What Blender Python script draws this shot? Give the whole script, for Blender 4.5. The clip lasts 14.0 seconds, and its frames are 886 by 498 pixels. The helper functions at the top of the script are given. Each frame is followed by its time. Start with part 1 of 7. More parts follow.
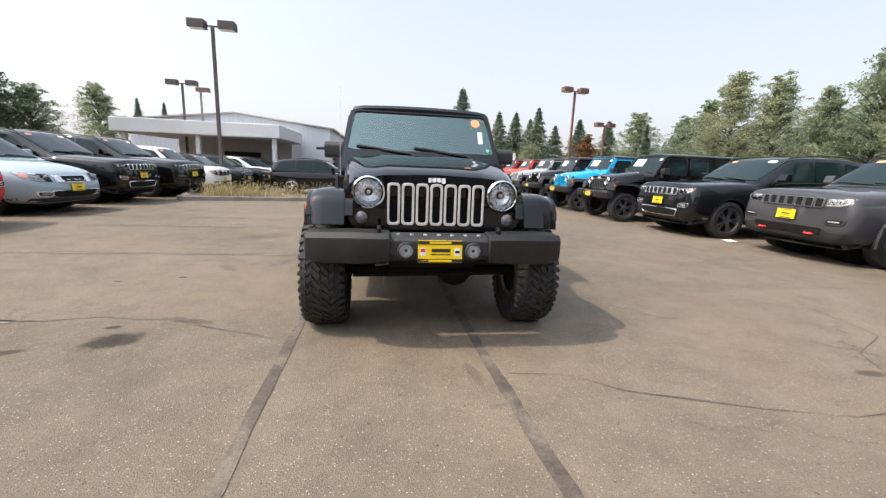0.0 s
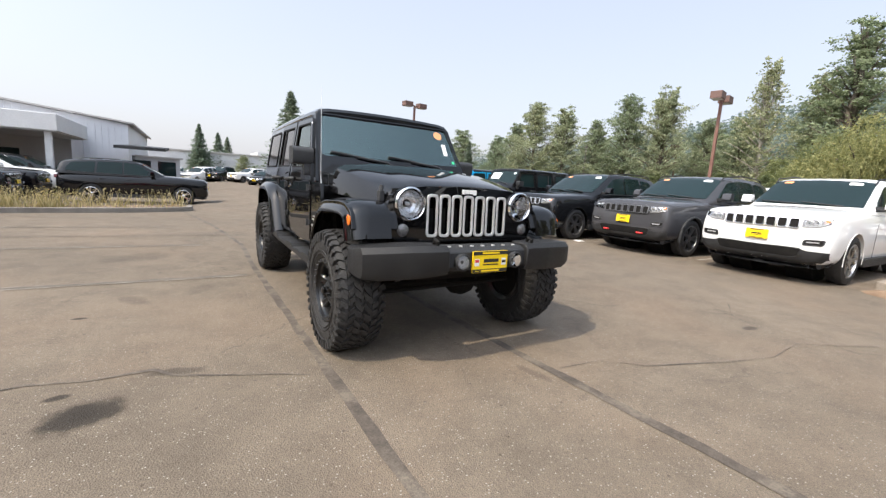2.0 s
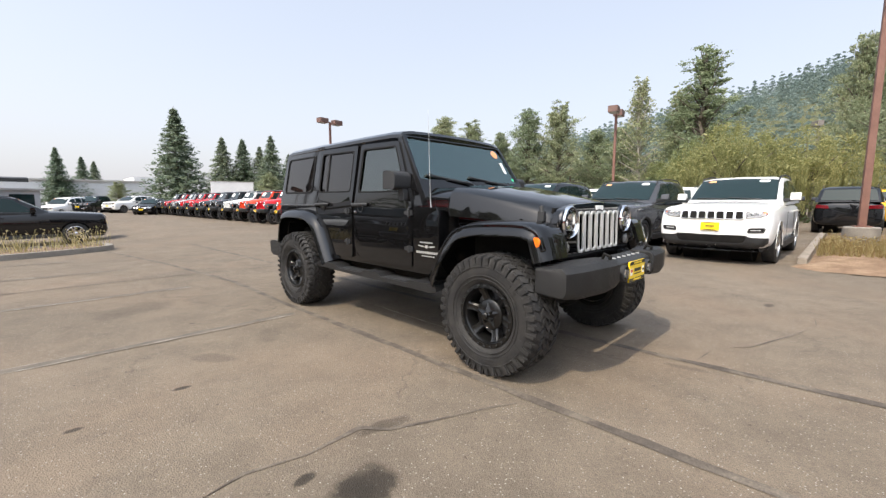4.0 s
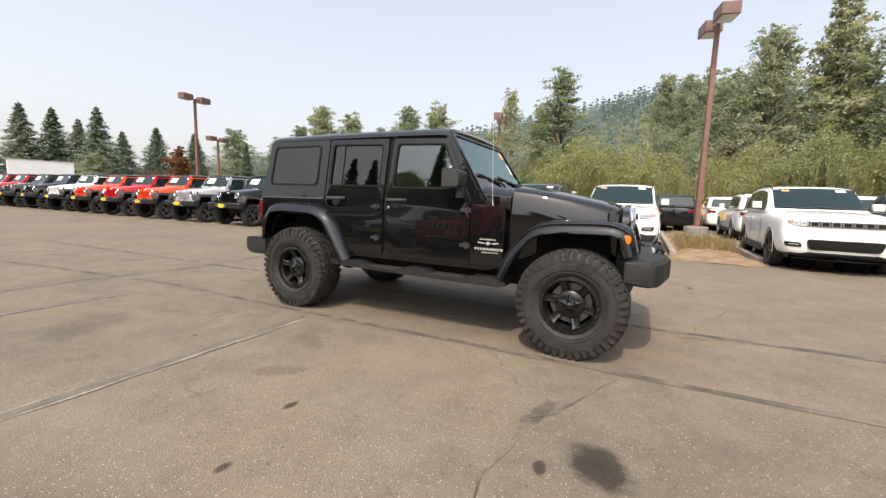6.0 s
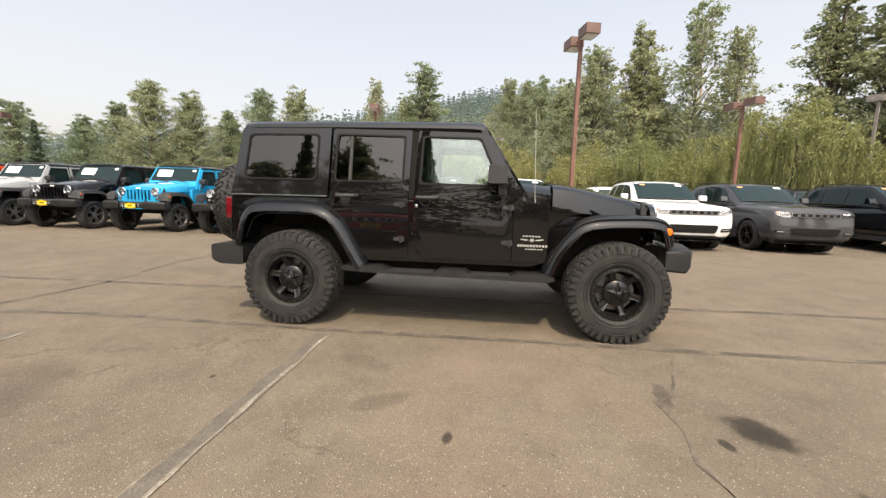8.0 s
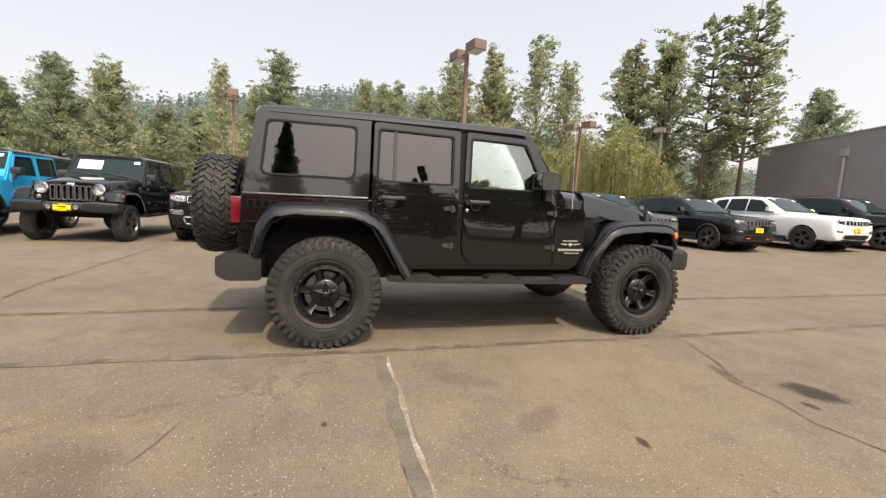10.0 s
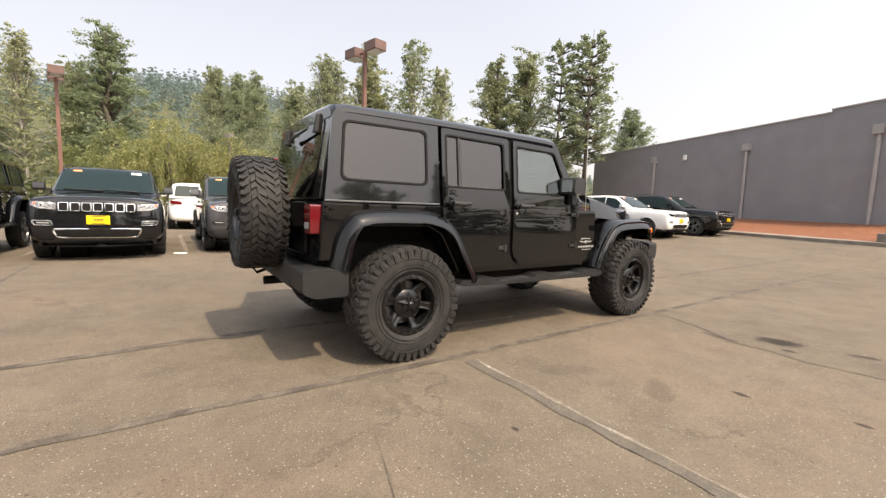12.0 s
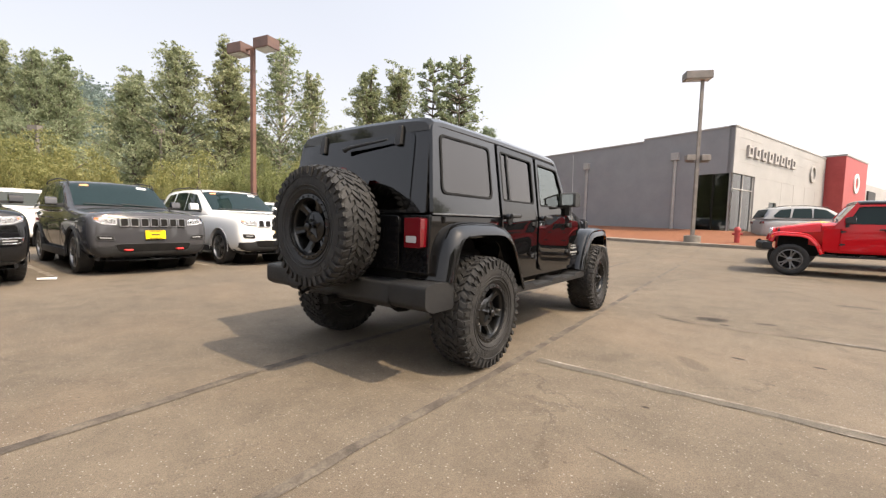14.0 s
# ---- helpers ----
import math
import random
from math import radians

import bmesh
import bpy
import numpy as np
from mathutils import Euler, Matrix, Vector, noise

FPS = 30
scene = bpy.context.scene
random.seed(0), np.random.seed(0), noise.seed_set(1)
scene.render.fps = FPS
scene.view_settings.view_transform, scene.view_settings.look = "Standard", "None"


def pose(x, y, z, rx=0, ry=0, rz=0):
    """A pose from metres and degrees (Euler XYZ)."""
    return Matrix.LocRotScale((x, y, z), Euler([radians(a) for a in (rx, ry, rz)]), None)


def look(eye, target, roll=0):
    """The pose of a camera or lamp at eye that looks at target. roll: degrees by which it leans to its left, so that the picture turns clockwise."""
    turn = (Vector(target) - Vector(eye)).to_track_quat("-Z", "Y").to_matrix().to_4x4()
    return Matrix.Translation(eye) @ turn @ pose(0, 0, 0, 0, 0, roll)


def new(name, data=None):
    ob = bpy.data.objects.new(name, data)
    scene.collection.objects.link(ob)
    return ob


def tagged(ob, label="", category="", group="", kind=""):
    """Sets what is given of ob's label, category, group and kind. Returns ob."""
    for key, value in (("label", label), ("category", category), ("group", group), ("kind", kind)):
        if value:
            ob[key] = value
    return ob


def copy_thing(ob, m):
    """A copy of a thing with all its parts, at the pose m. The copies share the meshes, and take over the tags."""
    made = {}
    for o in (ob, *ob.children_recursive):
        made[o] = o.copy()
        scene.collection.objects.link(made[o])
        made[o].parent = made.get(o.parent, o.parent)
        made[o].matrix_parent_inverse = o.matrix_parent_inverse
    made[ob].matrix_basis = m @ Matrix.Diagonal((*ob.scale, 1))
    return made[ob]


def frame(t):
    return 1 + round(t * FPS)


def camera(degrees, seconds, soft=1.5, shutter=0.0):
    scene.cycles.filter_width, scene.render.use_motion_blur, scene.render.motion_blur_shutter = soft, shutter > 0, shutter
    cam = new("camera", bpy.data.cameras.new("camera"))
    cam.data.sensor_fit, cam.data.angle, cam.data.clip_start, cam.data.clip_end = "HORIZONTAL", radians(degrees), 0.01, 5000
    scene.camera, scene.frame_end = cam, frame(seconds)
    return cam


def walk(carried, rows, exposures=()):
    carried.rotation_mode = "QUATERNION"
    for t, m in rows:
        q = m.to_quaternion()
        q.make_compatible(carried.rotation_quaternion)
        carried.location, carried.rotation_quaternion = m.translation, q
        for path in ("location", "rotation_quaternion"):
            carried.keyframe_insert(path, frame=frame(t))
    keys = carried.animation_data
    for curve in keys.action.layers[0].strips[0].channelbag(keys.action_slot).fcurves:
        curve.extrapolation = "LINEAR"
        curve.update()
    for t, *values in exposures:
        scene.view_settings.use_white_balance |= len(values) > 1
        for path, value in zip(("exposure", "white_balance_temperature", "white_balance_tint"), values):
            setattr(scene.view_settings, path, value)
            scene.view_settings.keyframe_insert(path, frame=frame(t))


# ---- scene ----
cam = camera(94.7, 14.0, 1.35)
PATH = [
    (0, (-0.382, -3.377, 1.294), (-0.094, -1.437, 0.903), 2.3),
    (0.5, (-0.666, -3.315, 1.274), (-0.172, -1.401, 0.968), 4.1),
    (1, (-1.042, -3.205, 1.256), (-0.38, -1.344, 0.937), 5.0),
    (1.5, (-1.431, -3.132, 1.253), (-0.568, -1.36, 0.914), 5.9),
    (2, (-1.79, -2.888, 1.243), (-0.736, -1.217, 0.933), 3.5),
    (2.5, (-2.217, -2.66, 1.247), (-1.07, -1.052, 0.933), 3.3),
    (2.7, (-2.348, -2.56, 1.249), (-1.185, -0.962, 0.941), 2.9),
    (4.8, (-3.692, -1.274, 1.241), (-2.119, -0.059, 1.02), 0.2),
    (5, (-3.801, -1.156, 1.237), (-2.196, 0.012, 0.994), 1.0),
    (5.5, (-4.002, -0.824, 1.238), (-2.294, 0.188, 0.999), 2.8),
    (6, (-4.236, -0.471, 1.243), (-2.451, 0.397, 0.999), 1.9),
    (6.5, (-4.361, -0.091, 1.23), (-2.509, 0.622, 0.983), 1.8),
    (7, (-4.44, 0.324, 1.232), (-2.52, 0.834, 1.002), 1.5),
    (7.5, (-4.542, 0.742, 1.232), (-2.592, 1.108, 0.978), 1.0),
    (8, (-4.519, 1.162, 1.242), (-2.546, 1.361, 0.98), 1.6),
    (8.2, (-4.535, 1.332, 1.235), (-2.553, 1.46, 0.999), 1.8),
    (10.3, (-4.147, 3.146, 1.197), (-2.248, 2.555, 0.982), 3.4),
    (10.5, (-4.103, 3.298, 1.194), (-2.214, 2.673, 0.991), 3.7),
    (11, (-3.976, 3.69, 1.182), (-2.148, 2.915, 0.941), 2.8),
    (11.5, (-3.757, 4.054, 1.182), (-1.999, 3.122, 0.978), 2.5),
    (12, (-3.593, 4.457, 1.172), (-1.948, 3.337, 0.973), 1.9),
    (12.5, (-3.365, 4.8, 1.15), (-1.843, 3.514, 0.979), 3.0),
    (13, (-3.137, 5.151, 1.153), (-1.679, 3.788, 1.033), 2.9),
    (13.5, (-2.89, 5.476, 1.15), (-1.561, 3.988, 1.007), 2.8),
    (14, (-2.543, 5.751, 1.15), (-1.358, 4.146, 1.015), 1.5),
]
walk(cam, [(t, look(eye, target, roll)) for t, eye, target, roll in PATH], [(0, 1.40, 6450, 10), (2.5, 1.37, 6330, 10), (5, 1.36, 6530, 10), (7.5, 1.37, 7050, 10), (11, 1.42, 7280, 12), (14, 1.48, 7150, 12)])

# ---- light ----
world = bpy.data.worlds.new("hazy_sky")
scene.world = world
world.use_nodes = True
wn = world.node_tree.nodes
sky = wn.new("ShaderNodeTexSky")
sky.sky_type = "NISHITA"
sky.sun_disc = False
sky.sun_elevation, sky.sun_rotation = radians(52.8), radians(263)
sky.air_density, sky.dust_density, sky.ozone_density = 1.0, 6.0, 1.5
# smoke haze: pale and even, whiter towards the horizon
wl = world.node_tree.links.new
way = wn.new("ShaderNodeTexCoord").outputs["Generated"]
split = wn.new("ShaderNodeSeparateXYZ")
wl(way, split.inputs[0])
haze = wn.new("ShaderNodeValToRGB")
haze.color_ramp.elements[0].position, haze.color_ramp.elements[0].color = 0.0, (0.965, 0.945, 0.965, 1)
haze.color_ramp.elements[1].position, haze.color_ramp.elements[1].color = 0.75, (0.60, 0.685, 0.80, 1)
wl(split.outputs[2], haze.inputs[0])
lift = wn.new("ShaderNodeMix")
lift.data_type, lift.blend_type = "RGBA", "MULTIPLY"
lift.inputs[0].default_value, lift.inputs[7].default_value = 1.0, (2.95, 2.95, 2.95, 1)
# smoke scatters forward: brightest to the south-west below the sun, dullest opposite
toward = wn.new("ShaderNodeVectorMath")
toward.operation = "DOT_PRODUCT"
toward.inputs[1].default_value = Vector((-0.62, -0.26, 0.74)).normalized()
wl(way, toward.inputs[0])
half_up = wn.new("ShaderNodeMath")
half_up.operation = "MULTIPLY_ADD"
half_up.inputs[1].default_value = half_up.inputs[2].default_value = 0.5
wl(toward.outputs["Value"], half_up.inputs[0])
scatter = wn.new("ShaderNodeValToRGB")
while len(scatter.color_ramp.elements) < 5:
    scatter.color_ramp.elements.new(0.5)
for stop, (at, k) in zip(scatter.color_ramp.elements, ((0.15, 0.88), (0.5, 0.95), (0.70, 1.10), (0.85, 2.0), (1.0, 3.5))):
    stop.position, stop.color = at, (k, k, k, 1)
wl(half_up.outputs[0], scatter.inputs[0])
aureole = wn.new("ShaderNodeMix")
aureole.data_type, aureole.blend_type = "RGBA", "MULTIPLY"
aureole.inputs[0].default_value = 1.0
wl(haze.outputs[0], aureole.inputs[6])
wl(scatter.outputs[0], aureole.inputs[7])
wl(aureole.outputs[2], lift.inputs[6])
blend = wn.new("ShaderNodeMix")
blend.data_type = "RGBA"
blend.inputs[0].default_value = 0.72
wl(sky.outputs[0], blend.inputs[6])
wl(lift.outputs[2], blend.inputs[7])
wl(blend.outputs[2], wn["Background"].inputs[0])
wn["Background"].inputs[1].default_value = 0.15
sun_data = bpy.data.lights.new("sun", "SUN")
sun_data.energy, sun_data.angle, sun_data.color = 1.6, radians(1.2), (1.0, 0.87, 0.68)
sun = new("sun", sun_data)
sun.matrix_basis = look((-75.5, -9.0, 100.0), (0, 0, 0))


# ---- tools ----
def part(name, bm, material, parent=None, label="", bevel=0.0, angle=40):
    """Link a bmesh as one mesh object under a thing or a part."""
    bmesh.ops.recalc_face_normals(bm, faces=bm.faces)
    for e in bm.edges:
        e.smooth = len(e.link_faces) == 2 and e.calc_face_angle(0) < radians(angle)
    for f in bm.faces:
        f.smooth = True
    data = bpy.data.meshes.new(name)
    bm.to_mesh(data)
    bm.free()
    for m in material if isinstance(material, (list, tuple)) else [material]:
        data.materials.append(m)
    ob = new(name, data)
    ob.parent = parent
    if label:
        ob["label"] = label
    if bevel:
        mod = ob.modifiers.new("bevel", "BEVEL")
        mod.width, mod.segments, mod.limit_method, mod.angle_limit = bevel, 2, "ANGLE", radians(50)
        mod.harden_normals = True
    return ob


def thing(name, label, category, m=None, group="", kind=""):
    ob = new(name)
    ob.empty_display_size = 0.2
    if m is not None:
        ob.matrix_basis = m
    return tagged(ob, label, category, group, kind)


def box(x0, x1, y0, y1, z0, z1, bm=None):
    bm = bm or bmesh.new()
    v = [bm.verts.new((x, y, z)) for x in (x0, x1) for y in (y0, y1) for z in (z0, z1)]
    for q in ((0, 1, 3, 2), (4, 6, 7, 5), (0, 4, 5, 1), (2, 3, 7, 6), (0, 2, 6, 4), (1, 5, 7, 3)):
        bm.faces.new([v[i] for i in q])
    return bm


def rounded(points, r, n=4):
    """A polygon with its corners rounded; r is one radius or one for each corner."""
    out, count = [], len(points)
    radii = r if isinstance(r, (list, tuple)) else [r] * count
    for i, p in enumerate(points):
        p = Vector(p)
        a, b = Vector(points[i - 1]) - p, Vector(points[(i + 1) % count]) - p
        cut = min(radii[i], a.length * 0.48, b.length * 0.48)
        if cut < 1e-4:
            out.append(tuple(p))
            continue
        s, e = p + a.normalized() * cut, p + b.normalized() * cut
        for k in range(n + 1):
            t = k / n
            out.append(tuple(s * (1 - t) ** 2 + p * 2 * t * (1 - t) + e * t * t))
    return out


def panel(outer, holes, where, thick, bm=None, fine=0.0):
    """A plate with holes. where(u, v, w) gives the place; w runs from 0 to thick; fine: longest edge, for bent plates."""
    flat = bmesh.new()
    for loop in [outer] + list(holes):
        vs = [flat.verts.new((u, v, 0)) for u, v in loop]
        for i in range(len(vs)):
            flat.edges.new((vs[i], vs[(i + 1) % len(vs)]))
    bmesh.ops.triangle_fill(flat, use_beauty=True, use_dissolve=False, edges=flat.edges[:])
    for k in range(6 if fine else 0):
        far = [e for e in flat.edges if e.calc_length() > fine]
        if not far:
            break
        bmesh.ops.subdivide_edges(flat, edges=far, cuts=1)
        bmesh.ops.triangulate(flat, faces=flat.faces[:])
    bm = bm or bmesh.new()
    top = {v: bm.verts.new(where(v.co.x, v.co.y, thick)) for v in flat.verts}
    low = {v: bm.verts.new(where(v.co.x, v.co.y, 0)) for v in flat.verts}
    for f in flat.faces:
        bm.faces.new([top[v] for v in f.verts])
        bm.faces.new([low[v] for v in reversed(f.verts)])
    for e in flat.edges:
        if len(e.link_faces) == 1:
            a, b = e.verts
            bm.faces.new((top[a], top[b], low[b], low[a]))
    flat.free()
    return bm


def prism(poly, x0, x1, bm=None):
    """A side outline (y, z) run across from x0 to x1."""
    return panel(poly, [], lambda u, v, w: (x0 + (x1 - x0) * w, u, v), 1.0, bm)


def loft(sections, closed=True, caps=True, bm=None):
    bm = bm or bmesh.new()
    rows = [[bm.verts.new(p) for p in s] for s in sections]
    n = len(rows[0])
    for a, b in zip(rows, rows[1:]):
        for i in range(n if closed else n - 1):
            j = (i + 1) % n
            bm.faces.new((a[i], a[j], b[j], b[i]))
    if caps:
        bm.faces.new(rows[0])
        bm.faces.new(list(reversed(rows[-1])))
    return bm


def lathe(profile, n, m=None, bm=None, closed=False, cap=True):
    """Turn a profile (radius, along) about the x axis; m is its pose."""
    bm, m = bm or bmesh.new(), m or Matrix()
    rings = [[bm.verts.new(m @ Vector((x, r * math.cos(2 * math.pi * k / n), r * math.sin(2 * math.pi * k / n)))) for k in range(n)] for r, x in profile]
    pairs = list(zip(rings, rings[1:])) + ([(rings[-1], rings[0])] if closed else [])
    for a, b in pairs:
        for k in range(n):
            bm.faces.new((a[k], a[(k + 1) % n], b[(k + 1) % n], b[k]))
    if not closed and cap:
        bm.faces.new(rings[0])
        bm.faces.new(rings[-1])
    return bm


def tube(points, r, n=8, bm=None, ends=None):
    """A round bar along points; r may be one radius for each point."""
    bm, rows = bm or bmesh.new(), []
    pts = [Vector(p) for p in points]
    radii = r if isinstance(r, (list, tuple)) else [r] * len(pts)
    for i, p in enumerate(pts):
        d = (pts[min(i + 1, len(pts) - 1)] - pts[max(i - 1, 0)]).normalized()
        a = d.cross(Vector((0.13, 0.21, 1)) if abs(d.z) < 0.9 else Vector((1, 0.1, 0))).normalized()
        b = d.cross(a)
        rows.append([bm.verts.new(p + radii[i] * (a * math.cos(2 * math.pi * k / n) + b * math.sin(2 * math.pi * k / n))) for k in range(n)])
    for a, b in zip(rows, rows[1:]):
        for k in range(n):
            bm.faces.new((a[k], a[(k + 1) % n], b[(k + 1) % n], b[k]))
    bm.faces.new(rows[0])
    bm.faces.new(rows[-1])
    return bm


def circle(cu, cv, r, n=20):
    return [(cu + r * math.cos(2 * math.pi * k / n), cv + r * math.sin(2 * math.pi * k / n)) for k in range(n)]


def lerp(a, b, t):
    return a + (b - a) * t


def table(keys, t):
    """Straight-line look-up in (t, value) pairs."""
    for (a, va), (b, vb) in zip(keys, keys[1:]):
        if t <= b:
            return lerp(va, vb, max(0.0, (t - a) / (b - a)))
    return keys[-1][1]


def rise(x, y):
    """Height of the ground: level round the middle, climbing to the south."""
    s = max(0.0, -8.0 - y)
    up = 0.036 * s * min(1.0, s / 6.0)
    # a slight dip towards the white hall
    dip = max(0.0, min(1.0, (y - 12.5) / 6.0)) * max(0.0, min(1.0, (1.5 - x) / 3.0))
    return (up if y > -40 else 0.036 * 32) - 0.38 * dip


# ---- materials ----
def nodes_of(name):
    m = bpy.data.materials.new(name)
    m.use_nodes = True
    t = m.node_tree
    return m, t, t.nodes["Principled BSDF"], lambda a, b: t.links.new(a, b)


def noise_node(t, scale, detail=4.0, coords=None, rough=0.6):
    n = t.nodes.new("ShaderNodeTexNoise")
    n.inputs["Scale"].default_value, n.inputs["Detail"].default_value, n.inputs["Roughness"].default_value = scale, detail, rough
    if coords:
        t.links.new(coords, n.inputs["Vector"])
    return n


def ramp_node(t, fac, stops):
    r = t.nodes.new("ShaderNodeValToRGB")
    while len(r.color_ramp.elements) < len(stops):
        r.color_ramp.elements.new(0.5)
    for e, (p, c) in zip(r.color_ramp.elements, stops):
        e.position, e.color = p, (*c, 1) if len(c) == 3 else c
    t.links.new(fac, r.inputs[0])
    return r


def mix_node(t, fac, a, b, kind="MIX"):
    n = t.nodes.new("ShaderNodeMix")
    n.data_type, n.blend_type = "RGBA", kind
    for socket, v in ((n.inputs[0], fac), (n.inputs[6], a), (n.inputs[7], b)):
        if isinstance(v, (int, float)):
            socket.default_value = v
        elif isinstance(v, tuple):
            socket.default_value = (*v, 1)
        else:
            t.links.new(v, socket)
    return n.outputs[2]


def surface(name, c1, c2, scale=8.0, fine=90.0, rough=0.6, metal=0.0, bump=0.15, coat=0.0, vary=0.25, spec=0.5):
    """A surface of two tones at two scales, with fine relief."""
    m, t, p, link = nodes_of(name)
    co = t.nodes.new("ShaderNodeTexCoord").outputs["Object"]
    big, small = noise_node(t, scale, 5, co), noise_node(t, fine, 3, co)
    tone = ramp_node(t, big.outputs[0], [(0.35, c1), (0.68, c2)])
    grain = ramp_node(t, small.outputs[0], [(0.3, (1 - vary,) * 3), (0.7, (1.0,) * 3)])
    link(mix_node(t, 1.0, tone.outputs[0], grain.outputs[0], "MULTIPLY"), p.inputs["Base Color"])
    rr = t.nodes.new("ShaderNodeMapRange")
    rr.inputs[3].default_value, rr.inputs[4].default_value = max(0.0, rough - 0.08), min(1.0, rough + 0.1)
    link(big.outputs[0], rr.inputs[0])
    link(rr.outputs[0], p.inputs["Roughness"])
    p.inputs["Metallic"].default_value = metal
    p.inputs["Coat Weight"].default_value = coat
    p.inputs["Coat Roughness"].default_value = 0.04
    p.inputs["Specular IOR Level"].default_value = spec
    if bump:
        b = t.nodes.new("ShaderNodeBump")
        b.inputs["Strength"].default_value, b.inputs["Distance"].default_value = bump, 0.01
        link(small.outputs[0], b.inputs["Height"])
        link(b.outputs[0], p.inputs["Normal"])
    return m


def paint_material(name, color=None):
    """Car paint under clear lacquer, with a film of dust; the colour is the object's own unless given."""
    m, t, p, link = nodes_of(name)
    co = t.nodes.new("ShaderNodeTexCoord").outputs["Object"]
    if color is None:
        base = t.nodes.new("ShaderNodeObjectInfo").outputs["Color"]
    else:
        rgb = t.nodes.new("ShaderNodeRGB")
        rgb.outputs[0].default_value = (*color, 1)
        base = rgb.outputs[0]
    dust = noise_node(t, 2.2, 6, co)
    film = ramp_node(t, dust.outputs[0], [(0.45, (0, 0, 0)), (0.85, (0.006, 0.006, 0.006))])
    link(mix_node(t, film.outputs[0], base, (0.30, 0.27, 0.22)), p.inputs["Base Color"])
    p.inputs["Roughness"].default_value = 0.35
    p.inputs["Specular IOR Level"].default_value = 0.0
    p.inputs["Metallic"].default_value = 0.0
    p.inputs["Coat Weight"].default_value = 1.0
    cr = ramp_node(t, dust.outputs[0], [(0.4, (0.006,) * 3), (0.8, (0.03,) * 3)])
    link(cr.outputs[0], p.inputs["Coat Roughness"])
    p.inputs["Coat IOR"].default_value = 1.5
    return m


def glass_material(name, tint, ior=1.5, shine=(1, 1, 1)):
    """A thin tinted pane: what is behind shows through the tint, and it mirrors more at a slant."""
    m, t, p, link = nodes_of(name)
    t.nodes.remove(p)
    out = t.nodes["Material Output"]
    clear, gloss, mix, fres = (t.nodes.new("ShaderNode" + k) for k in ("BsdfTransparent", "BsdfGlossy", "MixShader", "Fresnel"))
    clear.inputs[0].default_value = (*tint, 1)
    gloss.inputs["Color"].default_value = (*shine, 1)
    gloss.inputs["Roughness"].default_value = 0.01
    fres.inputs[0].default_value = ior
    link(fres.outputs[0], mix.inputs[0])
    link(clear.outputs[0], mix.inputs[1])
    link(gloss.outputs[0], mix.inputs[2])
    link(mix.outputs[0], out.inputs[0])
    return m


def plain(name, color, rough=0.5, metal=0.0, coat=0.0):
    m, t, p, link = nodes_of(name)
    p.inputs["Base Color"].default_value = (*color, 1)
    p.inputs["Roughness"].default_value, p.inputs["Metallic"].default_value, p.inputs["Coat Weight"].default_value = rough, metal, coat
    return m


M_BLACK = paint_material("black_lacquer", (0.0050, 0.0050, 0.0055))
M_PAINT = paint_material("car_lacquer")
M_TOP = surface("hardtop_black", (0.006, 0.006, 0.0065), (0.009, 0.009, 0.0095), 5, 160, 0.2, 0, 0.012, 1.0, spec=0.1)
M_TRIM = surface("black_plastic_trim", (0.020, 0.021, 0.023), (0.033, 0.034, 0.036), 9, 420, 0.58, 0, 0.25)
M_GREYTRIM = surface("faded_bumper_plastic", (0.015, 0.015, 0.016), (0.025, 0.025, 0.025), 7, 500, 0.5, 0, 0.3, spec=0.35)
M_DARK = surface("underside_black", (0.009, 0.009, 0.009), (0.017, 0.016, 0.015), 7, 60, 0.75, 0, 0.2, spec=0.15)
M_STEP = surface("step_black", (0.009, 0.009, 0.010), (0.016, 0.016, 0.016), 9, 300, 0.5, 0, 0.2)
M_TYRE = surface("tyre_rubber", (0.018, 0.018, 0.019), (0.040, 0.038, 0.036), 14, 130, 0.62, 0, 0.4, vary=0.4, spec=0.4)
M_SEAL = surface("rubber_seal", (0.006, 0.006, 0.006), (0.011, 0.011, 0.011), 12, 200, 0.6, 0, 0.05, spec=0.2)
M_RIMBLACK = surface("gloss_black_alloy", (0.006, 0.006, 0.006), (0.010, 0.010, 0.010), 12, 200, 0.3, 0.1, 0.03, 0.35, spec=0.35)
M_ALLOY = surface("silver_alloy", (0.45, 0.45, 0.46), (0.55, 0.55, 0.55), 10, 200, 0.28, 0.9, 0.03)
M_GREYALLOY = surface("dark_grey_alloy", (0.20, 0.20, 0.21), (0.27, 0.27, 0.27), 10, 200, 0.3, 0.8, 0.03)
M_CHROME = plain("chrome", (0.82, 0.82, 0.83), 0.09, 1.0)
M_SATIN = plain("satin_silver", (0.74, 0.74, 0.73), 0.28, 0.55)
M_LAMP = glass_material("clear_lamp_lens", (0.96, 0.97, 0.98))
M_REFL = surface("lamp_reflector", (0.80, 0.81, 0.83), (0.93, 0.93, 0.94), 26, 40, 0.16, 0.75, 0.15, vary=0.15)
M_BADGE = plain("pale_badge_grey", (0.36, 0.36, 0.35), 0.4)
M_AMBER = plain("amber_lens", (0.85, 0.17, 0.01), 0.12, 0, 0.6)
M_RED = plain("red_lens", (0.13, 0.004, 0.008), 0.1, 0, 0.8)
M_WHITELENS = plain("white_lens", (0.42, 0.42, 0.43), 0.15, 0, 0.7)
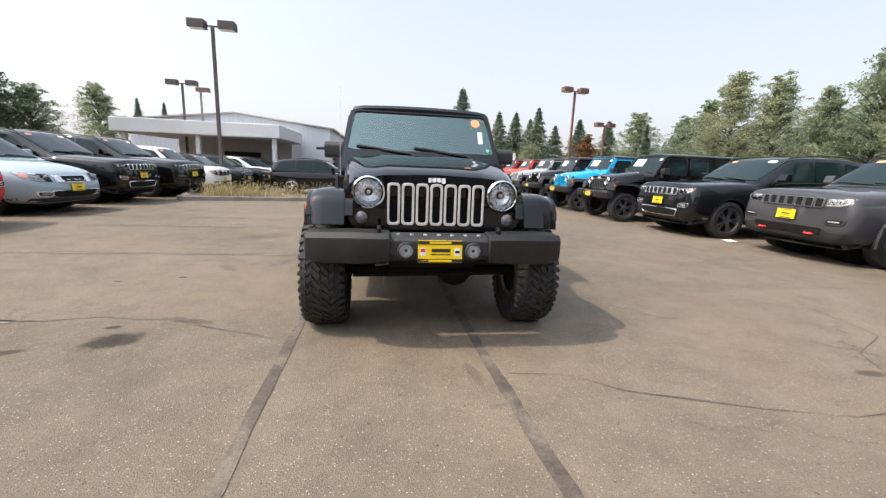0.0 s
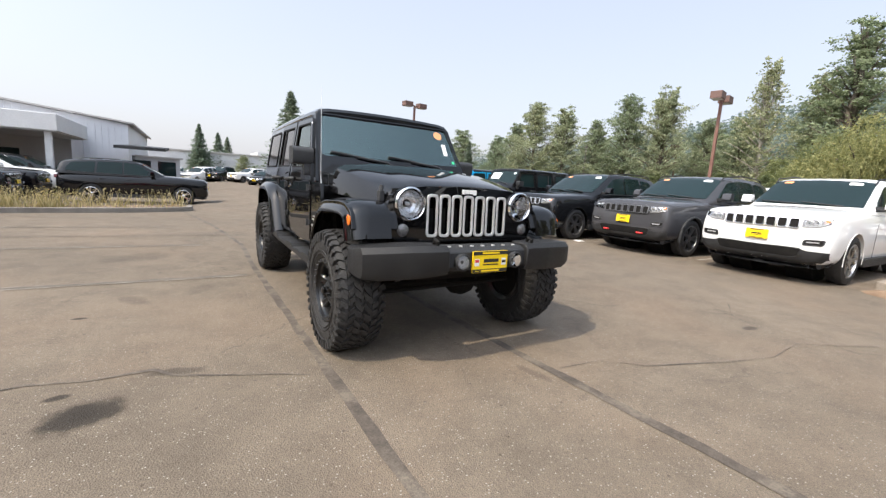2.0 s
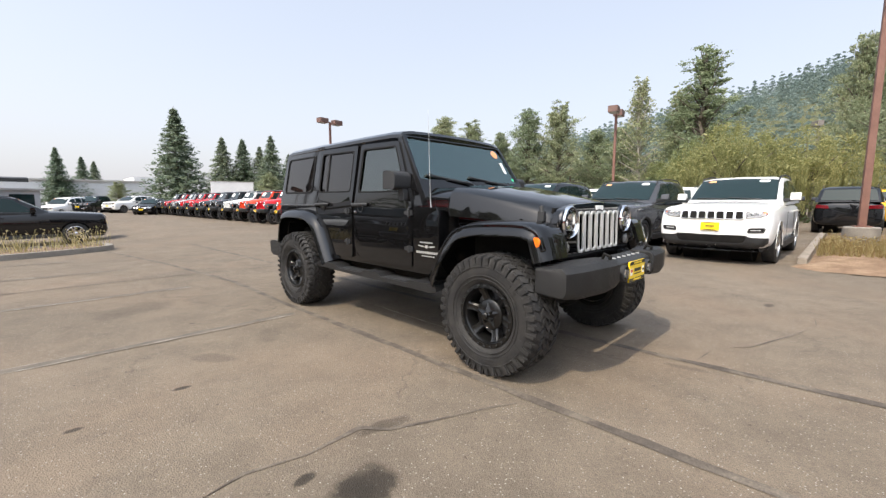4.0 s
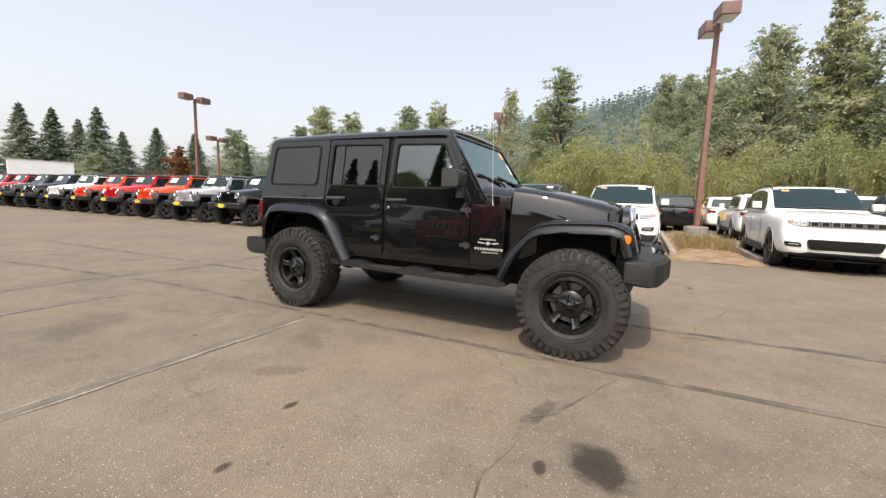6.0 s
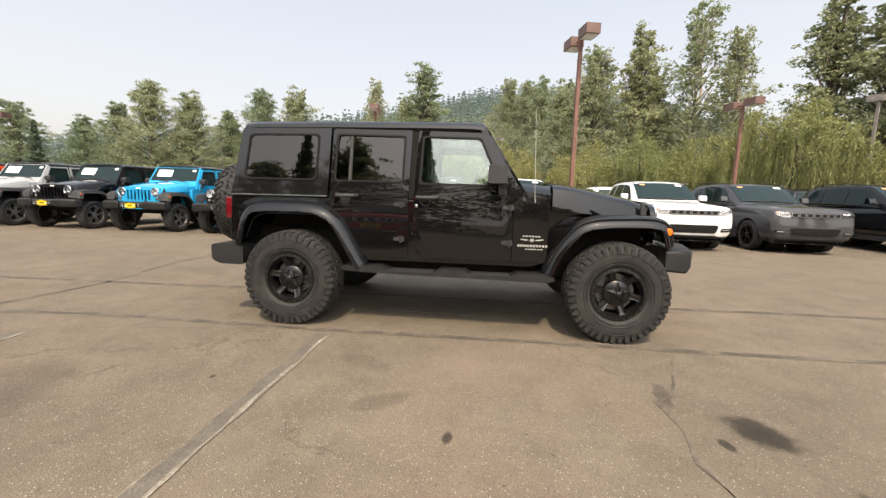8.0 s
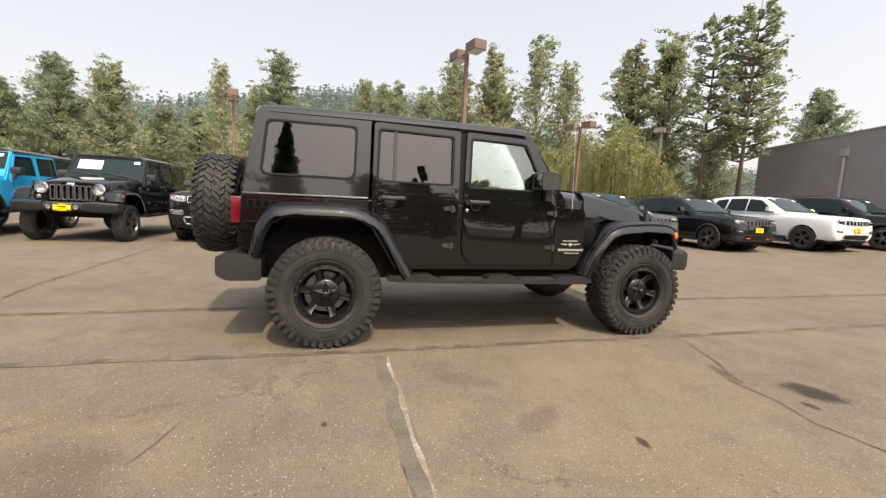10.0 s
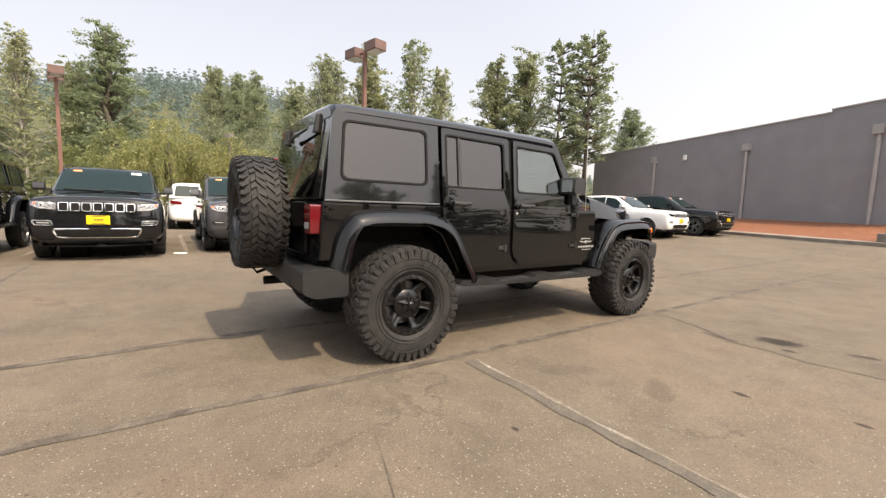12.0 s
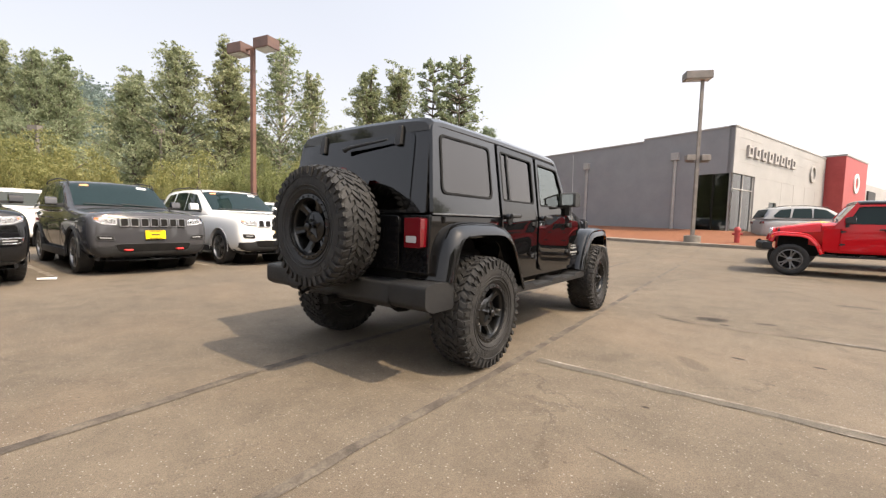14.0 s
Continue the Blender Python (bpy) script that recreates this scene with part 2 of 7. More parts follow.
M_SIGNAL = surface("ribbed_signal_lens", (0.10, 0.10, 0.10), (0.26, 0.25, 0.25), 40, 90, 0.15, 0.3, 0.4, 0.8)
M_WS = glass_material("windscreen_glass", (0.80, 0.93, 0.91), 2.5, (0.78, 1.0, 0.96))
M_FRONTGLASS = glass_material("front_door_glass", (0.86, 0.92, 0.89), 2.1, (0.94, 1.0, 0.96))
M_PRIVACY = glass_material("privacy_glass", (0.10, 0.095, 0.09), 1.72, (1.0, 0.95, 0.91))
M_BACKGLASS = glass_material("back_window_glass", (0.12, 0.125, 0.125), 1.6)
M_CARGLASS = plain("dark_car_glass", (0.010, 0.022, 0.023), 0.03, 0, 0.0)
M_CARGLASS.node_tree.nodes["Principled BSDF"].inputs["Specular IOR Level"].default_value = 0.26
M_SEAT = surface("dark_cloth", (0.03, 0.03, 0.032), (0.05, 0.05, 0.05), 10, 200, 0.85)
M_YELLOW = plain("yellow_plate", (0.90, 0.62, 0.005), 0.35, 0, 0.3)
M_BLACKINK = plain("black_print", (0.02, 0.018, 0.015), 0.5)
M_REDINK = plain("red_print", (0.6, 0.03, 0.03), 0.5)
M_WHITEINK = plain("white_print", (0.82, 0.82, 0.80), 0.5)
M_ORANGEINK = plain("orange_sticker", (0.85, 0.36, 0.16), 0.5)
M_GREENINK = plain("green_sticker", (0.05, 0.55, 0.25), 0.5)
M_MIRROR = plain("mirror_glass", (0.9, 0.9, 0.9), 0.01, 1.0)


# ---- ground ----
def asphalt_material():
    """Old sun-bleached asphalt: pale aggregate, wear, oil stains and fine cracks."""
    m, t, p, link = nodes_of("old_asphalt")
    pos = t.nodes.new("ShaderNodeNewGeometry").outputs["Position"]
    wide, mid = noise_node(t, 0.35, 6, pos), noise_node(t, 2.6, 5, pos, 0.7)
    tone = ramp_node(t, wide.outputs[0], [(0.3, (0.143, 0.116, 0.087)), (0.55, (0.177, 0.143, 0.107)), (0.75, (0.203, 0.164, 0.123))])
    patch = ramp_node(t, mid.outputs[0], [(0.3, (0.74,) * 3), (0.6, (1.0,) * 3)])
    col = mix_node(t, 1.0, tone.outputs[0], patch.outputs[0], "MULTIPLY")
    # reddish dust washed into broad drifts
    drift = noise_node(t, 0.55, 3, pos, 0.55)
    rust = ramp_node(t, drift.outputs[0], [(0.48, (0, 0, 0)), (0.72, (0.30,) * 3)])
    col = mix_node(t, rust.outputs[0], col, (0.235, 0.165, 0.112))
    stones = t.nodes.new("ShaderNodeTexVoronoi")
    stones.inputs["Scale"].default_value = 140.0
    link(pos, stones.inputs["Vector"])
    stone_tone = ramp_node(t, stones.outputs["Color"], [(0.0, (0.66,) * 3), (0.45, (0.97,) * 3), (1.0, (1.16,) * 3)])
    col = mix_node(t, 0.75, col, stone_tone.outputs[0], "MULTIPLY")
    grit = noise_node(t, 260, 2, pos)
    grit_tone = ramp_node(t, grit.outputs[0], [(0.35, (0.6,) * 3), (0.65, (1.32,) * 3)])
    col = mix_node(t, 0.8, col, grit_tone.outputs[0], "MULTIPLY")
    # few pale stones worn bare
    chips = t.nodes.new("ShaderNodeTexVoronoi")
    chips.inputs["Scale"].default_value = 62.0
    link(pos, chips.inputs["Vector"])
    inside = ramp_node(t, chips.outputs["Distance"], [(0.14, (1.0,) * 3), (0.30, (0.0,) * 3)])
    chosen = ramp_node(t, chips.outputs["Color"], [(0.62, (0.0,) * 3), (0.74, (0.8,) * 3)])
    col = mix_node(t, mix_node(t, 1.0, inside.outputs[0], chosen.outputs[0], "MULTIPLY"), col, (0.40, 0.38, 0.34))
    bits = t.nodes.new("ShaderNodeTexVoronoi")
    bits.inputs["Scale"].default_value = 7.0
    link(pos, bits.inputs["Vector"])
    bit_tone = ramp_node(t, bits.outputs["Distance"], [(0.045, (0.25,) * 3), (0.075, (1.0,) * 3)])
    col = mix_node(t, 0.55, col, bit_tone.outputs[0], "MULTIPLY")
    # hairline cracks in wide ragged cells, here and there
    bent = t.nodes.new("ShaderNodeVectorMath")
    bent.operation = "MULTIPLY_ADD"
    jag = noise_node(t, 1.6, 6, pos, 0.7)
    link(jag.outputs["Color"], bent.inputs[0])
    bent.inputs[1].default_value = (0.9, 0.9, 0.0)
    link(pos, bent.inputs[2])
    cells = t.nodes.new("ShaderNodeTexVoronoi")
    cells.feature = "DISTANCE_TO_EDGE"
    cells.inputs["Scale"].default_value = 0.42
    link(bent.outputs[0], cells.inputs["Vector"])
    hair = ramp_node(t, cells.outputs["Distance"], [(0.0022, (0.42,) * 3), (0.006, (1.0,) * 3)])
    where_cracked = ramp_node(t, noise_node(t, 0.8, 3, pos).outputs[0], [(0.50, (0.0,) * 3), (0.60, (0.55,) * 3)])
    col = mix_node(t, where_cracked.outputs[0], col, mix_node(t, 1.0, col, hair.outputs[0], "MULTIPLY"))
    # oil stains: place, half length, half width, turn, strength
    warp = noise_node(t, 9.0, 4, pos)
    for x, y, a, b, turn, k in ((-2.27, -0.39, 0.20, 0.155, 25, 0.86), (-2.42, -0.13, 0.07, 0.035, 10, 0.8), (-2.83, -0.55, 0.12, 0.05, 20, 0.7), (-2.56, 1.31, 0.06, 0.03, 0, 0.85), (-3.12, 1.15, 0.05, 0.03, 0, 0.8), (-2.25, 1.75, 0.10, 0.22, 30, 0.28), (-1.9, -0.02, 0.16, 0.06, -10, 0.5), (-2.4, 4.0, 0.5, 0.3, 30, 0.25), (-1.7, 2.0, 0.25, 0.12, 60, 0.18), (0.2, -1.0, 0.05, 0.16, 10, 0.3), (-2.1, 2.93, 0.03, 0.02, 0, 0.8), (3.0, -1.2, 0.12, 0.05, 0, 0.6), (-3.4, -7.2, 0.7, 0.12, 10, 0.5), (-4.0, -3.0, 0.3, 0.12, 0, 0.4)):
        mp = t.nodes.new("ShaderNodeMapping")
        mp.vector_type = "TEXTURE"
        mp.inputs["Location"].default_value = (x, y, 0)
        mp.inputs["Rotation"].default_value = (0, 0, radians(turn))
        mp.inputs["Scale"].default_value = (a, b, 50)
        link(pos, mp.inputs["Vector"])
        ln = t.nodes.new("ShaderNodeVectorMath")
        ln.operation = "LENGTH"
        link(mp.outputs[0], ln.inputs[0])
        ad = t.nodes.new("ShaderNodeMath")
        ad.operation = "MULTIPLY_ADD"
        link(warp.outputs[0], ad.inputs[0])
        ad.inputs[1].default_value = 1.1
        link(ln.outputs["Value"], ad.inputs[2])
        fade = ramp_node(t, ad.outputs[0], [(0.0, (1 - k,) * 3), (0.75, (1 - k * 0.85,) * 3), (1.0, (1.0,) * 3)])
        fade.color_ramp.elements[2].position = 1.0
        sc = t.nodes.new("ShaderNodeMath")
        sc.operation = "MULTIPLY"
        sc.inputs[1].default_value = 0.62
        link(ad.outputs[0], sc.inputs[0])
        link(sc.outputs[0], fade.inputs[0])
        col = mix_node(t, 1.0, col, fade.outputs[0], "MULTIPLY")
    link(col, p.inputs["Base Color"])
    p.inputs["Roughness"].default_value = 0.88
    p.inputs["Specular IOR Level"].default_value = 0.35
    b = t.nodes.new("ShaderNodeBump")
    b.inputs["Strength"].default_value, b.inputs["Distance"].default_value = 0.55, 0.006
    link(stones.outputs["Distance"], b.inputs["Height"])
    link(b.outputs[0], p.inputs["Normal"])
    return m


def worn_paint():
    """White line paint, mostly rubbed off the stones."""
    m, t, p, link = nodes_of("worn_line_paint")
    pos = t.nodes.new("ShaderNodeNewGeometry").outputs["Position"]
    wear, fine = noise_node(t, 5.0, 6, pos, 0.75), noise_node(t, 60.0, 3, pos)
    add = t.nodes.new("ShaderNodeMath")
    add.operation = "MULTIPLY_ADD"
    link(fine.outputs[0], add.inputs[0])
    add.inputs[1].default_value = 0.5
    link(wear.outputs[0], add.inputs[2])
    k = ramp_node(t, add.outputs[0], [(0.68, (0.172, 0.140, 0.106)), (0.82, (0.27, 0.240, 0.20)), (0.96, (0.46, 0.44, 0.40))])
    link(k.outputs[0], p.inputs["Base Color"])
    p.inputs["Roughness"].default_value = 0.85
    return m


def tar_material():
    """Old sealed seam: dark where the tar holds, worn back to the colour of the lot elsewhere."""
    m, t, p, link = nodes_of("tar_seam")
    pos = t.nodes.new("ShaderNodeNewGeometry").outputs["Position"]
    wide, fine = noise_node(t, 3.2, 6, pos, 0.72), noise_node(t, 120.0, 3, pos)
    tone = ramp_node(t, wide.outputs[0], [(0.36, (0.068, 0.056, 0.047)), (0.48, (0.108, 0.090, 0.073)), (0.60, (0.172, 0.144, 0.113))])
    grain = ramp_node(t, fine.outputs[0], [(0.3, (0.65,) * 3), (0.7, (1.15,) * 3)])
    link(mix_node(t, 1.0, tone.outputs[0], grain.outputs[0], "MULTIPLY"), p.inputs["Base Color"])
    p.inputs["Roughness"].default_value = 0.82
    p.inputs["Specular IOR Level"].default_value = 0.3
    return m


M_ASPHALT, M_LINE = asphalt_material(), worn_paint()
M_TAR = tar_material()
M_OLDLINE = surface("rubbed_line_bed", (0.118, 0.102, 0.082), (0.185, 0.158, 0.125), 6, 90, 0.86, 0, 0.4, vary=0.45)
M_CONCRETE = surface("kerb_concrete", (0.21, 0.19, 0.165), (0.31, 0.285, 0.25), 3, 60, 0.9, 0, 0.4)
M_SOIL = surface("dry_soil", (0.20, 0.13, 0.085), (0.30, 0.22, 0.15), 4, 50, 0.95, 0, 0.8, vary=0.5)
M_SAND = surface("dry_sandy_soil", (0.22, 0.135, 0.08), (0.38, 0.265, 0.17), 3, 50, 0.95, 0, 0.8, vary=0.45)
M_KERBSIDE = surface("dusty_kerb", (0.24, 0.20, 0.165), (0.34, 0.30, 0.25), 3, 60, 0.9, 0, 0.4)
M_BARK = surface("red_bark_mulch", (0.24, 0.085, 0.04), (0.36, 0.15, 0.075), 5, 40, 0.95, 0, 0.9, vary=0.5)
M_VERGE = surface("rough_grass", (0.07, 0.085, 0.03), (0.16, 0.15, 0.07), 0.8, 20, 0.95, 0, 0.8, vary=0.5)

axis = [-1500, -700, -300, -150, -90, -60] + list(range(-48, 49, 2)) + [60, 90, 150, 300, 700, 1500]
bm = bmesh.new()
grid = [[bm.verts.new((x, y, rise(x, y))) for x in axis] for y in axis]
for r0, r1 in zip(grid, grid[1:]):
    for i in range(len(axis) - 1):
        bm.faces.new((r0[i], r0[i + 1], r1[i + 1], r1[i]))
tagged(part("ground", bm, M_ASPHALT), "worn sun-bleached grey-brown asphalt with oil stains", "ground", kind="structure")


def strip(points, width, material, name, label, wobble=0.3, z=0.004, seed=1):
    """A ragged thin band along points on the ground."""
    rnd, bm, rows = random.Random(seed), bmesh.new(), []
    pts = []
    for a, b in zip(points, points[1:]):
        n = max(1, int((Vector(b) - Vector(a)).length / 0.18))
        pts += [Vector(a).lerp(Vector(b), k / n) for k in range(n)]
    pts.append(Vector(points[-1]))
    drift = 0.0
    for i, p in enumerate(pts):
        d = (pts[min(i + 1, len(pts) - 1)] - pts[max(i - 1, 0)]).normalized()
        side = Vector((-d.y, d.x))
        drift = drift * 0.8 + rnd.uniform(-1, 1) * width * wobble * 0.6
        lo, hi = width * (0.5 + rnd.uniform(-wobble, wobble)), width * (0.5 + rnd.uniform(-wobble, wobble))
        rows.append([bm.verts.new((*(p + side * (drift + e)), z + rise(p.x, p.y))) for e in (-lo, hi)])
    for a, b in zip(rows, rows[1:]):
        bm.faces.new((a[0], a[1], b[1], b[0]))
    return tagged(part(name, bm, material), label, "ground marking", kind="structure")


seam = "dark tar-sealed seam in the asphalt"
strip([(-0.98, -22), (-1.0, -5), (-1.05, -0.4), (-1.06, 3.0), (-1.02, 5.0), (-1.35, 8.0), (-1.85, 11.0), (-2.6, 16.0)], 0.070, M_TAR, "trim_seam_1", seam, 0.11, seed=3)
strip([(0.50, -20), (0.40, -2.0), (0.34, -0.8), (0.29, 0.6), (0.33, 4.0), (0.24, 5.6), (0.1, 12.0)], 0.080, M_TAR, "trim_seam_2", seam, 0.11, seed=4)
strip([(-7.0, 6.3), (-1.0, 6.15), (0.13, 6.0), (1.5, 6.25), (6.0, 6.35)], 0.050, M_TAR, "trim_seam_3", seam, 0.14, seed=5)
crack = "fine crack in the asphalt"
strip([(-4.6, 0.05), (-3.0, 0.02), (-2.6, 0.09), (-2.32, 0.02), (-2.0, 0.05), (-1.9, -0.08), (-1.5, -0.25), (-1.17, -0.42)], 0.016, M_TAR, "trim_crack_1", crack, 0.9, seed=6)
strip([(0.43, -1.03), (0.8, -1.05), (1.1, -1.28), (1.6, -1.46), (2.29, -1.65), (2.9, -1.6), (3.6, -2.0)], 0.009, M_TAR, "trim_crack_2", crack, 0.9, seed=7)
strip([(2.9, -1.6), (3.3, -0.9), (3.9, -0.6), (4.1, 0.3)], 0.008, M_TAR, "trim_crack_3", crack, 0.9, seed=8)
strip([(-1.6, 3.2), (-1.75, 3.6), (-2.3, 3.75)], 0.008, M_TAR, "trim_crack_4", crack, 0.9, seed=9)
line = "rubbed white parking line"
for i, (y, x0, x1) in enumerate(((2.53, -5.6, -1.2), (5.0, -5.8, -1.6), (7.55, -6.0, -2.0), (9.6, -6.0, -2.6), (0.02, -5.6, -3.2))):
    strip([(x0, y + 0.02), (x1, y)], 0.10, M_OLDLINE, "trim_line_bed_%d" % (i + 1), "rubbed dark bed of an old parking line", 0.16, 0.004, seed=60 + i)
    strip([(x0, y - 0.03), (x1, y - 0.045)], 0.022, M_LINE, "trim_line_%d" % (i + 1), line, 0.55, 0.0060, seed=20 + i)
    strip([(x0, y + 0.07), (lerp(x0, x1, 0.7), y + 0.05)], 0.010, M_LINE, "trim_line_edge_%d" % (i + 1), line, 0.75, 0.0060, seed=80 + i)
strip([(-0.33, 2.2), (-0.39, 0.97)], 0.02, M_LINE, "trim_line_9", line, 0.3, 0.0045, seed=31)
for i, y in enumerate((-11.4, -8.6, -5.7, 1.45, 4.1, 6.75, 9.35, 11.95, 14.5, 17.1, 19.7)):
    strip([(7.3, y), (12.5, y)], 0.10, M_LINE, "trim_stall_%d" % (i + 1), line, 0.12, 0.0045, seed=40 + i)


def kerbed_island(name, corners, fill, label, height=0.13):
    """A planted island with a real kerb round it."""
    outer = rounded(corners, 0.7, 5)
    cx, cy = sum(p[0] for p in corners) / len(corners), sum(p[1] for p in corners) / len(corners)
    inner = []
    for u, v in outer:
        d = Vector((cx - u, cy - v))
        inner.append(tuple(Vector((u, v)) + d.normalized() * 0.16))
    isl = thing(name, label, "kerb island", kind="structure")
    base = lambda u, v, w: (u, v, rise(u, v) + w - 0.02)
    part("kerb", panel(outer, [inner], base, height + 0.02), M_CONCRETE, isl, bevel=0.015)
    part("planting_bed", panel([(lerp(cx, u, 0.999), lerp(cy, v, 0.999)) for u, v in inner], [], base, height - 0.01), fill, isl)
    return isl


isl = thing("trim_island_1", "low island of dry sandy soil under a lamp post, kerbs along its sides", "kerb island", kind="structure")
for y0, y1 in ((-3.10, -2.94), (-1.30, -1.14)):
    part("kerb", box(7.6, 17.0, y0, y1, -0.02, 0.13), M_KERBSIDE, isl, bevel=0.02)
# the bed heaps up in the middle and spills out past the kerb ends
bm, rnd = bmesh.new(), random.Random(12)
rows = []
for i in range(40):
    x = 6.6 + i * 0.27
    half = 0.80 if x > 7.7 else 0.80 + 0.25 * math.sin((7.7 - x) * 2.6) - 0.75 * max(0.0, 7.0 - x)
    row = []
    for j in range(9):
        k = j / 8 * 2 - 1
        up = 0.13 * (1 - k ** 4) * min(1.0, (x - 6.55) / 1.6) + 0.004 + rnd.uniform(0, 0.014)
        row.append(bm.verts.new((x + rnd.uniform(-0.06, 0.06), -2.12 + k * half * (1 + rnd.uniform(-0.06, 0.06) * (x < 7.6)), up if abs(k) < 0.99 else 0.002)))
    rows.append(row)
for a, b in zip(rows, rows[1:]):
    for j in range(8):
        bm.faces.new((a[j], a[j + 1], b[j + 1], b[j]))
part("planting_bed", bm, M_SAND, isl)
kerbed_island("trim_island_2", [(-6.7, 10.05), (-6.1, 10.15), (-3.0, 10.85), (-1.6, 11.6), (-1.75, 12.75), (-6.75, 11.75)], M_SOIL, "kerbed island with dry weeds")


# ---- the boxy off-road wagon: the one in the middle, and its row mates ----
def tyre_mesh(r, half, rim_r, mud, n=64):
    """A tyre about the x axis. mud: tall staggered lugs and shoulder bars; otherwise road tread."""
    deep = 0.016 if mud else 0.006
    rb = r - deep
    prof = [(rim_r, -half * 0.80), (rim_r + 0.02, -half * 0.93), (rim_r + 0.45 * (rb - rim_r), -half * 1.0), (rb - 0.05, -half * 0.97), (rb - 0.015, -half * 0.88), (rb, -half * 0.72),
            (rb + 0.002, 0.0), (rb, half * 0.72), (rb - 0.015, half * 0.88), (rb - 0.05, half * 0.97), (rim_r + 0.45 * (rb - rim_r), half), (rim_r + 0.02, half * 0.93), (rim_r, half * 0.80), (rim_r - 0.012, half * 0.7), (rim_r - 0.012, -half * 0.7)]
    bm = lathe(prof, n, closed=True)

    def lug(angle, da, x0, x1, r0, r1, skew=0.0, drop=0.0, taper=0.86):
        vs = []
        for rr, k in ((r0, 1.0), (r1, taper)):
            for sx, sa in ((0, -1), (0, 1), (1, 1), (1, -1)):
                x = lerp(x0, x1, 0.5 + (sx - 0.5) * k)
                a = angle + sa * da * k / 2 + skew * (sx - 0.5)
                rad = rr - drop * (sx if x1 > 0 else 1 - sx)
                vs.append(bm.verts.new((x, rad * math.cos(a), rad * math.sin(a))))
        for q in ((4, 5, 6, 7), (0, 1, 5, 4), (1, 2, 6, 5), (2, 3, 7, 6), (3, 0, 4, 7)):
            bm.faces.new([vs[i] for i in q])

    rounds = 42 if mud else 26
    step = 2 * math.pi / rounds
    for k in range(rounds):
        a = k * step
        if mud:
            # two middle rows of slanting blocks, hooked into each other, then shoulder lugs with bars down the sidewall
            lean, odd = 0.13 if k % 2 else 0.07, k % 2
            for x, o, w, sk, da in ((-0.22, 0.0, 0.19, lean, 0.74), (0.20, 0.5, 0.19, lean, 0.74), (-0.03, 0.25, 0.09, -0.10, 0.42), (-0.50, 0.55, 0.13, -0.06, 0.66), (0.50, 0.05, 0.13, -0.06, 0.66)):
                lug(a + step * (o + (0.10 if odd else -0.06)), step * da, half * (x - w), half * (x + w), rb - 0.004, r - 0.003 * abs(x), sk)
            for s in (-1, 1):
                shift = 0.95 if s < 0 else 0.45
                x0, x1 = sorted((s * half * 0.66, s * half * (0.98 if odd else 0.93)))
                lug(a + step * shift, step * 0.60, x0, x1, rb - 0.022, r - 0.003, -0.05 * s, 0.014)
                x0, x1 = sorted((s * half * 0.90, s * half * (1.045 if odd else 1.03)))
                lug(a + step * shift, step * 0.50, x0, x1, rb - (0.070 if odd else 0.050), rb - 0.004, 0.0, 0.004, 0.90)
        else:
            for x in (-0.60, 0.0, 0.60):
                lug(a + (0.5 * step if abs(x) < 0.5 else 0), step * 0.8, half * (x - 0.24), half * (x + 0.24), rb - 0.012, r - (0.004 if abs(x) > 0.5 else 0), 0.04)
    if mud:
        for s in (-1, 1):
            for rad, out in ((rim_r + 0.035, 0.985), (rim_r + 0.060, 1.005), (rim_r + 0.125, 1.012)):
                lathe([(rad - 0.004, s * half * (out - 0.03)), (rad - 0.002, s * half * out), (rad + 0.002, s * half * out), (rad + 0.004, s * half * (out - 0.03))], n, bm=bm, cap=False)
        # raised rings and lettering-sized blocks on the outer sidewall
        for k in range(36):
            if k % 9 in (2, 3, 4, 5):
                for s in (-1, 1):
                    lug(k * math.pi / 18, 0.11, *sorted((s * half * 0.965, s * half * 1.012)), rim_r + 0.075, rim_r + 0.108, 0, 0, 0.9)
    return bm


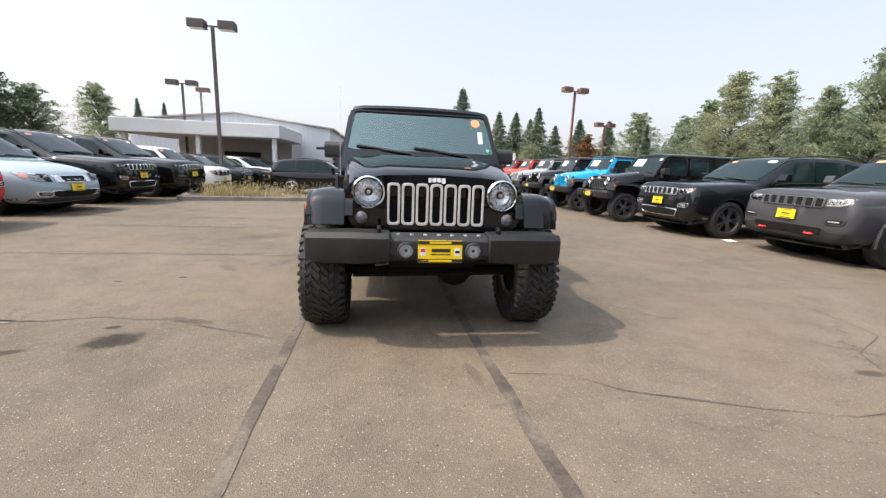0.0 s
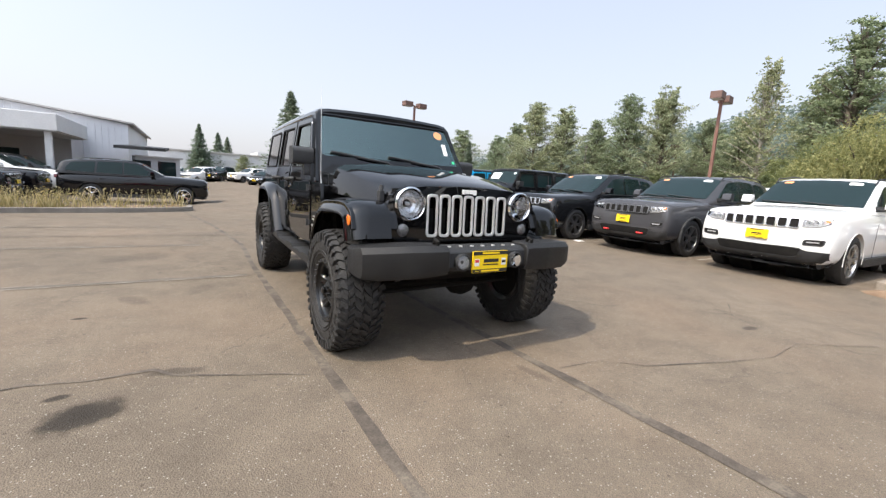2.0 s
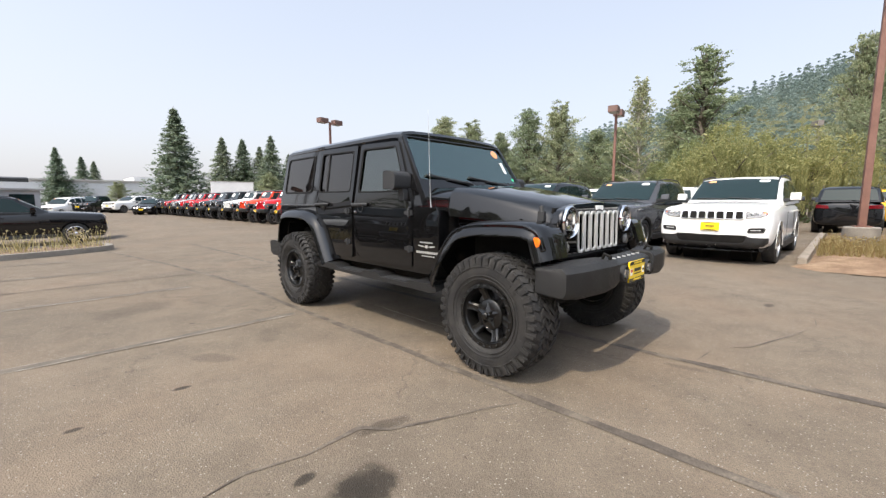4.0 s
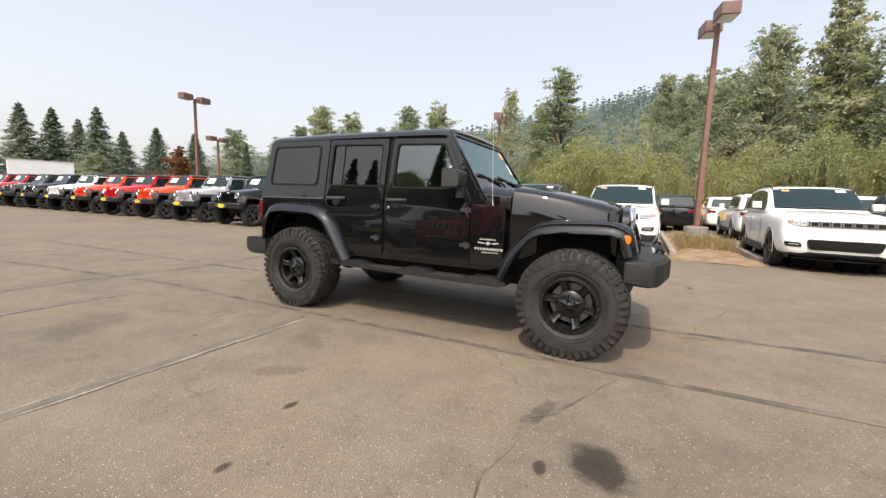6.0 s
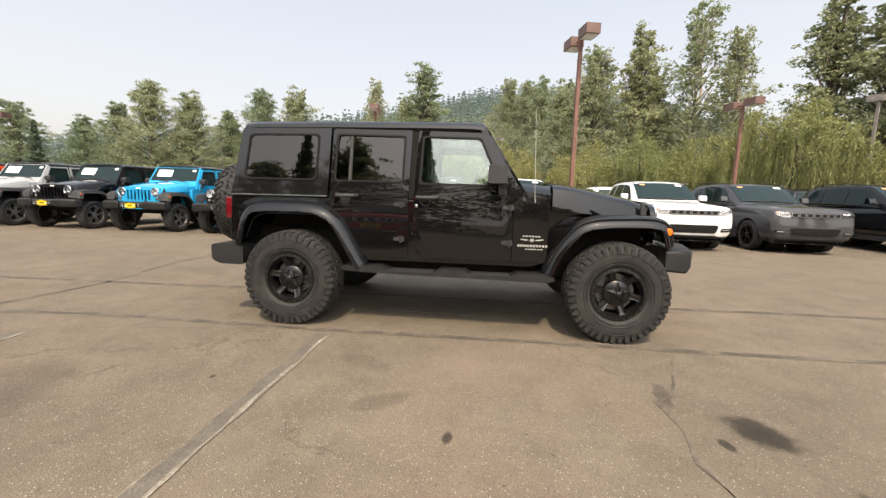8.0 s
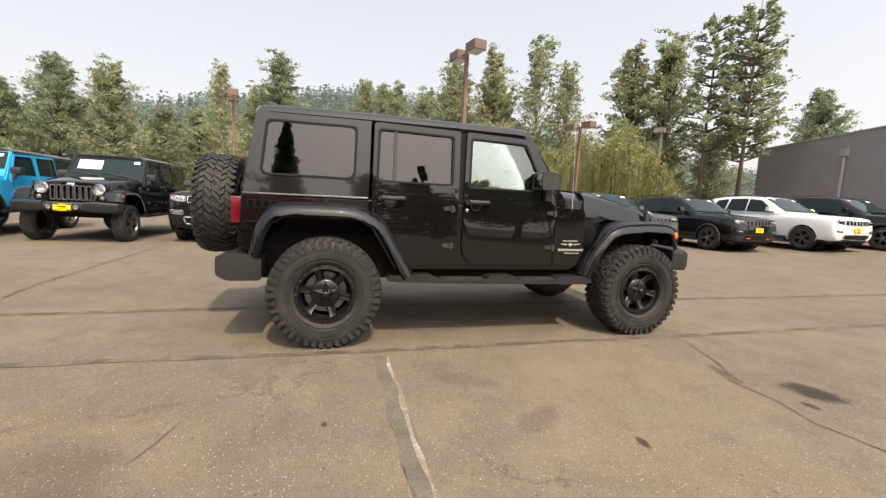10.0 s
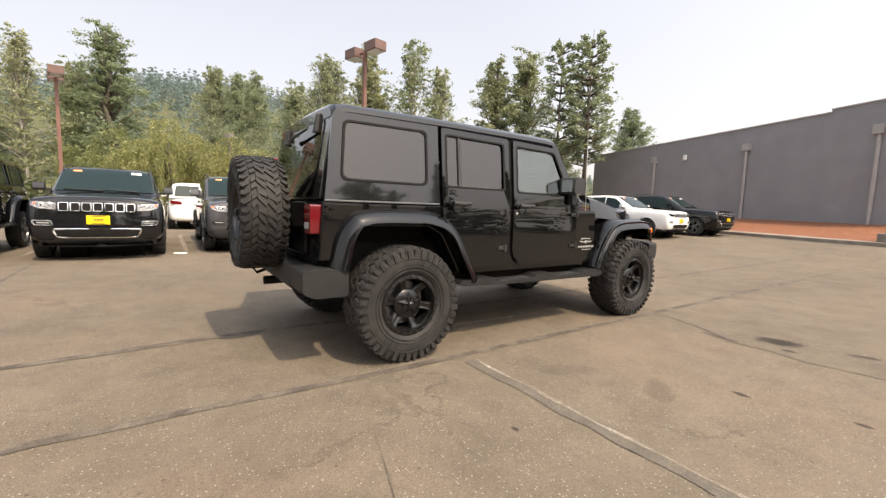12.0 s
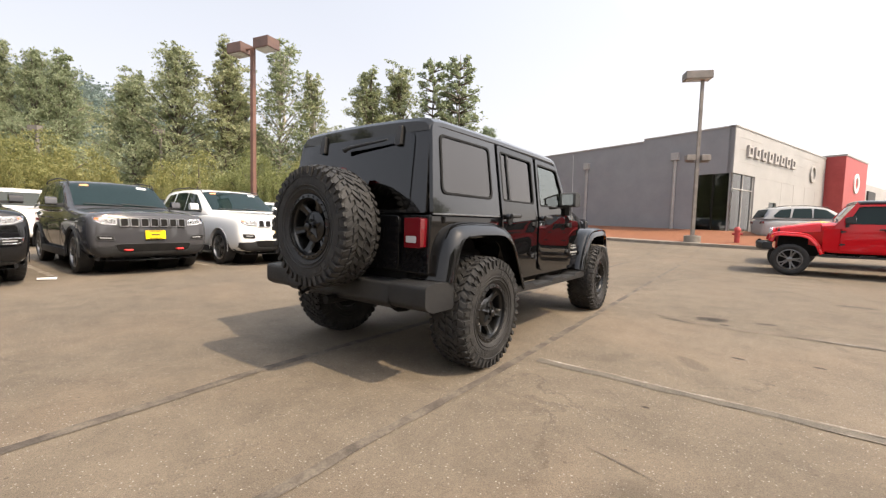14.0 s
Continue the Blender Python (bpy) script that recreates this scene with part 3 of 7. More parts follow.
def offroad_wheel(parent, pos, side, r=0.445, half=0.158):
    """A mud-terrain tyre on a black six-spoke alloy. side: -1 shows its face to -x."""
    hub = new("wheel")
    hub.parent = parent
    hub.matrix_basis = pos
    part("tyre", tyre_mesh(r, half, 0.232, True), M_TYRE, hub, "black mud-terrain tyre with blocky tread")
    s = side
    bm = lathe([(0.232, s * half * 0.86), (0.205, s * half * 0.90), (0.200, s * half * 0.80), (0.193, s * half * 0.3), (0.19, -s * half * 0.75), (0.228, -s * half * 0.82)], 48, closed=True)
    # six broad spokes, dished in to the hub, with a ridge down each
    for k in range(6):
        a = k * math.pi / 3 + 0.2
        c, d = math.cos(a), math.sin(a)
        rows = []
        for rad, w, x in ((0.075, 0.042, 0.40), (0.110, 0.033, 0.46), (0.150, 0.029, 0.54), (0.182, 0.036, 0.62), (0.202, 0.056, 0.70)):
            rows.append([(s * half * xx, rad * c - u * d, rad * d + u * c) for u, xx in ((-w, x - 0.03), (-w * 0.62, x + 0.05), (-w * 0.3, x + 0.02), (w * 0.3, x + 0.02), (w * 0.62, x + 0.05), (w, x - 0.03), (w, x - 0.34), (-w, x - 0.34))])
        loft(rows, bm=bm)
    lathe([(0.204, s * half * 0.80), (0.196, s * half * 0.74), (0.188, s * half * 0.60), (0.186, s * half * 0.2)], 48, bm=bm, cap=False)
    lathe([(0.115, s * half * 0.30), (0.112, s * half * 0.54), (0.100, s * half * 0.60), (0.03, s * half * 0.66)], 30, bm=bm)
    part("rim", bm, M_RIMBLACK, hub, "satin black six-spoke alloy rim")
    star = [((0.104 if k % 2 == 0 else 0.046) * math.cos(k * math.pi / 5 + 0.3), (0.104 if k % 2 == 0 else 0.046) * math.sin(k * math.pi / 5 + 0.3)) for k in range(10)]
    sm = bmesh.new()
    peak = sm.verts.new((s * half * 0.90, 0, 0))
    rim_v = [sm.verts.new((s * half * 0.66, u, v)) for u, v in star]
    for i in range(10):
        sm.faces.new((peak, rim_v[i], rim_v[(i + 1) % 10]))
    sm.faces.new(rim_v)
    part("star_cap", sm, M_RIMBLACK, hub, angle=5)
    part("brake_disc", lathe([(0.165, s * half * 0.12), (0.165, s * half * 0.02), (0.05, s * half * 0.02), (0.05, s * half * 0.12)], 32, closed=True), M_GREYALLOY, hub)
    part("hub_backing", lathe([(0.188, -s * half * 0.55), (0.188, -s * half * 0.62), (0.06, -s * half * 0.70)], 32), M_DARK, hub)
    part("centre_cap", lathe([(0.026, s * half * 0.72), (0.026, s * half * 0.93), (0.02, s * half * 0.97), (0.008, s * half * 0.98)], 18), M_RIMBLACK, hub)
    ring_bolt = lathe([(0.0068, s * half * 0.87), (0.0068, s * half * 0.94), (0.004, s * half * 0.96)], 6)
    wheel_nut = lathe([(0.010, s * half * 0.6), (0.010, s * half * 0.84)], 6)
    for nm, bm, count, rad in (("rim_bolt", ring_bolt, 24, 0.218), ("wheel_nut", wheel_nut, 5, 0.048)):
        first = part(nm, bm, M_TRIM if nm == "rim_bolt" else M_RIMBLACK, hub)
        for k in range(count):
            o = first if k == 0 else new(nm, first.data)
            o.parent = hub
            o.matrix_basis = Matrix.Translation((0, rad * math.cos(2 * math.pi * k / count), rad * math.sin(2 * math.pi * k / count)))
    return hub


def road_wheel(parent, pos, side, r, half, rim, spokes=5, rim_part=0.66):
    """A road tyre on a spoked alloy."""
    hub = new("wheel")
    hub.parent = parent
    hub.matrix_basis = pos
    rr, s = r * rim_part, side
    part("tyre", tyre_mesh(r, half, rr, False, 40), M_TYRE, hub)
    bm = lathe([(rr, s * half * 0.9), (rr * 0.93, s * half * 0.92), (rr * 0.9, s * half * 0.7), (rr * 0.88, -s * half * 0.7), (rr * 0.98, -s * half * 0.8)], 32, closed=True)
    for k in range(spokes):
        a = 2 * math.pi * k / spokes
        for off in (-0.13, 0.13):
            rows = []
            for rad, w, x in ((0.16, 0.07, 0.72), (0.55, 0.055, 0.80), (0.93, 0.075, 0.84)):
                aa = a + off * (0.6 + rad)
                c, d = math.cos(aa), math.sin(aa)
                rows.append([(s * half * xx, rad * rr * c - u * d, rad * rr * d + u * c) for u, xx in ((-w * rr, x), (w * rr, x), (w * rr, x - 0.3), (-w * rr, x - 0.3))])
            loft(rows, bm=bm)
    lathe([(rr * 0.24, s * half * 0.3), (rr * 0.24, s * half * 0.74), (rr * 0.15, s * half * 0.82)], 20, bm=bm)
    part("rim", bm, rim, hub)
    part("wheel_well_shade", lathe([(rr * 0.86, s * half * 0.1), (rr * 0.86, 0)], 24), M_DARK, hub)
    return hub


def side_x(z):
    """Half width of the wagon's side at a height: upright below the belt, leaning in above."""
    return 0.838 if z <= 1.2 else 0.838 - (z - 1.2) * 0.15


def flank(s, out=0.0):
    """Places on the wagon's flank; w goes outward."""
    return lambda u, v, w: (s * (side_x(v) + out + w), u, v)


def wrangler(root, hero=True, body=M_BLACK, top=M_TOP, flare=M_BLACK, rim=M_ALLOY, slot=M_SATIN):
    """Front axle at y = 0, nose to -y, wheels on z = 0."""
    P = lambda name, bm, mat, label="", bevel=0.0, parent=None, angle=40: part(name, bm, mat, parent or root, label, bevel, angle)
    # tub
    outline = [(0.62, 0.66), (0.62, 1.185), (3.575, 1.195), (3.60, 0.78), (3.44, 0.78), (3.36, 0.97), (3.25, 1.02), (2.72, 1.02), (2.60, 0.96), (2.40, 0.62), (0.75, 0.62)]
    P("tub", prism(outline, -0.828, 0.828), body, bevel=0.012)
    P("cabin_floor", box(-0.80, 0.80, 0.9, 3.52, 1.192, 1.204), M_DARK)
    P("underbody", box(-0.60, 0.60, -0.1, 3.55, 0.50, 0.90), M_DARK, bevel=0.02)
    P("engine_bay", loft([[(-0.60, y, 0.62), (-w, y, 0.80), (-w, y, zt), (w, y, zt), (w, y, 0.80), (0.60, y, 0.62)] for y, w, zt in ((-0.30, 0.60, 1.10), (0.2, 0.64, 1.135), (0.66, 0.70, 1.17))]), body, bevel=0.01)
    P("cowl", loft([[(-w, y, 1.16), (-w, y, zs), (-w * 0.85, y, zs + 0.07), (0, y, zs + 0.09), (w * 0.85, y, zs + 0.07), (w, y, zs), (w, y, 1.16)] for y, w, zs in ((0.575, 0.742, 1.275), (0.90, 0.80, 1.300))]), body, bevel=0.006)
    side_cowl = [(0.60, 0.70), (0.60, 1.15), (0.62, 1.195), (0.915, 1.205), (0.915, 0.66), (0.62, 0.66)]
    for s in (-1, 1):
        P("cowl_side", panel(side_cowl, [], flank(s, -0.03), 0.034), body, bevel=0.006)
    # bonnet
    secs = []
    for y, w, zs, zc in ((0.565, 0.735, 1.292, 1.385), (0.40, 0.722, 1.276, 1.366), (0.10, 0.69, 1.222, 1.314), (-0.14, 0.655, 1.175, 1.268), (-0.25, 0.635, 1.142, 1.237), (-0.30, 0.622, 1.125, 1.208), (-0.322, 0.60, 1.112, 1.18)):
        half = [(w + 0.022, 1.095 + y * 0.06), (w, zs), (w - 0.02, zs + 0.035), (w - 0.075, zs + 0.068), (w * 0.68, zc - 0.012), (w * 0.55, zc + 0.004), (0.14, zc + 0.008)]
        secs.append([(-x, y, z) for x, z in half] + [(x, y, z) for x, z in reversed(half)])
    P("bonnet", loft(secs), body, "glossy black bonnet" if hero else "", angle=28)
    for s in (-1, 1):
        latch = box(s * 0.66 - 0.018, s * 0.66 + 0.018, -0.275, -0.225, 1.11, 1.18)
        tube([(s * 0.66, -0.25, 1.175), (s * 0.652, -0.24, 1.215)], 0.016, 8, latch)
        P("bonnet_latch", latch, M_TRIM, "black rubber bonnet latch", 0.004)
    # grille
    gy = lambda z: -0.318 - 0.03 * (1.2 - z)
    face = lambda u, v, w: (u, gy(v) - w, v)
    shape = rounded([(-0.60, 0.83), (-0.655, 0.95), (-0.665, 1.10), (-0.61, 1.185), (-0.40, 1.225), (0, 1.24), (0.40, 1.225), (0.61, 1.185), (0.665, 1.10), (0.655, 0.95), (0.60, 0.83)], 0.05)
    slots = [rounded([(c - 0.040, 0.875), (c + 0.040, 0.875), (c + 0.040, 1.165), (c - 0.040, 1.165)], 0.028, 4) for c in [(k - 3) * 0.1045 for k in range(7)]]
    lampholes = [circle(s * 0.495, 1.10, 0.108, 28) for s in (-1, 1)] + [circle(s * 0.545, 0.918, 0.046, 18) for s in (-1, 1)]
    P("grille", panel(shape, slots + lampholes, face, 0.05), body, bevel=0.006)
    P("grille_backing", box(-0.60, 0.60, gy(1) + 0.012, gy(1) + 0.03, 0.86, 1.20), M_DARK)
    for c in [(k - 3) * 0.1045 for k in range(7)]:
        o = rounded([(c - 0.047, 0.866), (c + 0.047, 0.866), (c + 0.047, 1.174), (c - 0.047, 1.174)], 0.032, 4)
        i = rounded([(c - 0.029, 0.886), (c + 0.029, 0.886), (c + 0.029, 1.154), (c - 0.029, 1.154)], 0.022, 4)
        P("grille_surround", panel(o, [i], lambda u, v, w: (u, gy(v) - 0.042 - w, v), 0.016), slot, "satin silver slot surround", 0.004)
    for c, w2, z0 in ((-0.052, 0.011, 1.182), (-0.020, 0.0145, 1.186), (0.0145, 0.0145, 1.186), (0.049, 0.0145, 1.178)):
        P("emblem_block", panel(rounded([(c - w2, z0), (c + w2, z0), (c + w2, 1.216), (c - w2, 1.216)], 0.006), [], lambda u, v, w: (u, gy(v) - 0.05 - w, v), 0.008), M_WHITEINK, "silver emblem block")
    for s in (-1, 1):
        lamp = P("headlight", lathe([(0.112, 0.0), (0.118, 0.02), (0.108, 0.032), (0.098, 0.02), (0.098, 0.0)], 36, pose(s * 0.495, gy(1.1) - 0.045, 1.10, 0, 0, -90), closed=True), M_CHROME, "round headlight with chrome ring")
        P("reflector", lathe([(0.097, 0.012), (0.088, -0.012), (0.07, -0.03), (0.045, -0.042), (0.016, -0.046)], 14, pose(s * 0.495, gy(1.1) - 0.045, 1.10, 0, 0, -90), cap=False), M_REFL, parent=lamp, angle=2)
        P("bulb_shield", lathe([(0.013, -0.05), (0.013, -0.018), (0.009, -0.012), (0.004, -0.010)], 14, pose(s * 0.495, gy(1.1) - 0.045, 1.10, 0, 0, -90)), M_SATIN, parent=lamp)
        P("lens", lathe([(0.100, 0.014), (0.085, 0.026), (0.05, 0.036), (0.012, 0.039)], 32, pose(s * 0.495, gy(1.1) - 0.045, 1.10, 0, 0, -90)), M_LAMP, parent=lamp)
        P("turn_signal", lathe([(0.045, -0.02), (0.045, 0.012), (0.03, 0.024), (0.01, 0.027)], 20, pose(s * 0.545, gy(0.92) - 0.045, 0.918, 0, 0, -90)), M_SIGNAL, "round clear turn signal")
    # wings and flares
    def band(points, t):
        """A band of thickness t under an open line of (y, z)."""
        up = [Vector(p) for p in points]
        low_side = []
        for i, p in enumerate(up):
            d = (up[min(i + 1, len(up) - 1)] - up[max(i - 1, 0)]).normalized()
            low_side.append(p - Vector((d.y, -d.x)) * t)
        return [tuple(p) for p in up] + [tuple(p) for p in reversed(low_side)]

    def smooth(points, n=5):
        out = [points[0]]
        for a, b, c in zip(points, points[1:], points[2:]):
            a, b, c = Vector(a), Vector(b), Vector(c)
            s, e = b + (a - b) * 0.38, b + (c - b) * 0.38
            out += [tuple(s * (1 - t) ** 2 + b * 2 * t * (1 - t) + e * t * t) for t in [k / n for k in range(n + 1)]]
        return out + [points[-1]]

    def sweep(line, hub, s):
        """A flare along an arch line: flat on top, rolling over to a lip."""
        rows = []
        for i, p in enumerate(line):
            a, b = line[max(i - 1, 0)], line[min(i + 1, len(line) - 1)]
            n = Vector((a[1] - b[1], b[0] - a[0])).normalized()
            if n.dot(Vector(p) - Vector(hub)) < 0:
                n = -n
            rows.append([(s * x, p[0] + n.x * o, p[1] + n.y * o) for x, o in ((0.66, 0.0), (0.80, 0.003), (0.858, -0.003), (0.895, -0.018), (0.926, -0.044), (0.946, -0.078), (0.950, -0.100), (0.940, -0.106), (0.925, -0.085), (0.895, -0.050), (0.84, -0.032), (0.66, -0.028))])
        return loft(rows)

    front_arch = smooth([(0.635, 0.60), (0.54, 0.83), (0.33, 1.075), (-0.25, 1.105), (-0.39, 1.05), (-0.43, 0.93)])
    for s in (-1, 1):
        a = sorted((s * 0.60, s * 0.925))
        P("front_wing", prism(band(front_arch, 0.03), *a), flare, bevel=0.008, angle=30)
        P("front_flare", sweep(smooth([(0.655, 0.60), (0.555, 0.84), (0.335, 1.092), (-0.255, 1.120), (-0.405, 1.070), (-0.462, 0.875)]), (0.0, 0.44), s), flare, "wide black wheel flare" if hero else "", angle=35)
        P("inner_wing", prism([(0.60, 0.62), (0.54, 0.80), (0.36, 1.0), (-0.24, 1.05), (-0.26, 0.72), (0.1, 0.6)], *sorted((s * 0.56, s * 0.66))), M_DARK)
        P("rear_flare", sweep(smooth([(2.235, 0.60), (2.545, 1.150), (3.345, 1.156), (3.475, 1.0), (3.53, 0.74)]), (2.947, 0.44), s), flare, "wide black wheel flare" if hero else "", angle=35)
        P("rear_arch_lining", prism([(2.45, 0.62), (2.66, 1.02), (3.27, 1.02), (3.40, 0.7)], *sorted((s * 0.40, s * 0.58))), M_DARK)
        P("side_marker", lathe([(0.034, -0.01), (0.034, 0.006), (0.02, 0.010)], 18, pose(s * 0.926, -0.372, 0.985, 0, 0, 0 if s > 0 else 180)), M_AMBER, "round amber side marker")
    # doors
    def door(outer, hole, name, s, glass):
        d = P(name, panel(outer, [hole], flank(s, -0.022), 0.034), body, bevel=0.010)
        grown = [(lerp(sum(p[0] for p in hole) / len(hole), u, 1.03), lerp(sum(p[1] for p in hole) / len(hole), v, 1.03)) for u, v in hole]
        shrunk = [(lerp(sum(p[0] for p in hole) / len(hole), u, 0.955), lerp(sum(p[1] for p in hole) / len(hole), v, 0.945)) for u, v in hole]
        P("window_seal", panel(grown, [shrunk], flank(s, 0.003), 0.010), M_SEAL, "black rubber seal", 0.004, d)
        P("pane", panel(grown, [], flank(s, -0.008), 0.004), glass, parent=d).visible_shadow = False
        return d

    f_out = rounded([(0.925, 0.67), (0.925, 1.235), (1.20, 1.80), (1.785, 1.815), (1.815, 1.20), (1.815, 0.78), (1.74, 0.665)], [0.03, 0.04, 0.03, 0.02, 0.02, 0.12, 0.10], 5)
    f_win = rounded([(1.03, 1.335), (1.225, 1.755), (1.745, 1.765), (1.765, 1.335)], 0.035, 4)
    r_out = rounded([(1.862, 0.665), (1.862, 1.20), (1.845, 1.815), (2.585, 1.825), (2.60, 1.20), (2.60, 1.10), (2.40, 0.70), (2.30, 0.665)], [0.05, 0.02, 0.02, 0.03, 0.02, 0.05, 0.08, 0.05], 5)
    r_win = rounded([(1.915, 1.345), (1.905, 1.765), (2.545, 1.775), (2.56, 1.345)], 0.035, 4)
    q_out = rounded([(2.625, 1.205), (2.61, 1.845), (3.475, 1.84), (3.565, 1.205)], [0.01, 0.02, 0.05, 0.01], 5)
    q_win = rounded([(2.735, 1.345), (2.72, 1.775), (3.405, 1.77), (3.445, 1.345)], [0.06, 0.05, 0.05, 0.06], 5)
    for s in (-1, 1):
        fd = door(f_out, f_win, "front_door", s, M_FRONTGLASS if hero else M_CARGLASS)
        rd = door(r_out, r_win, "rear_door", s, M_PRIVACY if hero else M_CARGLASS)
        P("pane_divider", panel([(2.40, 1.34), (2.395, 1.775), (2.42, 1.775), (2.43, 1.34)], [], flank(s, -0.004), 0.012), M_TRIM, parent=rd)
        for d, y in ((fd, 1.705), (rd, 2.45)):
            h = P("door_handle", tube([(s * 0.85, y - 0.115, 1.215), (s * 0.89, y - 0.10, 1.215), (s * 0.897, y, 1.212), (s * 0.892, y + 0.075, 1.215)], 0.018, 10), M_TRIM, parent=d)
            P("handle_cup", lathe([(0.05, 0), (0.05, 0.006), (0.042, 0.009), (0.036, 0.002)], 20, pose(s * 0.844, y, 1.185, 0, 0, 0 if s > 0 else 180)), M_TRIM, parent=d)
            P("lock_button", lathe([(0.024, 0), (0.024, 0.036), (0.018, 0.045)], 16, pose(s * 0.848, y + 0.085, 1.205, 0, 0, 0 if s > 0 else 180)), body, parent=d)
        P("lock_cylinder", lathe([(0.014, 0), (0.014, 0.008), (0.008, 0.01)], 14, pose(s * 0.850, 1.785, 1.14, 0, 0, 0 if s > 0 else 180)), M_CHROME, "small chrome lock", parent=fd)
        for d, y0 in ((fd, 0.965), (rd, 1.945)):
            for z in (1.145, 0.83):
                hm = panel(rounded([(y0 - 0.055, z - 0.022), (y0 - 0.05, z + 0.026), (y0 + 0.045, z + 0.018), (y0 + 0.05, z - 0.012)], 0.01), [], flank(s, 0.006), 0.016)
                tube([(s * 0.868, y0 - 0.022, z - 0.03), (s * 0.868, y0 - 0.022, z + 0.032)], 0.011, 8, hm)
                P("hinge", hm, M_TRIM, bevel=0.003, parent=d)
        P("quarter_panel", panel(q_out, [q_win], flank(s, -0.03), 0.03), top, bevel=0.012)
        grown = [(lerp(3.08, u, 1.012), lerp(1.56, v, 1.02)) for u, v in q_win]
        P("quarter_pane", panel(grown, [], flank(s, -0.006), 0.005), M_PRIVACY if hero else M_CARGLASS).visible_shadow = False
        inner = [(lerp(3.08, u, 0.955), lerp(1.56, v, 0.93)) for u, v in q_win]
        P("window_seal", panel(grown, [inner], flank(s, -0.001), 0.010), M_SEAL, "black rubber seal", 0.004)
        P("pillar", panel([(1.80, 1.2), (1.78, 1.83), (1.87, 1.83), (1.88, 1.2)], [], flank(s, -0.05), 0.03), M_DARK)
        P("belt_trim", panel([(2.63, 1.197), (2.63, 1.209), (3.565, 1.206), (3.566, 1.194)], [], flank(s, -0.004), 0.01), M_GREYALLOY if hero else top, "thin bright seam strip", 0.002)
        # windscreen side post
        P("windscreen_post", panel(rounded([(0.80, 1.21), (1.185, 1.845), (1.24, 1.845), (0.925, 1.21)], 0.01), [], flank(s, -0.045), 0.04), body, bevel=0.008)
        # mirror
        mr = P("mirror", panel(rounded([(0.985, 1.355), (0.98, 1.485), (1.035, 1.51), (1.145, 1.515), (1.15, 1.35)], 0.03, 4), [], lambda u, v, w: (s * (0.80 + w), u, v), 0.185), M_TRIM, "black plastic door mirror", 0.022)
        P("mirror_glass", panel(rounded([(0.828, 1.375), (0.958, 1.375), (0.958, 1.492), (0.828, 1.492)], 0.02), [], lambda u, v, w: (s * u, 1.150 + w, v), 0.004), M_MIRROR, parent=mr)
        P("mirror_arm", prism(rounded([(0.985, 1.255), (0.985, 1.30), (1.0, 1.37), (1.06, 1.37), (1.05, 1.255)], 0.015), *sorted((s * 0.83, s * 0.885))), M_TRIM, bevel=0.012, parent=mr)
        # step
        st = rounded([(0.53, 0.52), (0.56, 0.575), (0.86, 0.572), (0.91, 0.545), (1.28, 0.545), (1.33, 0.58), (1.55, 0.58), (1.60, 0.545), (2.02, 0.545), (2.10, 0.585), (2.44, 0.58), (2.47, 0.545), (2.42, 0.53), (2.0, 0.515), (0.6, 0.50)], 0.012)
        P("side_step", prism(st, *sorted((s * 0.73, s * 0.93))), M_STEP, "black tubular side step", 0.016)
        for y0, y1 in ((0.90, 1.29), (1.59, 2.03)):
            P("step_pad", box(*sorted((s * 0.80, s * 0.915)), y0 + 0.03, y1 - 0.03, 0.545, 0.553), M_TRIM)
    # windscreen
    ws = lambda u, v, w: (u, lerp(0.815, 1.215, v) - w * 0.8, lerp(1.235, 1.855, v) + w * 0.5)
    frame_o = rounded([(-0.795, 0.0), (0.795, 0.0), (0.728, 1.0), (-0.728, 1.0)], [0.02, 0.02, 0.07, 0.07], 5)
    frame_i = rounded([(-0.752, 0.31), (0.752, 0.31), (0.692, 0.952), (-0.692, 0.952)], 0.05, 4)
    P("windscreen_frame", panel(frame_o, [frame_i], ws, 0.035), body, bevel=0.008)
    pane = [(lerp(0, u, 1.01), lerp(0.5, v, 1.02)) for u, v in frame_i]
    P("windscreen", panel(pane, [], lambda u, v, w: ws(u, v, w + 0.014), 0.005), M_WS if hero else M_CARGLASS).visible_shadow = False
    wp = new("wipers")
    wp.parent = root
    for x in (-0.42, 0.16):
        P("wiper_arm", tube([(x + 0.36, 0.85, 1.375), (x + 0.30, 0.872, 1.418), (x, 0.905, 1.450)], 0.012, 6), M_TRIM, parent=wp)
        P("wiper_blade", tube([(x - 0.24, 0.938, 1.482), (x, 0.918, 1.456), (x + 0.25, 0.892, 1.422)], 0.013, 6), M_TRIM, parent=wp)
    # roof
    secs = []
    for y, wz, dz in ((1.175, 0.722, -0.028), (1.20, 0.735, 0.0), (1.32, 0.738, 0.01), (1.78, 0.742, 0.012), (2.6, 0.744, 0.01), (3.36, 0.742, 0.0), (3.455, 0.738, -0.012), (3.485, 0.72, -0.04)):
        half = [(wz - 0.02, 1.80 + dz * 0.3), (wz + 0.006, 1.828 + dz), (wz, 1.858 + dz), (wz - 0.035, 1.887 + dz), (wz - 0.12, 1.902 + dz), (0.4, 1.912 + dz), (0.12, 1.918 + dz)]
        secs.append([(-x, y, z) for x, z in half] + [(x, y, z) for x, z in reversed(half)])
    P("roof", loft(secs), top, "black hard top roof" if hero else "", angle=30)
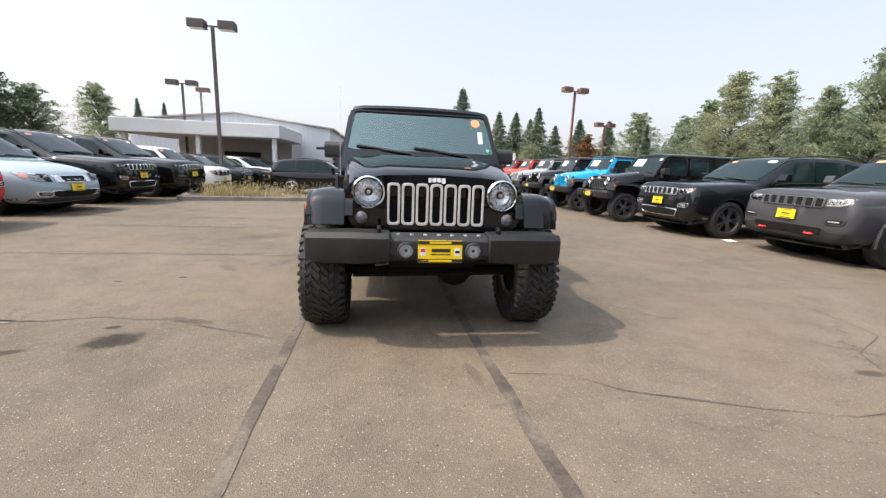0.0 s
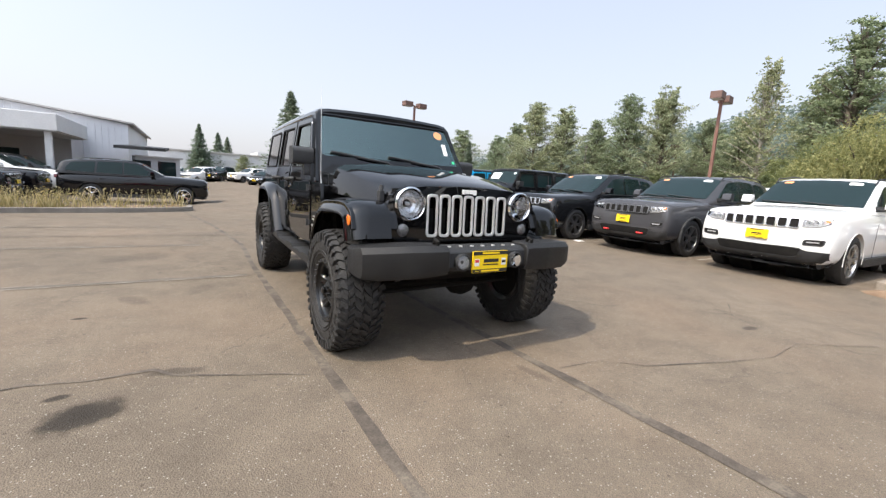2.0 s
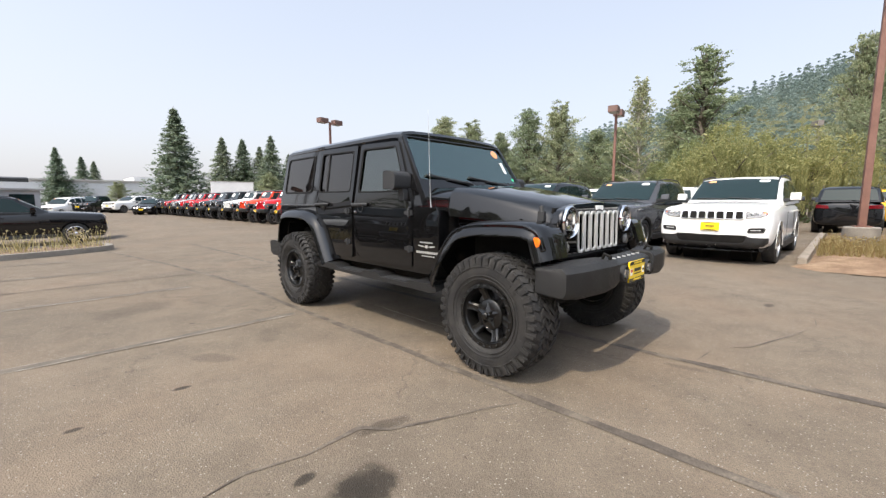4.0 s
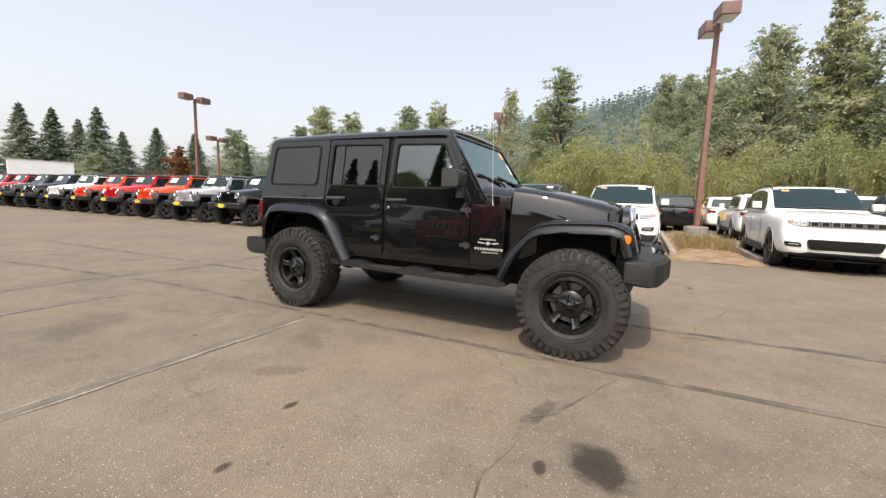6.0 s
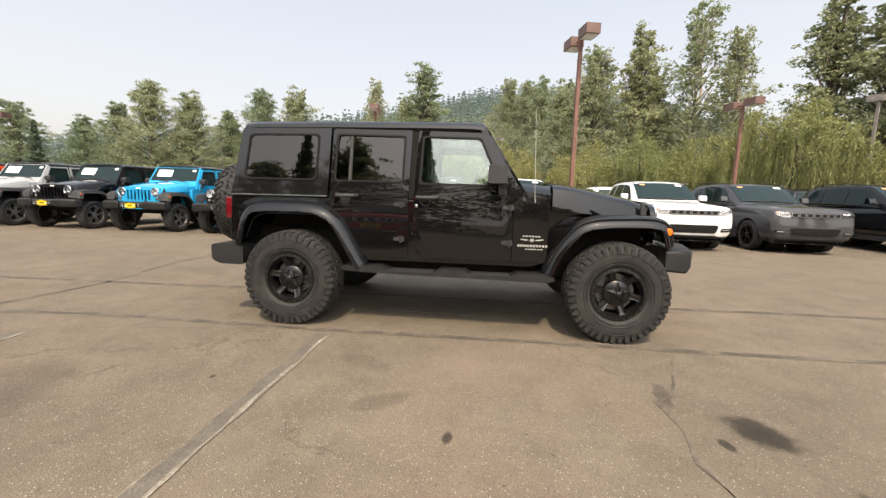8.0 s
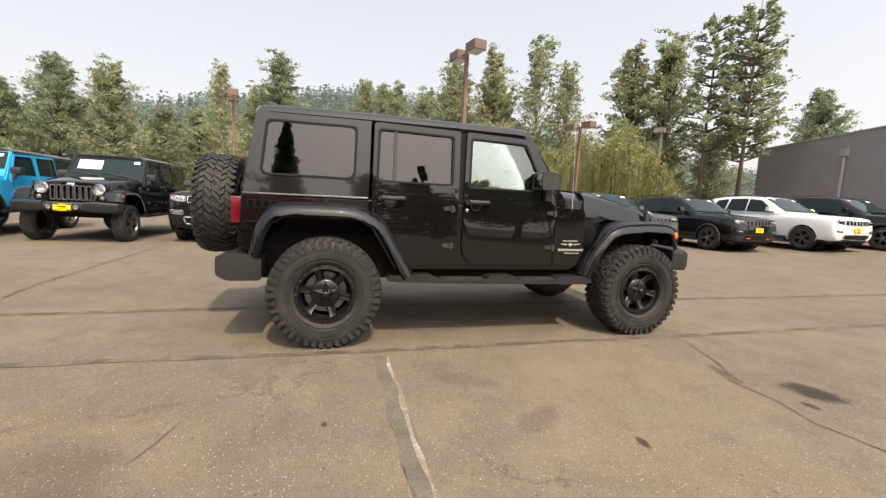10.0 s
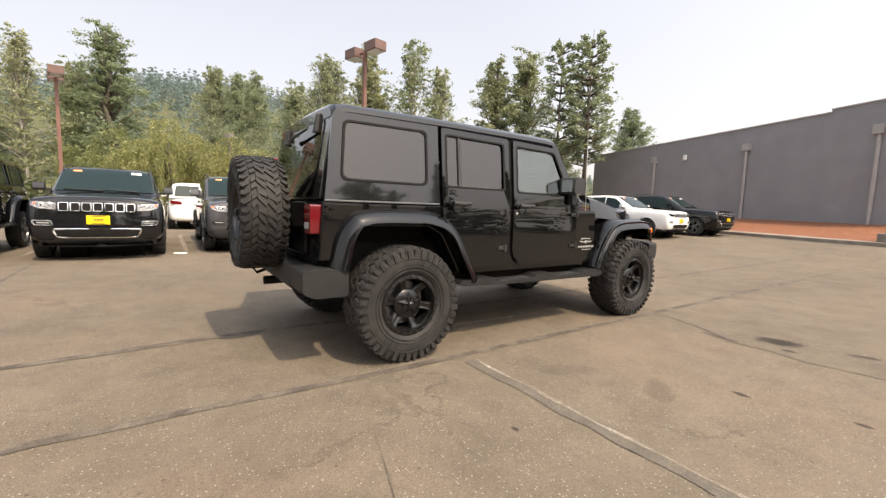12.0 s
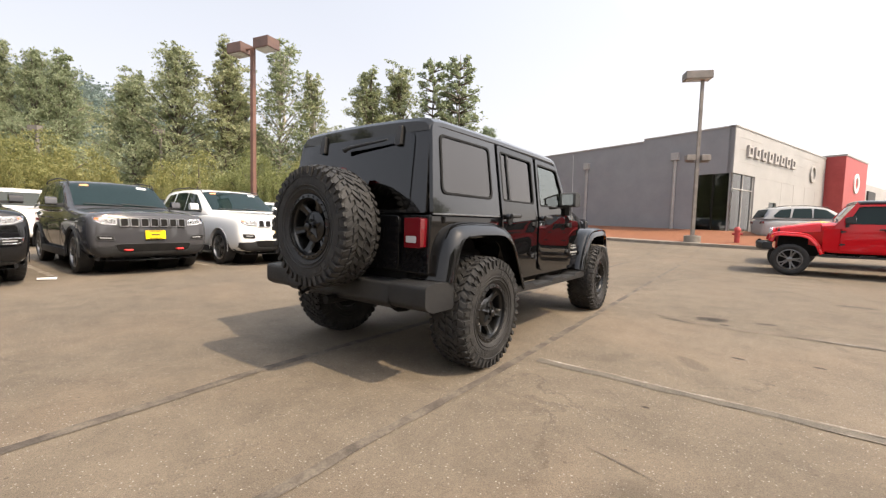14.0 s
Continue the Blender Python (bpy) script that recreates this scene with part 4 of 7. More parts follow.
    for y in (1.80, 2.62):
        P("roof_seam", tube([(-0.742, y, 1.845), (-0.70, y, 1.897), (-0.4, y, 1.923), (0, y, 1.929), (0.4, y, 1.923), (0.70, y, 1.897), (0.742, y, 1.845)], 0.005, 5), M_DARK)
    # back
    back = lambda u, v, w: (u, lerp(3.59, 3.47, (v - 1.2) / 0.64) + w, v)
    b_o = rounded([(-0.79, 1.205), (0.79, 1.205), (0.715, 1.86), (-0.715, 1.86)], [0.02, 0.02, 0.06, 0.06])
    b_i = rounded([(-0.62, 1.235), (0.62, 1.235), (0.585, 1.78), (-0.585, 1.78)], 0.06)
    P("back_frame", panel(b_o, [b_i], lambda u, v, w: back(u, v, w - 0.03), 0.03), top, bevel=0.01)
    P("back_glass", panel([(lerp(0, u, 1.03), lerp(1.5, v, 1.03)) for u, v in b_i], [], lambda u, v, w: back(u, v, w + 0.002), 0.006), M_BACKGLASS if hero else M_CARGLASS).visible_shadow = False
    P("tailgate", panel(rounded([(-0.58, 0.80), (0.58, 0.80), (0.58, 1.185), (-0.58, 1.185)], 0.04), [], lambda u, v, w: (u, 3.60 + w, v), 0.022), body, bevel=0.008)
    for s in (-1, 1):
        P("tail_light", panel(rounded([(s * 0.655, 0.965), (s * 0.80, 0.965), (s * 0.80, 1.17), (s * 0.655, 1.17)], 0.014), [], lambda u, v, w: (u, 3.575 + w, v), 0.075), M_RED, "square red tail light", 0.01)
        tl = P("reversing_lens", panel(rounded([(s * 0.675, 1.00), (s * 0.765, 1.00), (s * 0.765, 1.045), (s * 0.675, 1.045)], 0.006), [], lambda u, v, w: (u, 3.651 + w, v), 0.003), M_WHITELENS)
        P("bumper_side", prism(rounded([(3.42, 0.54), (3.42, 0.725), (3.60, 0.74), (3.735, 0.725), (3.735, 0.58), (3.66, 0.54)], 0.03), *sorted((s * 0.60, s * 0.925))), M_GREYTRIM, "worn grey plastic bumper end", 0.02)
    P("rear_bumper", prism(rounded([(3.50, 0.56), (3.50, 0.725), (3.72, 0.715), (3.745, 0.58), (3.68, 0.53)], 0.02), -0.60, 0.60), M_GREYTRIM, "grey plastic rear bumper", 0.012)
    # front bumper
    centre = loft([[(x, -0.47, 0.68), (x, yf + 0.03, 0.665), (x, yf, 0.70), (x, yf, 0.80), (x, yf + 0.04, 0.825), (x, -0.47, 0.83)] for x, yf in ((-0.585, -0.64), (-0.36, -0.655), (0, -0.657), (0.36, -0.655), (0.585, -0.64))])
    P("front_bumper", centre, M_TRIM, "black plastic front bumper", 0.01)
    for s in (-1, 1):
        rows = [[(s * x, yb, z0), (s * x, yf + 0.025, z0 - 0.01), (s * x, yf, z0 + 0.035), (s * x, yf, z1 - 0.035), (s * x, yf + 0.035, z1), (s * x, yb, z1)] for x, yf, yb, z0, z1 in ((0.34, -0.69, -0.50, 0.660, 0.848), (0.545, -0.698, -0.47, 0.650, 0.852), (0.60, -0.682, -0.45, 0.645, 0.850), (0.80, -0.64, -0.40, 0.64, 0.842), (0.905, -0.58, -0.37, 0.645, 0.832), (0.93, -0.50, -0.37, 0.66, 0.815))]
        P("bumper_end", loft(rows), M_GREYTRIM, "grey textured bumper end cap", 0.012, angle=30)
        hook = tube([(s * 0.415, -0.58, 0.83), (s * 0.415, -0.605, 0.885), (s * 0.415, -0.645, 0.87), (s * 0.415, -0.64, 0.83)], 0.014, 8)
        P("tow_hook", hook, M_DARK, "black tow hook")
        fog = P("fog_light", lathe([(0.058, -0.02), (0.060, 0.008), (0.052, 0.014), (0.048, 0.0)], 24, pose(s * 0.232, -0.68, 0.735, 0, 0, -90), closed=True), M_TRIM, "round clear fog light")
        P("reflector", lathe([(0.047, 0.003), (0.03, -0.012), (0.012, -0.014)], 20, pose(s * 0.232, -0.684, 0.735, 0, 0, -90), cap=False), M_WHITELENS, parent=fog)
        P("lens", lathe([(0.048, 0.006), (0.035, 0.015), (0.01, 0.019)], 20, pose(s * 0.232, -0.684, 0.735, 0, 0, -90)), M_LAMP, parent=fog)
    if hero:
        for k in range(-3, 4):
            P("bumper_bolt", lathe([(0.014, 0), (0.014, 0.008)], 10, pose(k * 0.095, -0.58, 0.826, 0, -90, 0)), M_SATIN)
    plate = P("dealer_plate", panel(rounded([(-0.152, 0.655), (0.152, 0.655), (0.152, 0.808), (-0.152, 0.808)], 0.008), [], lambda u, v, w: (u, -0.672 - w, v), 0.012), M_YELLOW, "yellow advertising plate with dark lines")
    on = lambda u, v, w: (u, -0.6845 - w, v)
    for u0, u1, v0, v1, ink, off in ((-0.152, 0.152, 0.781, 0.806, M_BLACKINK, 0), (-0.152, 0.152, 0.657, 0.682, M_BLACKINK, 0), (-0.075, 0.075, 0.788, 0.800, M_YELLOW, 0.0015), (-0.08, 0.08, 0.663, 0.676, M_YELLOW, 0.0015), (-0.13, -0.095, 0.668, 0.671, M_YELLOW, 0.0015), (-0.060, 0.070, 0.728, 0.752, M_BLACKINK, 0), (-0.066, 0.070, 0.708, 0.716, M_BLACKINK, 0), (-0.138, -0.098, 0.705, 0.755, M_WHITEINK, 0), (0.098, 0.138, 0.705, 0.755, M_WHITEINK, 0), (-0.134, -0.102, 0.730, 0.751, M_REDINK, 0.0015), (0.102, 0.134, 0.722, 0.740, M_BLACKINK, 0.0015)):
        P("print_bar", panel([(u0, v0), (u1, v0), (u1, v1), (u0, v1)], [], lambda u, v, w: on(u, v, w + off), 0.0012), ink, parent=plate)
    # wheels
    if hero:
        for s in (-1, 1):
            for y in (0.0, 2.947):
                offroad_wheel(root, pose(s * 0.832, y, 0.437), s)
    else:
        for s in (-1, 1):
            for y in (0.0, 2.947):
                road_wheel(root, pose(s * 0.79, y, 0.40), s, 0.40, 0.125, rim)
    if not hero:
        on_glass = lambda a, b, w: ws(a, b, w + 0.024)
        P("price_sheet", panel(rounded([(-0.60, 0.52), (-0.12, 0.52), (-0.12, 0.86), (-0.60, 0.86)], 0.01), [], on_glass, 0.001), M_WHITEINK, "white price sheet behind the windscreen")
        P("windscreen_sticker", panel(rounded([(0.50, 0.78), (0.62, 0.78), (0.62, 0.88), (0.50, 0.88)], 0.02), [], on_glass, 0.001), M_WHITEINK, "small white sticker")
        return root
    # spare
    carrier = P("spare_carrier", prism([(3.62, 0.98), (3.62, 1.20), (3.72, 1.20), (3.80, 1.14), (3.80, 1.04), (3.72, 0.98)], -0.16, 0.10), M_DARK, bevel=0.01)
    offroad_wheel(root, pose(-0.06, 3.862, 1.088, 0, 0, 90), 1, 0.442)
    P("brake_light_arm", tube([(-0.04, 3.66, 1.15), (-0.055, 3.70, 1.35), (-0.06, 3.72, 1.49)], 0.016, 8), M_TRIM)
    P("third_brake_light", panel(rounded([(-0.10, 1.49), (-0.02, 1.49), (-0.02, 1.53), (-0.10, 1.53)], 0.008), [], lambda u, v, w: (u, 3.70 + w, v), 0.035), M_RED, "red high brake light", 0.006)
    P("rear_wiper", tube([(0.10, 3.545, 1.70), (0.02, 3.555, 1.715), (-0.38, 3.545, 1.742)], [0.02, 0.014, 0.008], 8), M_TRIM)
    for x in (-0.46, 0.42):
        P("glass_hinge", panel(rounded([(x - 0.028, 1.70), (x + 0.028, 1.70), (x + 0.022, 1.845), (x - 0.022, 1.845)], 0.012), [], lambda u, v, w: back(u, v, w + 0.004), 0.03), M_TRIM, "black glass hinge", 0.01)
    for x in (0.50,):
        for z in (0.90, 1.08):
            P("tailgate_hinge", box(x, x + 0.16, 3.615, 3.655, z - 0.03, z + 0.03), body, bevel=0.008)
    P("hitch", tube([(0.0, 3.60, 0.53), (0.0, 3.80, 0.53)], 0.035, 8), M_DARK)
    P("tow_eye", tube([(0.30, 3.72, 0.58), (0.30, 3.80, 0.55), (0.30, 3.83, 0.59), (0.30, 3.79, 0.63), (0.30, 3.74, 0.61)], 0.014, 8), M_DARK)
    # badges as plain bars on both wings
    for s in (-1, 1):
        for y0, y1, z0, z1 in ((0.665, 0.825, 0.893, 0.905), (0.60, 0.87, 0.804, 0.824), (0.64, 0.80, 0.779, 0.788)):
            n = max(6, int((y1 - y0) / 0.026))
            for k in range(n):
                a, b = lerp(y0, y1, (k + 0.14) / n), lerp(y0, y1, (k + 0.82) / n)
                P("badge_bar", panel([(a, z0), (b, z0), (b, z1), (a, z1)], [], flank(s, 0.005), 0.003), M_BADGE)
        star = [(0.74 + (0.028 if k % 2 else 0.011) * math.sin(k * math.pi / 5) * 1.1, 0.865 + (0.028 if k % 2 else 0.011) * math.cos(k * math.pi / 5) * 0.8) for k in range(10)]
        wing = panel(star, [], flank(s, 0.005), 0.003)
        for e in (-1, 1):
            panel([(0.74 + e * 0.026, 0.868), (0.74 + e * 0.10, 0.876), (0.74 + e * 0.10, 0.868), (0.74 + e * 0.05, 0.858)], [], flank(s, 0.005), 0.003, wing)
        P("badge_star", wing, M_BADGE, "small pale winged star")
    P("aerial", tube([(-0.80, 0.72, 1.155), (-0.805, 0.73, 1.25), (-0.80, 0.76, 2.0)], [0.008, 0.0022, 0.0014], 6), M_SATIN, "thin metal aerial")
    P("aerial_base", lathe([(0.03, 0), (0.026, 0.02), (0.012, 0.035)], 14, pose(-0.805, 0.72, 1.14, 0, -60, 0)), M_TRIM)
    # stickers inside the windscreen
    for u, v, w2, h2, ink, nm in ((0.585, 0.85, 0.05, 0.07, M_ORANGEINK, "round orange price sticker"), (0.625, 0.60, 0.024, 0.10, M_WHITEINK, "narrow pale paper strip"), (0.695, 0.385, 0.018, 0.026, M_GREENINK, "small green sticker")):
        pts = circle(0, 0, 1, 18) if h2 < 0.1 else [(-1, -1), (1, -1), (1, 1), (-1, 1)]
        P("windscreen_sticker", panel([(u + a * w2, v + b * h2) for a, b in pts], [], lambda a, b, w: ws(a, b, w + 0.020), 0.001), ink, nm)
    P("bonnet_decal", panel(circle(0.40, 0.32, 0.032, 16), [], lambda u, v, w: (u, v, 1.352 + w + (v - 0.32) * 0.17), 0.002), M_SATIN, "small round bonnet emblem")
    # cabin
    P("dashboard", prism(rounded([(0.92, 1.2), (0.955, 1.375), (1.12, 1.40), (1.20, 1.34), (1.20, 1.2)], 0.02), -0.72, 0.72), M_SEAT, bevel=0.01)
    wheel_m = pose(0.36, 1.34, 1.33, 0, 0, 90) @ pose(0, 0, 0, 0, -28, 0)
    sw = bmesh.new()
    ring = [wheel_m @ Vector((0, 0.185 * math.cos(k * math.pi / 12), 0.185 * math.sin(k * math.pi / 12))) for k in range(25)]
    tube(ring, 0.016, 6, sw)
    for a in (0.0, math.pi, -math.pi / 2):
        tube([wheel_m @ Vector((0, 0, 0)), wheel_m @ Vector((0, 0.18 * math.cos(a), 0.18 * math.sin(a)))], 0.018, 6, sw)
    P("steering_wheel", sw, M_SEAT)
    for x in (-0.36, 0.36):
        for y, h in ((1.86, 1.43), (2.66, 1.40)):
            seat = prism(rounded([(y - 0.02, 1.2), (y + 0.06, h), (y + 0.17, h), (y + 0.13, 1.2)], 0.04), x - 0.25, x + 0.25)
            P("seat_back", seat, M_SEAT, bevel=0.03)
            P("headrest", prism(rounded([(y + 0.07, h + 0.03), (y + 0.09, h + 0.20), (y + 0.18, h + 0.20), (y + 0.18, h + 0.03)], 0.03), x - 0.14, x + 0.14), M_SEAT, bevel=0.03)
    P("sun_shade_paper", panel([(-0.34, 1.45), (-0.02, 1.45), (-0.02, 1.56), (-0.34, 1.56)], [], lambda u, v, w: (u, 1.04 + (v - 1.45) * 0.7 + w, v), 0.002), M_WHITEINK, "white paper on the dashboard")
    P("rear_view_mirror", prism(rounded([(1.20, 1.70), (1.20, 1.765), (1.24, 1.77), (1.24, 1.70)], 0.01), -0.12, 0.12), M_TRIM, bevel=0.012)
    P("mirror_stalk", tube([(0, 1.21, 1.74), (0, 1.17, 1.80)], 0.012, 6), M_TRIM)
    cage = bmesh.new()
    for s in (-1, 1):
        tube([(s * 0.66, 1.22, 1.80), (s * 0.66, 1.9, 1.83), (s * 0.66, 2.7, 1.82), (s * 0.66, 3.40, 1.30)], 0.03, 8, cage)
        tube([(s * 0.72, 1.93, 1.2), (s * 0.66, 1.93, 1.82)], 0.03, 8, cage)
    tube([(-0.66, 1.93, 1.83), (0.66, 1.93, 1.83)], 0.03, 8, cage)
    tube([(-0.66, 2.7, 1.82), (0.66, 2.7, 1.82)], 0.03, 8, cage)
    P("roll_cage", cage, M_SEAT)
    # underside
    for y, x0 in ((0.0, 0.22), (2.947, 0.0)):
        ax = tube([(-0.72, y, 0.437), (0.72, y, 0.437)], 0.042, 12)
        lathe([(0.05, -0.15), (0.12, -0.08), (0.14, 0.0), (0.12, 0.08), (0.05, 0.15)], 20, Matrix.Translation((x0, y, 0.437)), ax)
        P("axle", ax, M_DARK)
    for s in (-1, 1):
        P("chassis_rail", box(*sorted((s * 0.36, s * 0.46)), -0.30, 3.62, 0.55, 0.66), M_DARK, bevel=0.01)
        for y in (0.10, 2.80):
            spring = bmesh.new()
            tube([(s * (0.50 + 0.055 * math.cos(k * 0.8)), y + 0.055 * math.sin(k * 0.8), 0.47 + k * 0.0062) for k in range(50)], 0.009, 6, spring)
            P("coil_spring", spring, M_DARK)
        for y, dy in ((0.16, 0.05), (3.06, 0.08)):
            P("shock_absorber", tube([(s * 0.57, y, 0.40), (s * 0.55, y + dy * 0.5, 0.62), (s * 0.53, y + dy, 0.90)], [0.026, 0.026, 0.02], 10), M_GREYALLOY)
        P("control_arm", tube([(s * 0.44, 0.05, 0.40), (s * 0.42, 0.95, 0.52)], 0.025, 8), M_DARK)
    P("steering_rod", tube([(-0.62, -0.16, 0.43), (0.62, -0.16, 0.45)], 0.018, 8), M_DARK)
    P("track_bar", tube([(-0.45, -0.10, 0.50), (0.48, -0.08, 0.64)], 0.018, 8), M_GREYALLOY)
    P("skid_plate", prism([(-0.42, 0.60), (-0.20, 0.50), (0.1, 0.50), (0.1, 0.55), (-0.40, 0.66)], -0.34, 0.34), M_DARK, bevel=0.008)
    P("gearbox", prism([(0.3, 0.42), (0.3, 0.6), (1.9, 0.6), (1.9, 0.46), (1.5, 0.40)], -0.22, 0.18), M_DARK, bevel=0.02)
    P("exhaust", tube([(0.30, 1.0, 0.50), (0.30, 2.4, 0.50), (0.40, 2.7, 0.62), (0.42, 3.3, 0.60), (0.44, 3.66, 0.53)], 0.034, 10), M_GREYALLOY)
    P("silencer", tube([(0.05, 3.36, 0.55), (0.40, 3.36, 0.55)], 0.10, 16), M_GREYALLOY)
    return root


hero_car = thing("offroad_wagon", "glossy black lifted four-door off-road wagon with mud tyres", "car")
wrangler(hero_car)


# ---- other parked cars ----
from mathutils.bvhtree import BVHTree

def baked(bm, cutters, level=2):
    """Smooth a rough hull and cut its wheel arches, as one finished bmesh."""
    bmesh.ops.recalc_face_normals(bm, faces=bm.faces)
    data = bpy.data.meshes.new("hull")
    bm.to_mesh(data)
    bm.free()
    ob, tools = new("hull", data), []
    mod = ob.modifiers.new("smooth", "SUBSURF")
    mod.levels = mod.render_levels = level
    for c in cutters:
        cd = bpy.data.meshes.new("cutter")
        bmesh.ops.recalc_face_normals(c, faces=c.faces)
        c.to_mesh(cd)
        c.free()
        co = new("cutter", cd)
        tools.append(co)
        b = ob.modifiers.new("cut", "BOOLEAN")
        b.operation, b.object, b.solver = "DIFFERENCE", co, "EXACT"
    bpy.context.view_layer.update()
    deps = bpy.context.evaluated_depsgraph_get()
    done = bpy.data.meshes.new_from_object(ob.evaluated_get(deps))
    out = bmesh.new()
    out.from_mesh(done)
    for o in [ob] + tools:
        bpy.data.objects.remove(o)
    return out


def passenger_car(root, style):
    """A car from a table of stations: front axle at y = 0, nose to -y. Body parts take the object's colour."""
    P = lambda name, bm, mat, label="", bevel=0.0, parent=None, angle=40: part(name, bm, mat, parent or root, label, bevel, angle)
    base, wr, wt = style["wheelbase"], style["wheel_r"], style["half_width"]
    secs = []
    for y, w, zb, zt, lip in style["hull"]:
        half = [(0.0, zt + 0.012), (w * 0.55, zt + 0.006), (w * 0.86, zt - 0.035), (w * 0.975, zt - 0.13 * lip), (w, lerp(zb, zt, 0.55)), (w * 0.985, lerp(zb, zt, 0.25)), (w * 0.93, zb + 0.02), (w * 0.7, zb - 0.03), (0.0, zb - 0.03)]
        secs.append([(x, y, z) for x, z in half] + [(-x, y, z) for x, z in reversed(half[1:-1])])
    f = style["face"]
    lean = lambda z: table(f["lean"], z)

    def front(p):
        """Shape the nose: bumper forward, lamps and bonnet edge set back."""
        k = max(0.0, min(1.0, (0.05 - p[1]) / 0.75))
        return (p[0], p[1] + lean(p[2]) * k, p[2])

    secs = [[front(p) for p in row] for row in secs]

    def hull():
        bm = loft(secs, caps=False)
        bm.verts.ensure_lookup_table()
        ring, count = bm.verts[:16], len(secs)
        tail = bm.verts[16 * (count - 1):16 * count]
        bm.faces.new(tail)
        # the nose is a grid of rows from top to bottom, bowed forward in the middle
        rows = []
        for i in range(1, 8):
            a, b = ring[i], ring[16 - i]
            row = [a]
            for k in (0.62, 0.22, -0.22, -0.62):
                row.append(bm.verts.new((a.co.x * k, a.co.y - f["bow"] * (1 - k * k), a.co.z)))
            rows.append(row + [b])
        for a, b in zip(rows, rows[1:]):
            for j in range(5):
                bm.faces.new((a[j], a[j + 1], b[j + 1], b[j]))
        for row, tip in ((rows[0], ring[0]), (rows[-1], ring[8])):
            for j in range(5):
                bm.faces.new((row[j], row[j + 1], tip))
        return bm

    cut = [lathe([(wr * 1.13, -1.3), (wr * 1.13, 1.3)], 40, Matrix.Translation((0, y, wr))) for y in (0.0, base)]
    shell = baked(hull(), [])
    skin = BVHTree.FromBMesh(shell)
    shell.free()
    P("body", baked(hull(), cut), M_PAINT, angle=35)
    P("underbody", box(-wt * 0.70, wt * 0.70, style["hull"][1][0] + 0.15, style["hull"][-2][0] - 0.15, style["hull"][3][2] - 0.04, 0.80), M_DARK)
    # cabin
    top, belt = style["roof"], style["belt"]
    hw, rw = wt * 0.955, wt * style.get("roof_part", 0.70)
    y0, y1 = top[0][0], top[-1][0]

    def cabin_x(y, z):
        zt = table(top, y)
        zb = table(belt, y)
        k = max(0.0, min(1.0, (z - zb) / max(0.05, zt - 0.06 - zb)))
        return lerp(hw - 0.02, rw + 0.03, k ** 1.25)

    secs = []
    for y, zt in top:
        zb = table(belt, y) - 0.05
        k = min(1.0, (zt - zb) / 0.5)
        e = [(0.0, zt + 0.01), (rw * 0.7, zt), (rw, zt - 0.035 * k), (rw + 0.03, zt - 0.075 * k), (lerp(rw + 0.03, hw, 0.45), lerp(zt - 0.075 * k, zb, 0.45)), (hw - 0.02, zb + 0.04 * k), (hw - 0.02, zb)]
        secs.append([(x, y, z) for x, z in e] + [(-x, y, z) for x, z in reversed(e[1:])])
    shell = loft(secs, closed=True)
    bmesh.ops.recalc_face_normals(shell, faces=shell.faces)
    cabin = BVHTree.FromBMesh(shell)
    P("roof", shell, style.get("top_mat", M_PAINT), angle=50)

    def cabin_side(s, u, v):
        hit = cabin.ray_cast(Vector((s * 3.0, u, v)), Vector((-s, 0, 0)))[0]
        return abs(hit.x) if hit else cabin_x(u, v)
    for s in (-1, 1):
        for win in style["windows"]:
            pts = rounded(win, 0.05, 3)
            P("side_window", panel(pts, [], lambda u, v, w: (s * (cabin_side(s, u, v) + 0.004 + w), u, v), 0.006, fine=0.2), M_CARGLASS)
        lo, hi = style["windows"][0], style["windows"][-1]
        P("window_trim", tube([(s * (cabin_side(s, u, v) + 0.008), u, v) for u, v in [(lerp(lo[0][0], hi[-1][0], k / 8), lerp(lo[0][1], hi[-1][1], k / 8) - 0.02) for k in range(9)]], 0.012, 5), style["trim"])
        # door joints, handles, sills and mirrors
        for y in style["doors"]:
            P("door_joint", tube([(s * (wt + 0.001), y, z) for z in (0.42, 0.6, 0.8, 0.98)], 0.0026, 4), M_DARK)
        for y in style["handles"]:
            P("door_handle", tube([(s * (wt - 0.005), y - 0.09, 0.985), (s * (wt + 0.02), y, 0.985), (s * (wt - 0.005), y + 0.09, 0.985)], 0.016, 6), M_PAINT)
        P("sill", prism(rounded([(0.48, 0.27), (0.48, 0.40), (base - 0.48, 0.40), (base - 0.48, 0.27)], 0.03), *sorted((s * (wt - 0.07), s * (wt + 0.012)))), M_TRIM, bevel=0.015)
        ym = style["mirror_y"]
        mz = table(belt, ym) + 0.05
        mir = P("mirror", panel(rounded([(ym - 0.09, mz), (ym - 0.05, mz + 0.15), (ym + 0.06, mz + 0.16), (ym + 0.08, mz)], 0.04), [], lambda u, v, w: (s * (wt + 0.0 + w), u, v), 0.17), style.get("mirror_mat", M_PAINT), "", 0.03)
        P("mirror_foot", box(*sorted((s * (wt - 0.12), s * (wt + 0.03))), ym - 0.03, ym + 0.04, mz - 0.01, mz + 0.04), M_TRIM, parent=mir)
